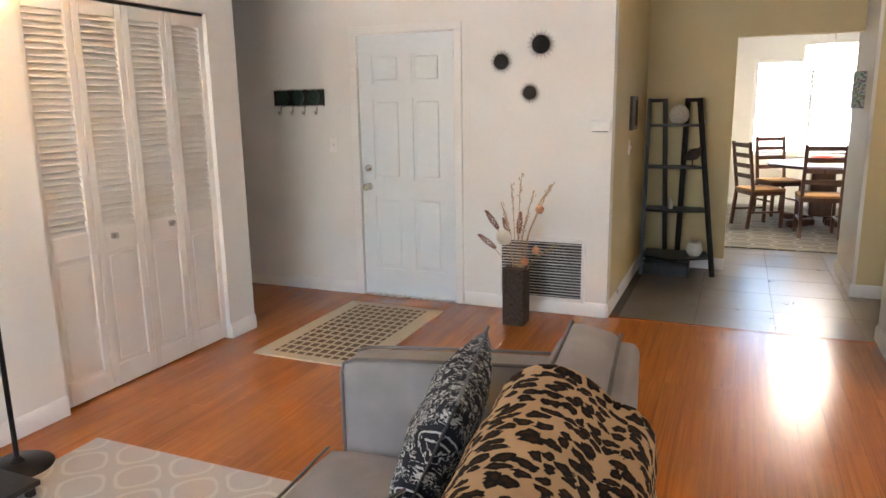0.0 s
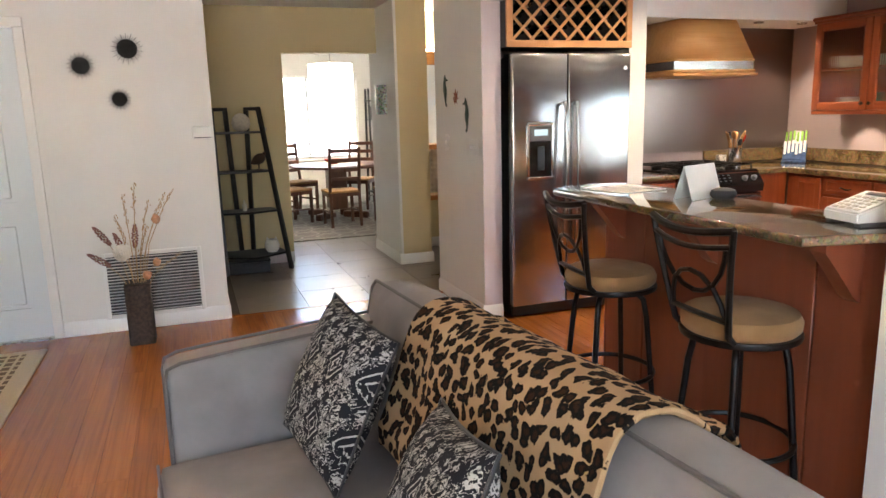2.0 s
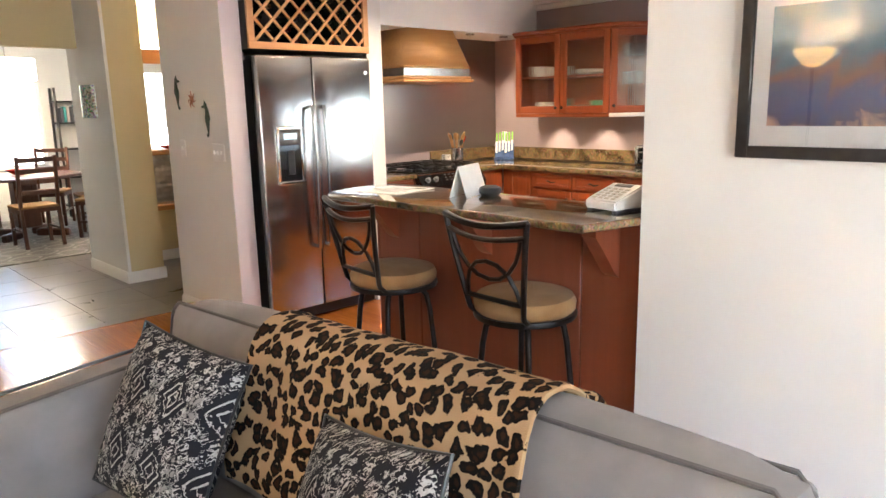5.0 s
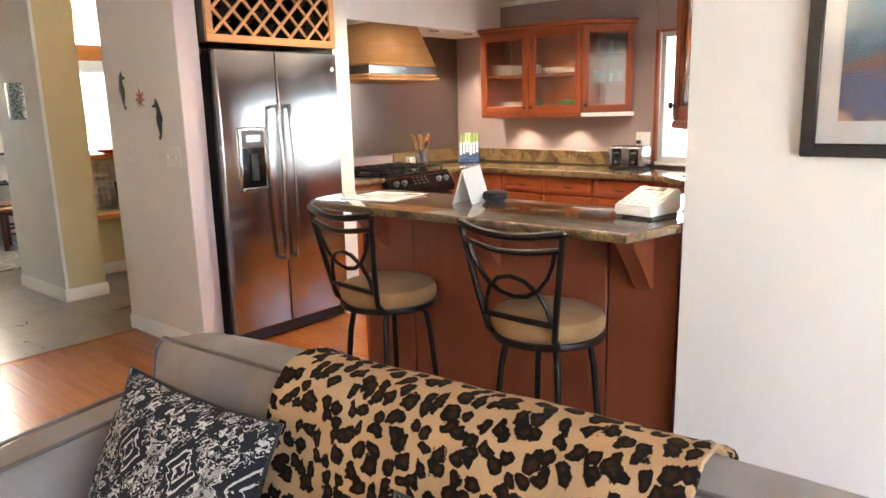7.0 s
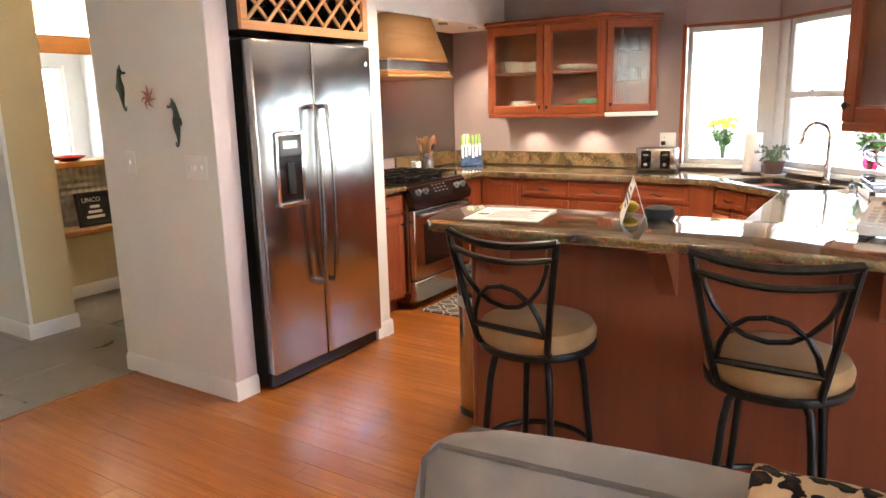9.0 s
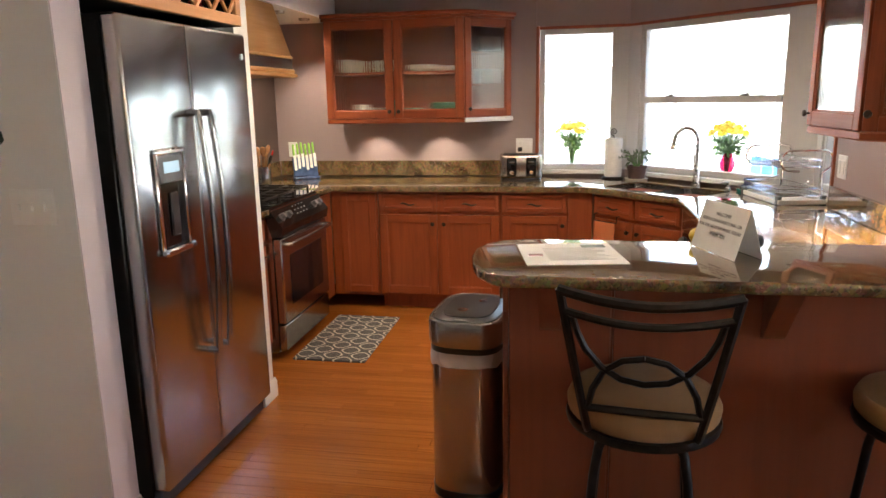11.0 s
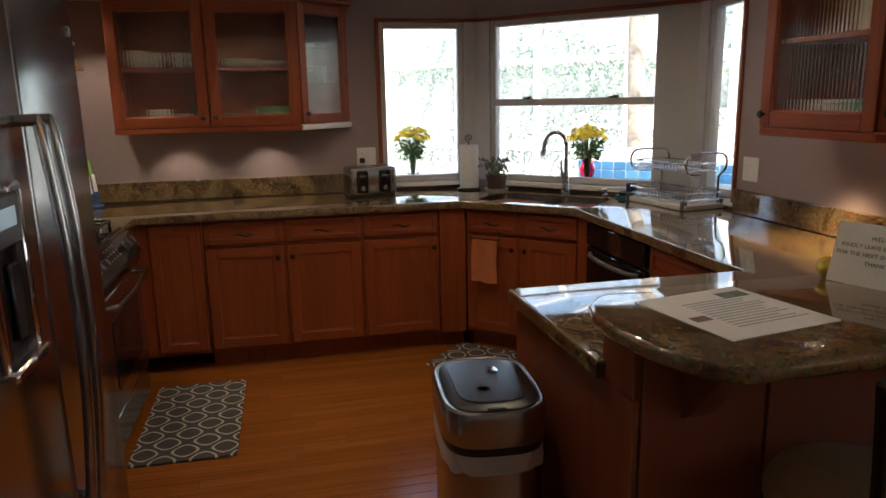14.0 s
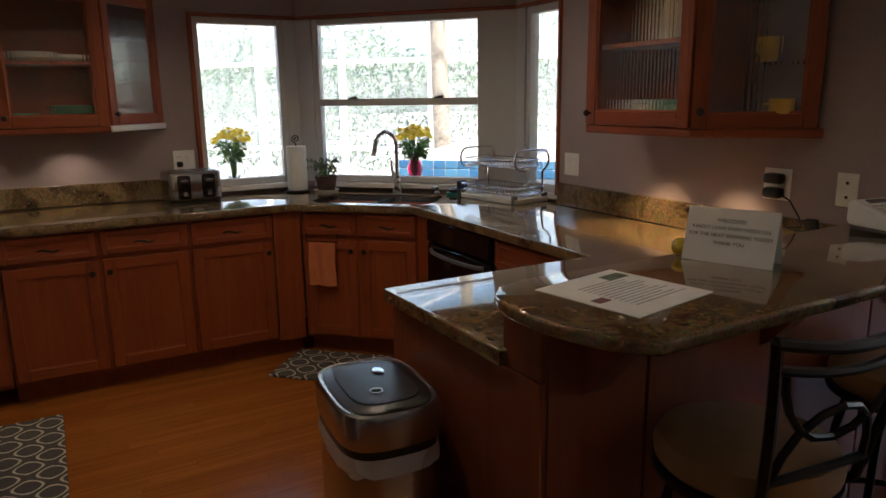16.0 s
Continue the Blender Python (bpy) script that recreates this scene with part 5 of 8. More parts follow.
def arm(y0, y1):
    bm = bmesh.new()
    pr = [(0.035, 0.13), (0.78, 0.13), (0.78, 0.775), (0.5, 0.763), (0.22, 0.747), (0.08, 0.736), (0.047, 0.726), (0.035, 0.705)]
    A = [bm.verts.new((x, y0, z)) for x, z in pr]
    B = [bm.verts.new((x, y1, z)) for x, z in pr]
    bm.faces.new(A), bm.faces.new(B)
    for i in range(len(pr)):
        bm.faces.new((A[i], A[(i + 1) % len(pr)], B[(i + 1) % len(pr)], B[i]))
    bmesh.ops.recalc_face_normals(bm, faces=bm.faces[:])
    bmesh.ops.bevel(bm, geom=[e for e in bm.edges if e.calc_face_angle(0) > 1.0], offset=0.018, segments=3, profile=0.5, affect="EDGES")
    return bm


def arm_piping(y):
    return tube([(0.033, y, 0.16), (0.033, y, 0.69), (0.041, y, 0.725), (0.08, y, 0.739), (0.22, y, 0.75), (0.5, y, 0.766), (0.74, y, 0.777)], 0.0055, 7)


for y0, y1 in ((-0.125, 0.0), (-LEN, -LEN + 0.125)):
    a_ = part("arm", arm(y0, y1), M_SOFA, sofa)
    part("piping", arm_piping(y0 + 0.004), M_PIPING, a_)
    part("piping", arm_piping(y1 - 0.004), M_PIPING, a_)
part("base_frame", block((0.02, -LEN + 0.125, 0.12), (0.93, -0.125, 0.29), 0.012, 2), M_SOFA, sofa)
part("back_frame", block((0.78, -LEN, 0.13), (0.915, 0.0, 0.835), 0.03, 3), M_SOFA, sofa)
mid = -LEN / 2
for k_, (y0, y1) in enumerate(((mid + 0.004, -0.13), (-LEN + 0.13, mid - 0.004))):
    c = part("seat_cushion", soft_box((-0.015, y0, 0.29), (0.70, y1, 0.455), 0.04, 0.018), M_SOFA, sofa)
    part("piping", tube([(-0.012, y0 + 0.02, 0.45), (-0.012, y1 - 0.02, 0.45)], 0.005, 6), M_PIPING, c)
    y0, y1 = (y0, 0.01) if k_ == 0 else (-LEN - 0.01, y1)
    b = part("back_cushion", moved(soft_box((-0.085, y0, -0.235), (0.085, y1, 0.235), 0.05, 0.03), pose(0.745, 0, 0.65, 0, 12, 0)), M_SOFA, sofa)
    ring = [(x, y, z) for x, y, z in ((-0.07, y0 + 0.03, -0.2), (-0.07, y0 + 0.012, 0.2), (-0.07, y0 + 0.04, 0.228), (-0.07, y1 - 0.04, 0.228), (-0.07, y1 - 0.012, 0.2), (-0.07, y1 - 0.03, -0.2))]
    part("piping", moved(tube(ring, 0.0055, 7), pose(0.745, 0, 0.65, 0, 12, 0)), M_PIPING, b)
    part("piping", moved(tube([(-x - 0.0, y, z) for x, y, z in ring], 0.0055, 7), pose(0.745, 0, 0.65, 0, 12, 0)), M_PIPING, b)
for x in (0.06, 0.88):
    for y in (-0.07, -LEN + 0.07):
        part("foot", block((x - 0.025, y - 0.025, 0), (x + 0.025, y + 0.025, 0.13), 0.004), M_BLACKWOOD, sofa)


# leopard throw over the back
def throw(y0, y1):
    path = [(0.56, 0.56), (0.585, 0.66), (0.62, 0.76), (0.655, 0.85), (0.685, 0.90), (0.73, 0.926), (0.785, 0.922), (0.835, 0.895), (0.875, 0.862), (0.915, 0.852), (0.942, 0.815), (0.947, 0.70), (0.95, 0.55)]
    n = 26
    grid = []
    bm = bmesh.new()
    for i in range(n + 1):
        y = y0 + (y1 - y0) * i / n
        row = []
        for j, (x, z) in enumerate(path):
            e = 1 if 0 < i < n else 0.4
            w = noise.noise(Vector((x * 3, y * 6, z * 3))) * 0.018 * e
            hang = (noise.noise(Vector((0, y * 4, 7))) * 0.04) if j in (0, len(path) - 1) else 0
            row.append(bm.verts.new((x + (w if j < 5 else -w if j > 9 else 0) - (0.012 if j < 6 else 0), y + noise.noise(Vector((x, 3, z * 4))) * 0.012, z + hang + (w if 4 <= j <= 10 else 0) + 0.004)))
        grid.append(row)
    for A, B in zip(grid, grid[1:]):
        for j in range(len(path) - 1):
            bm.faces.new((A[j], A[j + 1], B[j + 1], B[j]))
    run = [0.0]
    for (xa, za), (xb, zb) in zip(path, path[1:]):
        run.append(run[-1] + math.hypot(xb - xa, zb - za))
    place = {v: (y0 + (y1 - y0) * i / n, run[j]) for i, row in enumerate(grid) for j, v in enumerate(row)}
    uv = bm.loops.layers.uv.new("cloth")
    for face in bm.faces:
        for loop in face.loops:
            loop[uv].uv = place[loop.vert]
    bmesh.ops.recalc_face_normals(bm, faces=bm.faces[:])
    bmesh.ops.solidify(bm, geom=bm.faces[:], thickness=-0.012)
    bmesh.ops.subdivide_edges(bm, edges=bm.edges[:], cuts=1, use_grid_fill=True, smooth=0.6)
    return bm


solid("leopard_throw", throw(-1.36, -0.53), M_LEO, "leopard print plush throw draped over the sofa back", "throw", m=SO)


def pillow(m, s=0.44, t=0.16, label=""):
    o = thing("throw_pillow", label, "pillow", m, "patterned throw pillows")
    n = 18
    bm = bmesh.new()
    rings = []
    for side in (1, -1):
        g = []
        for i in range(n + 1):
            r = []
            for j in range(n + 1):
                u, v = -1 + 2 * i / n, -1 + 2 * j / n
                f = max(0.0, (1 - abs(u) ** 2.4) * (1 - abs(v) ** 2.4)) ** 0.55
                pin = 1 - 0.06 * (1 - v * v) * abs(u) ** 4
                pin2 = 1 - 0.06 * (1 - u * u) * abs(v) ** 4
                wr_ = noise.noise(Vector((u * 2, v * 2, side))) * 0.012 * f
                r.append(bm.verts.new((u * s / 2 * pin, side * (t / 2 * f) + wr_, v * s / 2 * pin2)))
            g.append(r)
        for A, B in zip(g, g[1:]):
            for j in range(n):
                bm.faces.new((A[j], A[j + 1], B[j + 1], B[j]) if side < 0 else (A[j], B[j], B[j + 1], A[j + 1]))
        rings.append(g)
    bmesh.ops.remove_doubles(bm, verts=bm.verts[:], dist=0.0008)
    bmesh.ops.recalc_face_normals(bm, faces=bm.faces[:])
    part("cover", bm, M_IKAT, o, "black and pale ikat cotton cover")
    e = [(-1 + 2 * i / 8, -1) for i in range(8)] + [(1, -1 + 2 * i / 8) for i in range(8)] + [(1 - 2 * i / 8, 1) for i in range(8)] + [(-1, 1 - 2 * i / 8) for i in range(8)]
    part("edge_seam", tube([(u * s / 2 * (1 - 0.06 * (1 - v * v) * abs(u) ** 4), 0, v * s / 2 * (1 - 0.06 * (1 - u * u) * abs(v) ** 4)) for u, v in e], 0.004, 6, True), M_BLACK, o)
    return o


pillow(pose(0.12, 1.11, 0.70, 0, 0, -90 + 10) @ pose(0, 0, 0, -24, 5, 0), 0.43, 0.16, "black and pale ikat pillow in the sofa corner")
pillow(pose(0.13, 0.37, 0.685, 0, 0, -90 - 8) @ pose(0, 0, 0, -24, -12, 0), 0.45, 0.16, "black and pale ikat pillow against the sofa back")

# picture
pc = thing("framed_picture", "framed colour print in a wide black frame behind glass", "picture", pose(PX, 0.403, 1.285, 0, 0, -90))
PW, PH = 0.66, 0.52
fw = 0.036
part("frame", join(block((0, -0.028, 0), (fw, 0, PH), 0.003), block((PW - fw, -0.028, 0), (PW, 0, PH), 0.003), block((fw, -0.028, 0), (PW - fw, 0, fw), 0.003), block((fw, -0.028, PH - fw), (PW - fw, 0, PH), 0.003)), M_BLACKWOOD, pc)
part("mat_board", block((fw, -0.012, fw), (PW - fw, -0.004, PH - fw)), M_PAPER, pc)
k = Mat("abstract_print", (0.2, 0.2, 0.3), 0.6)
x_, y_, z_ = k.xyz(k.coord())
nn = k.noise(6, 4, 0.6, distort=1.5)
band = k.math("ADD", k.math("MULTIPLY", z_, 2.2), k.math("MULTIPLY", nn, 0.5))
k.set("Base Color", k.ramp(band, (0.42, (0.62, 0.40, 0.28)), (0.50, (0.10, 0.09, 0.16)), (0.62, (0.07, 0.10, 0.24)), (0.75, (0.20, 0.10, 0.09)), (0.86, (0.06, 0.17, 0.26)), (1.0, (0.16, 0.30, 0.38))))
part("print", block((fw + 0.05, -0.0135, fw + 0.06), (PW - fw - 0.05, -0.0122, PH - fw - 0.05)), k.m, pc, "abstract print in blue and orange")
g_ = part("glazing", block((fw, -0.018, fw), (PW - fw, -0.0155, PH - fw)), M_GLASS, pc)
g_.visible_shadow = False
# partition ornaments and switches
M_SEA = plain("verdigris_metal", (0.05, 0.075, 0.06), 0.5, 0.4, 80, 0.5)
M_COPPER = plain("copper_metal", (0.30, 0.12, 0.08), 0.45, 0.3, 80, 0.6)


def seahorse(m, s, side=1, lean=0.0):
    """Cut-metal seahorse: crowned head, snout, deep belly and a tapering tail that curls; side turns it round."""
    o = thing("seahorse_ornament", "dark verdigris metal seahorse on the partition", "wall ornament", m, "sea creature ornaments")
    def at(x, z):
        return (side * x * s + lean * z * s, 0, z * s)
    pts = [(0.008, 0.205), (0.002, 0.192), (-0.012, 0.165), (-0.014, 0.135), (-0.004, 0.10), (0.0, 0.065), (0.0, 0.03), (0.004, 0.0), (0.012, -0.022), (0.024, -0.03), (0.032, -0.02), (0.026, -0.008)]
    rr = (0.010, 0.020, 0.019, 0.025, 0.031, 0.026, 0.017, 0.011, 0.009, 0.007, 0.006, 0.005)
    part("body", moved(tube([at(x, z) for x, z in pts], [q * s for q in rr], 9), pose(0, -0.008, 0) @ Matrix.Diagonal((1, 0.4, 1, 1))), M_SEA, o)
    part("snout", moved(tube([at(0.006, 0.188), at(0.03, 0.178), at(0.044, 0.18)], [0.011 * s, 0.007 * s, 0.009 * s], 7), pose(0, -0.008, 0)), M_SEA, o)
    for i, (x, z) in enumerate(((-0.006, 0.222), (0.008, 0.228), (-0.03, 0.195))):
        part("crown_spike", moved(tube([at(x * 0.4, 0.2), at(x, z)], [0.006 * s, 0.0015 * s], 5), pose(0, -0.008, 0)), M_SEA, o)
    bm = bmesh.new()
    f = [bm.verts.new(at(x, z)) for x, z in ((-0.03, 0.125), (-0.05, 0.12), (-0.053, 0.09), (-0.034, 0.075))]
    bm.faces.new(f)
    bmesh.ops.solidify(bm, geom=bm.faces[:], thickness=0.003)
    part("fin", moved(bm, pose(0, -0.008, 0)), M_SEA, o)
    return o


seahorse(pose(1.645, 4.315, 1.50, 0, 0, -90), 0.9)
o = seahorse(pose(1.645, 3.885, 1.32, 0, 0, -90), 0.92, -1, -0.13)
sf = thing("starfish_ornament", "small copper metal sea creature on the partition", "wall ornament", pose(1.645, 4.10, 1.535, 0, 0, -90), "sea creature ornaments")
part("core", moved(lathe([(0.018, 0), (0.014, 0.01), (0, 0.014)], 12), pose(0, 0, 0, 90)), M_COPPER, sf)
for i in range(7):
    a = 0.5 + i * 0.9
    part("arm", tube([(0, -0.006, 0), (0.035 * math.cos(a), -0.01, 0.035 * math.sin(a)), (0.06 * math.cos(a + 0.3), -0.006, 0.06 * math.sin(a + 0.3))], [0.007, 0.005, 0.0015], 6), M_COPPER, sf)
s = wall_plate(pose(1.645, 4.31, 1.205, 0, 0, -90), "white light switch on the partition", "light_switch")
toggle(s)
s = wall_plate(pose(1.645, 3.782, 1.19, 0, 0, -90), "white triple light switch on the partition", "light_switch", 0.165, 0.117)
for x in (-0.046, 0, 0.046):
    toggle(s, x)
# ---- bar stools and things on the bar ----
def stool(m):
    o = thing("bar_stool", "dark bronze metal bar stool with a tan round seat", "stool", m, "stools at the breakfast bar")
    # local: back towards -x, seat centred on the origin
    c = part("seat", lathe([(0.0, 0.677), (0.185, 0.677), (0.197, 0.69), (0.2, 0.716), (0.188, 0.74), (0.14, 0.754), (0.07, 0.76), (0.0, 0.762)], 36), M_SEATPAD, o, "tan suede padded seat")
    part("seat_ring", lathe([(0.17, 0.657), (0.2, 0.657), (0.203, 0.667), (0.2, 0.678), (0.17, 0.678)], 36), M_IRON, o)
    part("swivel", lathe([(0.09, 0.627), (0.09, 0.658), (0.0, 0.658)], 20), M_IRON, o)
    for i in range(4):
        a = math.pi / 4 + i * math.pi / 2
        pr = [(0.05, 0.647), (0.12, 0.642), (0.15, 0.612), (0.165, 0.54), (0.19, 0.29), (0.215, 0.02)]
        part("leg", tube([(r * math.cos(a), r * math.sin(a), z) for r, z in pr], 0.0125, 10), M_IRON, o)
        part("foot_cap", lathe([(0.016, 0), (0.016, 0.022), (0.012, 0.026)], 10, (0.216 * math.cos(a), 0.216 * math.sin(a), 0)), M_BLACK, o)
    part("foot_ring", tube([(0.197 * math.cos(2 * math.pi * i / 40), 0.197 * math.sin(2 * math.pi * i / 40), 0.27) for i in range(40)], 0.0105, 8, True), M_IRON, o)

    def bp(y, z):
        """Point of the back: it leans back and bows with height."""
        t = (z - 0.70) / 0.366
        return (-0.165 - 0.06 * t - 0.035 * (1 - (y / 0.2) ** 2) * min(1, max(0, t)), y, z)

    for sg in (-1, 1):
        part("upright", tube([(-0.13, sg * 0.13, 0.665)] + [bp(sg * (0.135 + 0.065 * i / 8), 0.70 + 0.366 * i / 8) for i in range(9)], 0.0115, 8), M_IRON, o)
    for nm, z, w, r in (("top_rail", 1.064, 0.202, 0.0135), ("rail", 1.012, 0.192, 0.0105), ("lower_rail", 0.752, 0.146, 0.0105)):
        part(nm, tube([bp(-w + 2 * w * i / 12, z - (0.022 * math.sin(math.pi * i / 12) if nm != "lower_rail" else 0)) for i in range(13)], r, 8), M_IRON, o)
    for sg in (-1, 1):
        part("curl", tube([bp(sg * y, z) for y, z in ((-0.168, 1.0), (-0.158, 0.962), (-0.138, 0.918), (-0.10, 0.872), (-0.055, 0.843), (0.0, 0.833))], 0.0085, 7), M_IRON, o)
        part("curl", tube([bp(sg * y, z) for y, z in ((-0.132, 0.755), (-0.12, 0.81), (-0.095, 0.86), (-0.05, 0.895), (0.0, 0.905))], 0.0085, 7), M_IRON, o)
    return o


st1 = stool(pose(1.504, 1.884, 0, 0, 0, -6))
st2 = copy_thing(st1, pose(1.545, 1.142, 0, 0, 0, -1))

# trash can
can = thing("trash_can", "brushed steel sensor trash can with a black lid and white liner", "trash can", pose(2.265, 2.452, 0, 0, 0, -5))


def dee(w, d, n=8):
    """Outline with a bowed front, towards +y, and soft corners."""
    return [(w * math.copysign(abs(math.cos(t)) ** 0.5, math.cos(t)), d * math.copysign(abs(math.sin(t)) ** 0.62, math.sin(t))) for t in [2 * math.pi * i / (n * 4) for i in range(n * 4)]]


def stack(levels, cap=True):
    bm = bmesh.new()
    rings = [[bm.verts.new((x, y, z)) for x, y in dee(w, d)] for w, d, z in levels]
    for A, B in zip(rings, rings[1:]):
        for i in range(len(A)):
            bm.faces.new((A[i], A[(i + 1) % len(A)], B[(i + 1) % len(A)], B[i]))
    bm.faces.new(rings[0][::-1])
    if cap:
        bm.faces.new(rings[-1])
    bmesh.ops.recalc_face_normals(bm, faces=bm.faces[:])
    return bm


part("can_body", stack([(0.195, 0.135, 0.02), (0.197, 0.137, 0.04), (0.197, 0.137, 0.58)]), M_STEELV, can)
part("foot_band", stack([(0.199, 0.139, 0.0), (0.2, 0.14, 0.03), (0.198, 0.138, 0.034)]), M_BLACK, can)
bm = bmesh.new()
random.seed(3)
rings = []
for w, d, z, a in ((0.198, 0.138, 0.595, 0), (0.201, 0.141, 0.58, 0.002), (0.202, 0.142, 0.56, 0.003), (0.2, 0.14, 0.54, 0.006)):
    rings.append([bm.verts.new((x * (1 + random.uniform(-1, 1) * a * 3), y * (1 + random.uniform(-1, 1) * a * 3), z + random.uniform(-1, 1) * a)) for x, y in dee(w, d)])
for A, B in zip(rings, rings[1:]):
    for i in range(len(A)):
        bm.faces.new((A[i], A[(i + 1) % len(A)], B[(i + 1) % len(A)], B[i]))
part("bin_liner", bm, M_BAG, can, "crumpled white liner")
part("neck_band", stack([(0.199, 0.139, 0.592), (0.2, 0.14, 0.60), (0.2, 0.14, 0.615)]), M_BLACK, can)
part("lid_collar", stack([(0.201, 0.141, 0.615), (0.205, 0.145, 0.635), (0.206, 0.146, 0.695), (0.203, 0.143, 0.709), (0.196, 0.136, 0.714), (0.186, 0.127, 0.711)]), M_STEEL, can, "silver lid collar")
part("lid", stack([(0.184, 0.125, 0.708), (0.184, 0.125, 0.713), (0.178, 0.12, 0.7155), (0.11, 0.07, 0.7195)]), M_SMOKE, can, "smoky black lid")
part("flap", stack([(0.148, 0.097, 0.7165), (0.146, 0.095, 0.7215), (0.10, 0.06, 0.7228)]), M_SMOKE, can, "smoky black sensor flap")
part("badge", moved(lathe([(0.02, 0), (0.02, 0.004), (0.0, 0.005)], 18), pose(0.06, -0.03, 0.7222) @ Matrix.Diagonal((1.3, 0.8, 1, 1))), M_CHROME, can)
part("sensor", moved(lathe([(0.014, 0), (0.014, 0.004), (0.0, 0.004)], 16), pose(-0.07, 0.02, 0.7215)), M_BLACK, can)
part("sensor_ring", lathe([(0.015, 0.7215), (0.019, 0.7215), (0.019, 0.7255), (0.015, 0.7255)], 16, (-0.07, 0.02, 0)), M_CHROME, can)
part("button_panel", block((-0.182, -0.02, 0.712), (-0.165, 0.03, 0.7175), 0.002), M_BLACK, can)

# papers and sign on the bar
TOP = 1.06
pp = thing("paper_sheet", "white printed sheet lying on the granite bar", "paper", pose(1.70, 2.085, TOP, 0, 0, -79.6))
PS = (0.278, 0.278)
part("sheet", block((-PS[0] / 2, -PS[1] / 2, 0.0006), (PS[0] / 2, PS[1] / 2, 0.0022)), M_PAPER, pp)
for i in range(12):
    y = 0.07 - i * 0.014
    part("text_line", block((-0.07, y - 0.0022, 0.0023), (random.uniform(0.03, 0.12), y + 0.0022, 0.0027)), plain("faint_print", (0.42, 0.42, 0.43), 0.8) if i == 0 else bpy.data.materials["faint_print"], pp)
part("photo", block((0.05, 0.07, 0.0023), (0.12, 0.108, 0.0029)), plain("photo_print_green", (0.10, 0.14, 0.11), 0.5, 0.4, 70), pp, "small printed photo")
part("photo", block((-0.12, -0.03, 0.0023), (-0.08, -0.003, 0.0029)), plain("photo_print_plum", (0.16, 0.05, 0.05), 0.5, 0.4, 70), pp, "small printed photo")


def text_mesh(body, size, depth=0.0004):
    cu = bpy.data.curves.new("text", "FONT")
    cu.body, cu.size, cu.align_x, cu.align_y, cu.extrude = body, size, "CENTER", "CENTER", depth
    cu.resolution_u = 3
    ob = bpy.data.objects.new("text", cu)
    me = bpy.data.meshes.new_from_object(ob)
    bpy.data.objects.remove(ob)
    bm = bmesh.new()
    bm.from_mesh(me)
    return bm


sg_m = pose(1.764, 1.647, TOP, 0, 0, -160)
sign = thing("tent_sign", "white folded card sign with printed words on the bar", "sign", sg_m)
for nm, sgn in (("front_leaf", -1), ("back_leaf", 1)):
    part(nm, moved(block((-0.115, -0.0006, 0), (0.115, 0.0006, 0.144)), pose(0, sgn * 0.042, 0.001, sgn * 16.8, 0, 0)), M_PAPER, sign)
for ln, z, s in (("WELCOME!", 0.111, 0.0145), ("KINDLY LEAVE EVERYTHING ON", 0.091, 0.0135), ("FOR THE NEXT SHOWING TODAY", 0.072, 0.0135), ("THANK YOU", 0.052, 0.0135)):
    part("printed_words", moved(text_mesh(ln, s), pose(0, -0.042, 0.001, -16.8) @ pose(0, -0.0012, z, 90)), M_INK, sign)

spk = thing("smart_speaker", "small round charcoal fabric speaker on the bar", "speaker", pose(1.833, 1.578, TOP))
part("fabric_shell", lathe([(0.0, 0.0), (0.04, 0.001), (0.05, 0.012), (0.052, 0.022), (0.047, 0.036), (0.03, 0.043), (0.0, 0.045)], 28), fabric("charcoal_knit", (0.02, 0.02, 0.022), (0.035, 0.035, 0.038)), spk)
part("base", lathe([(0.038, 0), (0.04, 0.002), (0.0, 0.003)], 20), M_BLACK, spk)
lm = solid("lemon", moved(lathe([(0.0, -0.036), (0.008, -0.031), (0.02, -0.02), (0.025, 0.0), (0.02, 0.02), (0.008, 0.031), (0.0, 0.036)], 16), pose(0, 0, 0.025, 90, 0, 30)), plain("yellow_rind", (0.7, 0.5, 0.05), 0.4, 0.1, 90), "small yellow lemon beside the speaker", "fruit", m=pose(1.885, 1.70, TOP))

ph = thing("desk_phone", "white desk phone base with keys on the bar end", "telephone", pose(1.778, 0.895, TOP, 0, 0, -99))
bm = bmesh.new()
pr = [(-0.085, 0.012), (-0.085, 0.045), (0.07, 0.095), (0.09, 0.085), (0.09, 0.02), (0.07, 0.012)]
A = [bm.verts.new((-0.075, y, z)) for y, z in pr]
B = [bm.verts.new((0.075, y, z)) for y, z in pr]
bm.faces.new(A), bm.faces.new(B)
for i in range(6):
    bm.faces.new((A[i], A[(i + 1) % 6], B[(i + 1) % 6], B[i]))
bmesh.ops.recalc_face_normals(bm, faces=bm.faces[:])
bmesh.ops.bevel(bm, geom=bm.edges[:], offset=0.006, segments=2, affect="EDGES")
part("housing", bm, M_WHITE, ph)
tl = pose(0, -0.008, 0.0705, 17.9)
part("display", moved(block((-0.04, 0.046, 0), (0.04, 0.068, 0.003), 0.001), tl), M_GREYPLASTIC, ph)
for i in range(4):
    for j in range(5):
        part("key", moved(block((-0.055 + i * 0.03, -0.066 + j * 0.021, 0), (-0.035 + i * 0.03, -0.054 + j * 0.021, 0.003), 0.001), tl), M_CREAM, ph)
for x in (-0.06, 0.06):
    part("foot", block((x - 0.012, -0.075, 0), (x + 0.012, 0.075, 0.013), 0.002), M_GREYPLASTIC, ph)
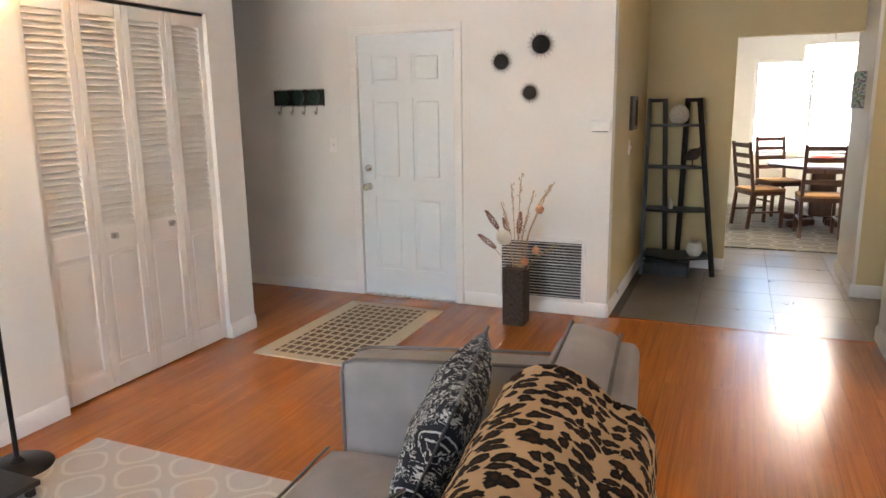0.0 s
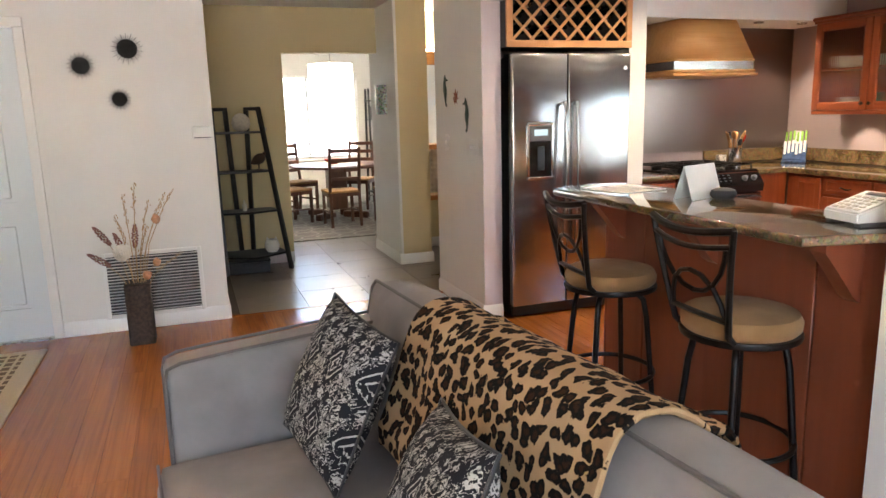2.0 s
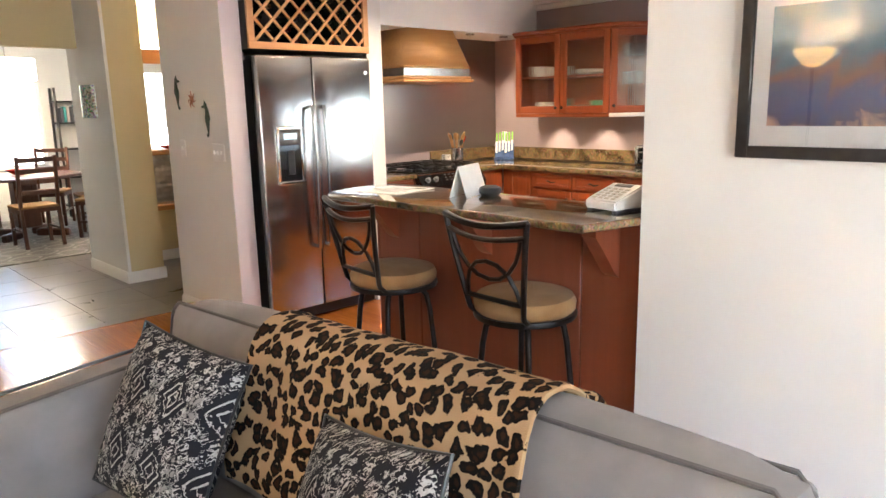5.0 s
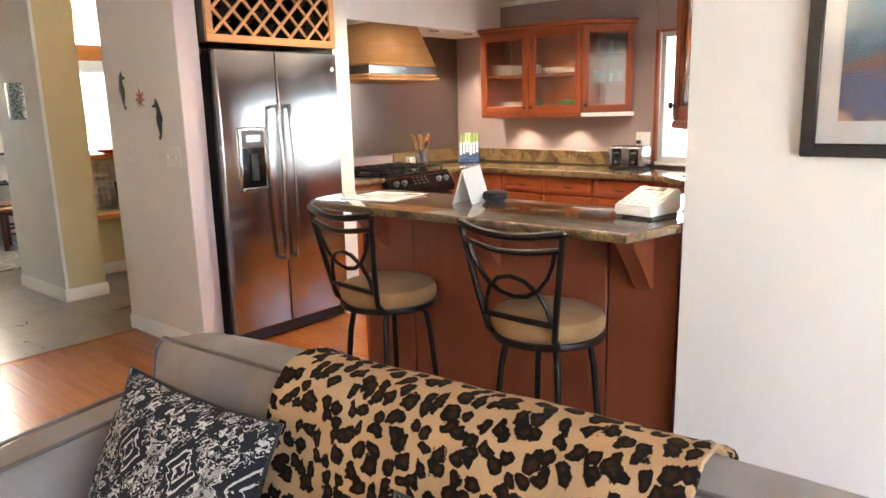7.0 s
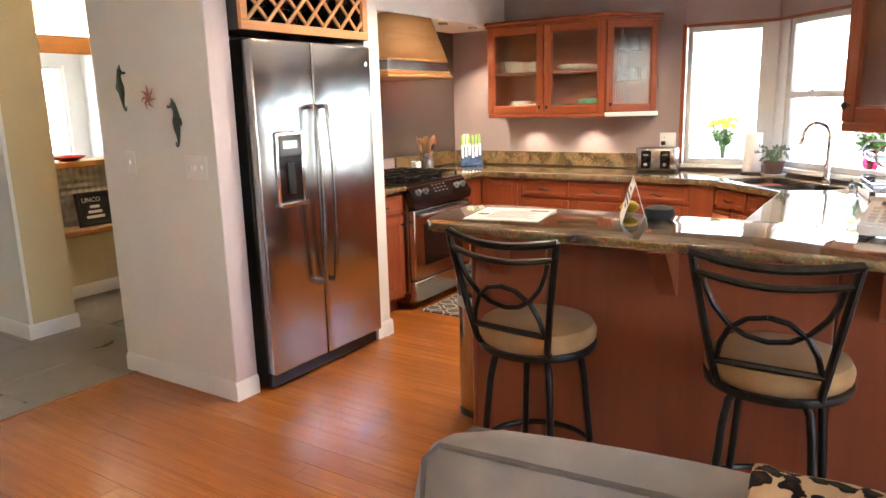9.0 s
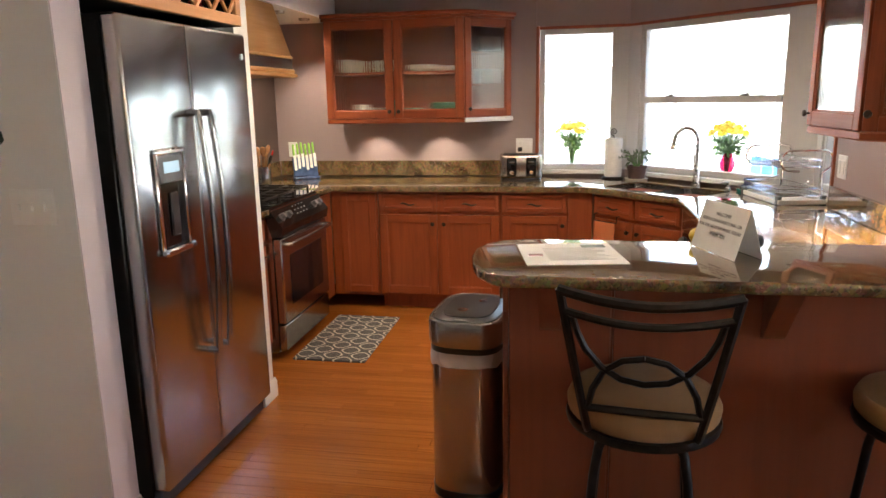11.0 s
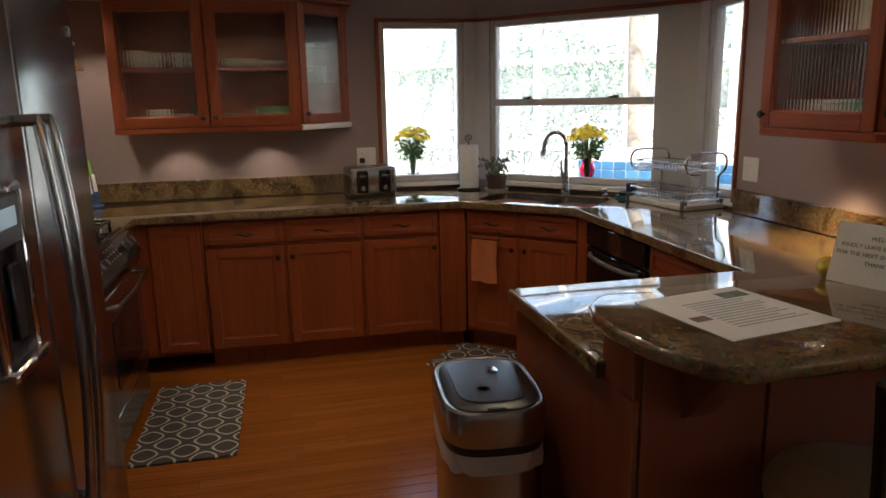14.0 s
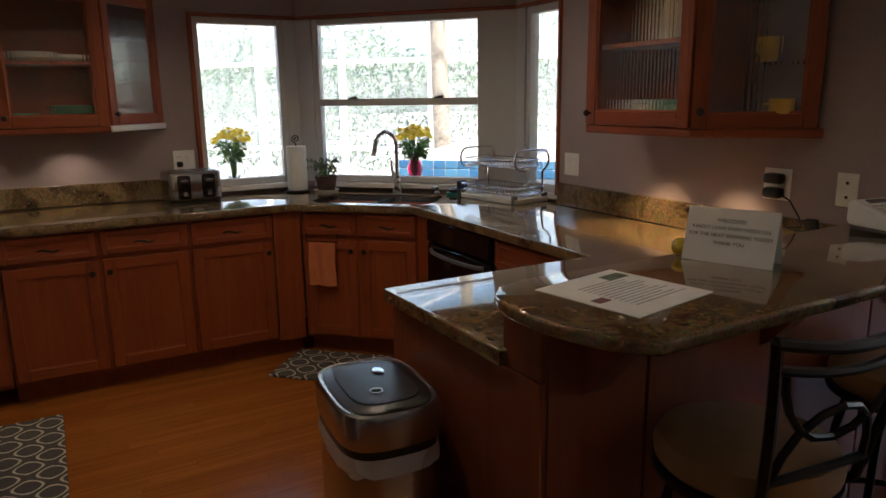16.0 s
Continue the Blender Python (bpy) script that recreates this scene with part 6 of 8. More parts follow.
# ---- things in the kitchen ----
CT = 0.91
ts = thing("toaster", "stainless four-slice toaster with two black control panels", "toaster", pose(4.86, 2.455, CT, 0, 0, -83))
part("shell", join(prism(rounded(-0.15, 0.15, -0.10, 0.10, 0.03, 4), 0.012, 0.185, 0.018, 3)), M_STEEL, ts)
part("foot_plate", prism(rounded(-0.145, 0.145, -0.095, 0.095, 0.03, 4), 0, 0.014), M_BLACK, ts)
for x in (-0.07, 0.07):
    c = part("control_panel", block((x - 0.035, -0.108, 0.03), (x + 0.035, -0.098, 0.165), 0.01, 2), M_GLOSSBLACK, ts)
    part("lever", block((x - 0.022, -0.125, 0.125), (x + 0.022, -0.106, 0.14), 0.003), M_STEEL, c)
    part("dial", moved(lathe([(0.016, 0), (0.014, 0.012), (0, 0.013)], 16), pose(x, -0.108, 0.06, 90)), M_STEEL, c)
    for y in (-0.045, 0.045):
        part("slot", block((x - 0.055, y - 0.016, 0.184), (x + 0.055, y + 0.016, 0.1865)), M_BLACK, ts)
o = wall_plate(pose(KX, 2.445, 1.135, 0, 0, -90), "white socket and switch plate behind the toaster", "wall_socket", 0.125, 0.12)
socket(o, 0.022, -0.03), socket(o, -0.022, -0.03), rocker(o, 0.03)
part("plug", block((-0.047, -0.04, -0.038), (-0.013, -0.009, -0.006), 0.005), M_BLACK, o)
o = wall_plate(pose(KX, 4.31, 1.12, 0, 0, -90), "white wall socket behind the knife block", "wall_socket")
socket(o, 0.022), socket(o, -0.022)
o = wall_plate(pose(3.47, KY, 1.135, 0, 0, 180), "white rocker switch beside the window", "light_switch", 0.115, 0.117)
rocker(o, -0.024), rocker(o, 0.024)
o = wall_plate(pose(2.265, KY, 1.15, 0, 0, 180), "white wall socket with two black plugs", "wall_socket", 0.115, 0.12)
for z in (0.024, -0.03):
    part("plug", block((-0.03, -0.055, z - 0.02), (0.04, -0.007, z + 0.02), 0.012, 2), M_BLACK, o)
part("cable", tube([(0.04, -0.045, -0.03), (0.09, -0.05, -0.05), (0.13, -0.045, -0.11), (0.15, -0.06, -0.14), (0.10, -0.09, -0.145), (0.16, -0.12, -0.14), (0.22, -0.10, -0.146), (0.3, -0.1, -0.146)], 0.0035, 6), M_BLACK, o)
o = wall_plate(pose(1.995, KY, 1.155, 0, 0, 180), "cream telephone wall plate over the bar", "wall_plate", 0.078, 0.12, M_CREAM)
for z in (0.025, -0.025):
    part("screw", moved(lathe([(0.006, 0), (0.005, 0.003), (0, 0.003)], 10), pose(0, -0.006, z, 90)), M_BLACK, o)
hs = thing("handset", "black cordless handset leaning on the wall", "telephone", pose(2.05, KY + 0.06, TOP - 0.148, 18, 0, 180))
part("housing", block((-0.024, -0.012, 0), (0.024, 0.012, 0.15), 0.008, 2), M_BLACK, hs)

# knife block
kb = thing("knife_block", "white knife stand holding green-handled knives", "knife block", pose(4.86, 4.12, CT, 0, 0, -55))
part("stand", join(block((-0.10, -0.04, 0), (0.10, 0.05, 0.02), 0.004), moved(block((-0.095, -0.02, 0.0), (0.095, 0.02, 0.15), 0.006), pose(0, 0.01, 0.016, -12))), plain("pale_blue_white_acrylic", (0.06, 0.10, 0.20), 0.12, 0.3, 25), kb)
M_LIME = plain("lime_green_handle", (0.22, 0.45, 0.05), 0.35, 0.15)
for i in range(6):
    x = -0.078 + i * 0.031
    z = 0.165 + 0.006 * (i % 3)
    kn = part("knife", moved(block((x - 0.008, -0.008, z), (x + 0.008, 0.01, z + 0.09), 0.005, 2), pose(0, 0.01, 0.016, -12)), M_LIME, kb, "lime green knife handle")
    part("blade", moved(block((x - 0.010, -0.026, 0.05 + 0.012 * (i % 3)), (x + 0.010, -0.0205, z), 0.001), pose(0, 0.01, 0.016, -12)), M_WHITE, kn)
ck = thing("utensil_crock", "steel crock full of wooden kitchen utensils", "crock", pose(4.29, 4.22, CT))
part("crock", lathe([(0.0, 0.0), (0.055, 0.0), (0.057, 0.004), (0.057, 0.15), (0.053, 0.15), (0.052, 0.01), (0.0, 0.01)], 28), M_STEEL, ck)
M_SPOON = wood("spoon_wood", (0.22, 0.09, 0.03), (0.45, 0.24, 0.1), 0.6)
random.seed(5)
for i in range(9):
    a = i * 0.75
    l = random.uniform(0.20, 0.27)
    tip = Vector((0.075 * math.cos(a), 0.075 * math.sin(a), l))
    mat_ = (M_SPOON, M_SPOON, M_BLACK, M_RED)[i % 4] if i != 3 else M_SPOON
    q = part("utensil", tube([(0.02 * math.cos(a), 0.02 * math.sin(a), 0.012), tip * 0.9], 0.005, 6), M_SPOON, ck)
    part("utensil_head", moved(lathe([(0.0, -0.04), (0.014, -0.03), (0.021, 0.0), (0.015, 0.025), (0.0, 0.032)], 12), Matrix.Translation(tip) @ tip.to_track_quat("Z", "Y").to_matrix().to_4x4() @ Matrix.Diagonal((1, 0.35, 1, 1))), mat_, q)
jr = thing("spice_jar", "black and white patterned ceramic jar", "jar", pose(4.16, 4.24, CT))
k = Mat("checked_ceramic", (0.5, 0.5, 0.5), 0.3)
v = k.node("ShaderNodeTexVoronoi", {"Vector": k.coord(), "Scale": 75.0})
k.set("Base Color", k.ramp(v, (0.40, (0.02, 0.02, 0.02)), (0.46, (0.6, 0.58, 0.54))))
part("jar_body", lathe([(0.0, 0), (0.04, 0), (0.043, 0.01), (0.043, 0.085), (0.039, 0.092), (0.036, 0.092), (0.036, 0.02), (0, 0.02)], 24), k.m, jr)

# crockery behind the glass
def cup(m, material=M_CREAM, group="crockery in the cabinets"):
    o = thing("cup", "pale ceramic cup on a cabinet shelf", "cup", m, group)
    part("cup_body", lathe([(0.0, 0.0), (0.028, 0.0), (0.036, 0.02), (0.041, 0.085), (0.038, 0.085), (0.033, 0.02), (0.0, 0.008)], 18), material, o)
    part("handle", tube([(0.037, 0, 0.07), (0.06, 0, 0.065), (0.064, 0, 0.042), (0.05, 0, 0.025), (0.034, 0, 0.022)], 0.005, 6), material, o)
    return o


def stack_of(name, label, m, r, n, dz, material, h=0.02):
    o = thing(name, label, "crockery", m, "crockery in the cabinets")
    for i in range(n):
        part("plate", lathe([(0.0, 0.0), (r * 0.55, 0.0), (r, h), (r, h + 0.003), (r * 0.55, 0.005), (0.0, 0.005)], 24, (0, 0, i * dz)), material, o)


c0 = None
for y, z, mt in ((3.72, 1.70, M_CREAM), (3.65, 1.70, M_CREAM), (3.53, 1.70, M_CREAM), (3.44, 1.70, M_CREAM)):
    if c0 is None:
        c0 = cup(pose(4.90, y, z + 0.001, 0, 0, 80))
    else:
        copy_thing(c0, pose(4.90 + 0.03 * math.sin(y * 50), y, z + 0.001, 0, 0, 60 + 300 * (y % 0.3)))
stack_of("bowl_stack", "stacked white bowls on a cabinet shelf", pose(4.92, 3.76, 1.70), 0.065, 3, 0.022, M_CREAM, 0.05)
stack_of("plate_stack", "white plates stacked on a cabinet shelf", pose(4.92, 3.18, 1.70), 0.12, 5, 0.006, M_CREAM)
stack_of("plate_stack", "white plates stacked on a cabinet shelf", pose(4.92, 3.02, 1.70), 0.10, 3, 0.006, M_CREAM)
stack_of("bowl_stack", "stacked white bowls on the cabinet floor", pose(4.90, 3.66, UB + 0.019), 0.07, 3, 0.02, M_CREAM, 0.04)
stack_of("bowl_stack", "white dishes on the cabinet floor", pose(4.92, 3.54, UB + 0.019), 0.07, 3, 0.012, M_CREAM, 0.03)
stack_of("bowl_stack", "teal bowls on the cabinet floor", pose(4.90, 3.42, UB + 0.019), 0.05, 3, 0.03, M_TEAL, 0.05)
stack_of("plate_stack", "teal plates stacked on the cabinet floor", pose(4.91, 3.26, UB + 0.019), 0.085, 5, 0.007, M_TEAL)
stack_of("plate_stack", "green plates stacked on the cabinet floor", pose(4.91, 3.02, UB + 0.019), 0.11, 10, 0.0075, M_GREENPL)


def tumbler(m):
    o = thing("drinking_glass", "clear drinking glass on a glass shelf", "glass", m, "glasses in the end cabinet")
    q = part("glass_body", lathe([(0.0, 0.0), (0.028, 0.0), (0.033, 0.11), (0.0315, 0.11), (0.027, 0.006), (0.0, 0.006)], 16), M_FROST, o)
    q.visible_shadow = False
    return o


M_FROST = glass("pale_glassware", (0.9, 0.95, 0.97), 0.15)
g0 = None
for z in (1.601, 1.831):
    for x, y in ((4.90, 2.78), (4.97, 2.77), (4.98, 2.70), (5.05, 2.72), (5.04, 2.64)):
        if g0 is None:
            g0 = tumbler(pose(x, y, z))
        else:
            copy_thing(g0, pose(x, y, z))
for x, z, mt in ((2.92, UB + 0.019, M_CREAM), (2.87, UB + 0.019, M_CREAM), (2.82, UB + 0.019, M_CREAM), (2.70, UB + 0.019, M_GREENPL), (2.63, UB + 0.019, M_GREENPL), (2.55, UB + 0.019, M_GREENPL)):
    copy_thing(c0, pose(x, 0.93, z, 0, 0, 90)) if mt is M_CREAM else cup(pose(x, 0.93, z, 0, 0, 90), mt)
for i in range(9):
    w = 0.016 + 0.008 * (i % 3)
    x = 2.80 - i * 0.028
    solid("cookbook", block((x, 0.82, 1.7005), (x + w, 0.95, 1.84 + 0.03 * (i % 4)), 0.002), (M_CREAM, M_PAPER, M_YELLOWPL, M_CREAM)[i % 4], "upright book on a cabinet shelf", "book", "books in the cabinet")
cup(pose(2.28, 0.86, 1.602, 0, 0, 90), M_YELLOWPL), cup(pose(2.22, 0.84, UB + 0.019, 0, 0, 40), M_YELLOWPL), cup(pose(2.34, 0.85, 1.832, 0, 0, 40), M_GREENPL)

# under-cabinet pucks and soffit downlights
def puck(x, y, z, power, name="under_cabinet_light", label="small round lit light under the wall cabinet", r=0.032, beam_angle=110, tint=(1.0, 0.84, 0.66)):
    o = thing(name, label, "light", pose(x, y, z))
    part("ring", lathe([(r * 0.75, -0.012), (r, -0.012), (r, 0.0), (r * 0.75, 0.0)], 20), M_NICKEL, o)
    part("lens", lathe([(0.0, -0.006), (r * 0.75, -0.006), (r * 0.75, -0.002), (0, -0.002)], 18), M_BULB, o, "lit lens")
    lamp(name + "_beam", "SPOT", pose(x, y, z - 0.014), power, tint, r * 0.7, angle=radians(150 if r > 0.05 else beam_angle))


for y in (3.58, 3.06):
    puck(KX - 0.17, y, UB, 1.6)
for x in (2.80, 2.42):
    puck(x, KY + 0.20, UB, 8.0, beam_angle=84, tint=(1.0, 0.70, 0.40))
for x in (4.28, 4.74):
    puck(x, 4.02, 2.089, 5.0, "soffit_downlight", "small recessed lit downlight in the soffit", 0.04)

# unseen ceiling lights, assumed and added to brighten the kitchen
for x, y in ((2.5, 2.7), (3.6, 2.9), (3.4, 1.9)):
    puck(x, y, CEIL - 0.0005, 7.5, "ceiling_downlight", "assumed recessed downlight, unseen in the kitchen ceiling", 0.07, tint=(1.0, 0.80, 0.58))

# window ledge outside, flowers, window things
ledge = [(5.23, 2.42), (5.23, 1.645), (4.115, 0.595), (3.5, 0.595), (3.5, 0.25), (4.25, 0.25), (5.58, 1.50), (5.58, 2.42)]
setting("window_ledge", prism(ledge[::-1], 0.90, 0.945, 0.006), plain("pale_concrete_ledge", (0.55, 0.53, 0.5), 0.7, 0.1, 20), "pale concrete ledge outside the window", "ledge")


def bouquet(m, vase_mat, label, seed, h=0.16):
    random.seed(seed)
    o = thing("flower_vase", label, "flowers", m, "vases of yellow flowers")
    part("vase", lathe([(0.0, 0.0), (0.035, 0.0), (0.03, 0.015), (0.048, 0.06), (0.052, 0.09), (0.036, 0.13), (0.03, h - 0.01), (0.042, h), (0.039, h), (0.027, h - 0.012), (0.033, 0.13), (0.048, 0.09), (0.043, 0.06), (0.026, 0.02), (0.0, 0.014)], 24), vase_mat, o)
    tops = []
    for i in range(28):
        a, r = i * 2.4, 0.125 * math.sqrt((i + 0.5) / 28)
        tops.append(Vector((r * math.cos(a), r * math.sin(a), h + 0.12 + 0.06 * (1 - (r / 0.135) ** 2) + random.uniform(-0.02, 0.02))))
    for t in tops:
        st = part("stem", tube([(t.x * 0.1, t.y * 0.1, 0.03), (t.x * 0.25, t.y * 0.25, h), t], 0.0025, 5), M_LEAF, o)
        bm = bmesh.new()
        d = Vector((t.x, t.y, 0.12)).normalized().to_track_quat("Z", "Y").to_matrix().to_4x4()
        for k_ in range(14):
            a = 2 * math.pi * k_ / 14
            for r0, zz, tilt in ((0.027, 0.0, 0.15), (0.018, 0.006, 0.55)):
                vv = [Vector((0.004, -0.003, 0)), Vector((r0, -0.008, 0)), Vector((r0 + 0.006, 0, 0.002)), Vector((r0, 0.008, 0)), Vector((0.004, 0.003, 0))]
                mm = Matrix.Translation(t) @ d @ Matrix.Rotation(a + zz * 40, 4, "Z") @ Matrix.Rotation(-tilt, 4, "Y") @ Matrix.Translation((0, 0, zz))
                bm.faces.new([bm.verts.new(mm @ q) for q in vv])
        bmesh.ops.create_icosphere(bm, subdivisions=1, radius=0.008, matrix=Matrix.Translation(t + Vector((0, 0, 0.004))))
        part("bloom", bm, M_PETAL, st, "yellow daisy bloom")
    bm = bmesh.new()
    for i in range(240):
        a, z = random.uniform(0, 6.28), random.uniform(h - 0.01, h + 0.10)
        r = random.uniform(0.02, 0.10) * (0.5 + (z - h) * 6)
        mm = Matrix.Translation((r * math.cos(a), r * math.sin(a), z)) @ Euler((random.uniform(-1, 1), random.uniform(-1, 1), a)).to_matrix().to_4x4()
        bm.faces.new([bm.verts.new(mm @ Vector(q)) for q in ((0, 0, 0), (0.016, 0.011, 0.003), (0.044, 0, 0), (0.016, -0.011, 0.003))])
    tagged(part("foliage", bm, M_LEAF, o, "green leaves"), kind="stuff")
    return o


bouquet(pose(5.375, 2.085, 0.9455), M_GLASS, "clear glass vase of yellow daisies outside the window", 1)
bouquet(pose(4.735, 1.045, 0.9455), M_PINK, "pink glass vase of yellow daisies outside the window", 2)
bouquet(pose(3.72, 0.42, 0.9455), M_GLASS, "clear glass vase of yellow daisies on the ledge", 3)
ln = thing("lantern", "small white lantern on the ledge outside the window", "lantern", pose(5.36, 2.335, 0.9455))
part("cage", join(*[block((x - 0.003, y - 0.003, 0.0), (x + 0.003, y + 0.003, 0.09)) for x in (-0.03, 0.03) for y in (-0.03, 0.03)], block((-0.034, -0.034, 0), (0.034, 0.034, 0.01))), M_WHITE, ln)
part("roof", lathe([(0.045, 0.09), (0.03, 0.105), (0.012, 0.125), (0.0, 0.128)], 12), M_WHITE, ln)
part("ring", tube([(0.018 * math.cos(a), 0, 0.143 + 0.018 * math.sin(a)) for a in [2 * math.pi * i / 14 for i in range(14)]], 0.003, 6, True), M_WHITE, ln)

pt = thing("paper_towel_holder", "black wire stand with a white paper towel roll", "paper towels", pose(4.93, 1.79, CT))
part("base", lathe([(0.08, 0.0), (0.08, 0.008), (0.07, 0.012), (0, 0.012)], 28), M_IRON, pt)
part("roll", lathe([(0.02, 0.014), (0.06, 0.014), (0.062, 0.02), (0.062, 0.285), (0.06, 0.29), (0.02, 0.29)], 32), plain("white_paper_roll", (0.8, 0.79, 0.77), 0.9, 0.04, 60), pt, "white quilted paper roll")
sp = [(0, 0, 0.012), (0, 0, 0.30)] + [(0, 0.028 * (1 - i / 22) * math.sin(i * 0.55), 0.335 - 0.028 * (1 - i / 22) * math.cos(i * 0.55)) for i in range(20)]
part("spiral_rod", moved(tube(sp, 0.004, 6), pose(0, 0, 0, 0, 0, -30)), M_IRON, pt)
po = thing("potted_plant", "small succulent plant trailing from a plum clay pot", "plant", pose(4.845, 1.63, CT))
part("pot", lathe([(0.0, 0.0), (0.05, 0.0), (0.056, 0.01), (0.066, 0.08), (0.071, 0.082), (0.071, 0.10), (0.064, 0.10), (0.06, 0.085), (0.0, 0.08)], 26), plain("plum_clay", (0.10, 0.06, 0.055), 0.55, 0.2), po)
part("saucer", lathe([(0.0, 0.0), (0.075, 0.0), (0.085, 0.012), (0.082, 0.013), (0.0, 0.006)], 26), M_CREAM, po)
random.seed(8)
for i in range(13):
    a = i * 2.4
    r = random.uniform(0.07, 0.125)
    zt = random.uniform(0.06, 0.17)
    pts = [(0.01 * math.cos(a), 0.01 * math.sin(a), 0.08), (0.5 * r * math.cos(a), 0.5 * r * math.sin(a), 0.13 + 0.3 * zt), (r * math.cos(a), r * math.sin(a), zt + 0.03)]
    sm = part("sprig", tube(pts, [0.004, 0.003, 0.002], 5), M_LEAF, po)
    bm = bmesh.new()
    for k_ in range(9):
        t = 0.3 + 0.7 * k_ / 8
        p = Vector(pts[0]).lerp(Vector(pts[1]), t * 2) if t < 0.5 else Vector(pts[1]).lerp(Vector(pts[2]), t * 2 - 1)
        bmesh.ops.create_icosphere(bm, subdivisions=1, radius=0.012, matrix=Matrix.Translation(p + Vector((random.gauss(0, 0.006), random.gauss(0, 0.006), 0.006))) @ Euler((random.random() * 3, random.random() * 3, random.random() * 3)).to_matrix().to_4x4() @ Matrix.Diagonal((1.3, 0.6, 0.35, 1)))
    part("leaves", bm, plain("grey_green_succulent", (0.13, 0.16, 0.10), 0.5, 0.4, 60) if i == 0 else bpy.data.materials["grey_green_succulent"], sm)

# dish rack: two tiers of chrome wire over a white tray
dr = thing("dish_rack", "two-tier chrome wire dish rack over a white tray", "dish rack", pose(3.90, 0.915, CT, 0, 0, 10))
part("tray", join(prism(rounded(-0.24, 0.24, -0.13, 0.13, 0.02, 4), 0.004, 0.012), *[block((a, b, 0.004), (c, d, 0.03), 0.003) for a, b, c, d in ((-0.24, -0.13, -0.23, 0.13), (0.23, -0.13, 0.24, 0.13), (-0.23, -0.13, 0.23, -0.122), (-0.23, 0.122, 0.23, 0.13))]), M_WHITE, dr)
for x, y in ((-0.22, -0.12), (0.22, -0.12), (-0.22, 0.12), (0.22, 0.12)):
    part("foot", block((x - 0.014, y - 0.014, 0), (x + 0.014, y + 0.014, 0.05), 0.004), M_GREYPLASTIC, dr)
for z, w, d in ((0.05, 0.23, 0.12), (0.20, 0.21, 0.11)):
    part("wire_rim", tube([(x, y, z) for x, y in rounded(-w, w, -d, d, 0.03, 4)], 0.004, 6, True), M_CHROME, dr)
    part("wire_rim", tube([(x, y, z + 0.035) for x, y in rounded(-w, w, -d, d, 0.03, 4)], 0.004, 6, True), M_CHROME, dr)
    sp = None
    for i in range(17):
        x = -w + 2 * w * (i + 0.5) / 17
        q = new("wire", sp.data) if sp else part("wire", tube([(0, -d, 0.035), (0, -d, 0.0), (0, d, 0.0), (0, d, 0.035)], 0.0022, 5), M_CHROME, dr)
        sp = sp or q
        q.parent = dr
        q.matrix_basis = pose(x, 0, z)
for x in (-0.22, 0.22):
    loop = [(x, -0.10, 0.05), (x, -0.10, 0.17)] + [(x, -0.10 + 0.0 - 0.05 * math.sin(a), 0.235 - 0.055 * math.cos(a)) for a in [math.pi * i / 8 for i in range(1, 8)]] + [(x, -0.08, 0.29), (x, 0.06, 0.29)] + [(x, 0.07 + 0.05 * math.sin(a), 0.235 + 0.055 * math.cos(a)) for a in [math.pi * i / 8 for i in range(1, 8)]] + [(x, 0.05, 0.18), (x, 0.02, 0.18)]
    part("end_loop", tube(loop, 0.0065, 8), M_CHROME, dr, "bent chrome end loop")
    part("side_scroll", tube([(x * 0.98, 0.10, 0.05), (x * 0.9, 0.05, 0.075), (x * 0.8, -0.03, 0.105), (x * 0.75, -0.06, 0.12)], 0.003, 6), M_CHROME, dr)
cd_ = thing("utensil_cup", "dark blue plastic cutlery cup in the dish rack", "cup", pose(4.15, 1.03, CT + 0.0))
part("cup_body", lathe([(0, 0), (0.03, 0), (0.034, 0.09), (0.031, 0.09), (0.028, 0.006), (0, 0.006)], 16), plain("dark_blue_plastic", (0.02, 0.035, 0.09), 0.35), cd_)
sg_ = thing("scrubber_dish", "teal soap dish with a black scrubber", "dish", pose(4.235, 1.03, CT))
part("dish", lathe([(0, 0), (0.05, 0), (0.055, 0.015), (0.05, 0.016), (0, 0.008)], 22), M_TEAL, sg_)
part("scrubber", lathe([(0, 0.01), (0.034, 0.01), (0.04, 0.03), (0.02, 0.042), (0, 0.043)], 18), M_BLACK, sg_)

# towel on the sink door
tw = thing("dish_towel", "orange waffle towel over a black door bar", "towel", sink_m)
tx0, tx1 = 0.065, 0.225
bm = bmesh.new()
grid = []
for i in range(13):
    u = i / 12
    row = []
    for z in [0.69 - 0.021 * j for j in range(13)]:
        row.append(bm.verts.new((tx0 + (tx1 - tx0) * u + 0.006 * noise.noise(Vector((u * 3, z * 8, 0))), -0.036 - 0.006 * math.sin(u * 9 + z * 4), z + 0.01 * noise.noise(Vector((u * 2, 4, 0))) * (0.69 - z) * 4)))
    grid.append(row)
for A, B in zip(grid, grid[1:]):
    for j in range(12):
        bm.faces.new((A[j], A[j + 1], B[j + 1], B[j]))
bmesh.ops.recalc_face_normals(bm, faces=bm.faces[:])
bmesh.ops.solidify(bm, geom=bm.faces[:], thickness=0.008)
part("cloth", bm, M_TOWEL, tw)
part("bar", tube([(0.05, -0.004, 0.735), (0.05, -0.03, 0.735), (0.05, -0.032, 0.692), (0.24, -0.032, 0.692), (0.24, -0.03, 0.735), (0.24, -0.004, 0.735)], 0.004, 6), M_IRON, tw)

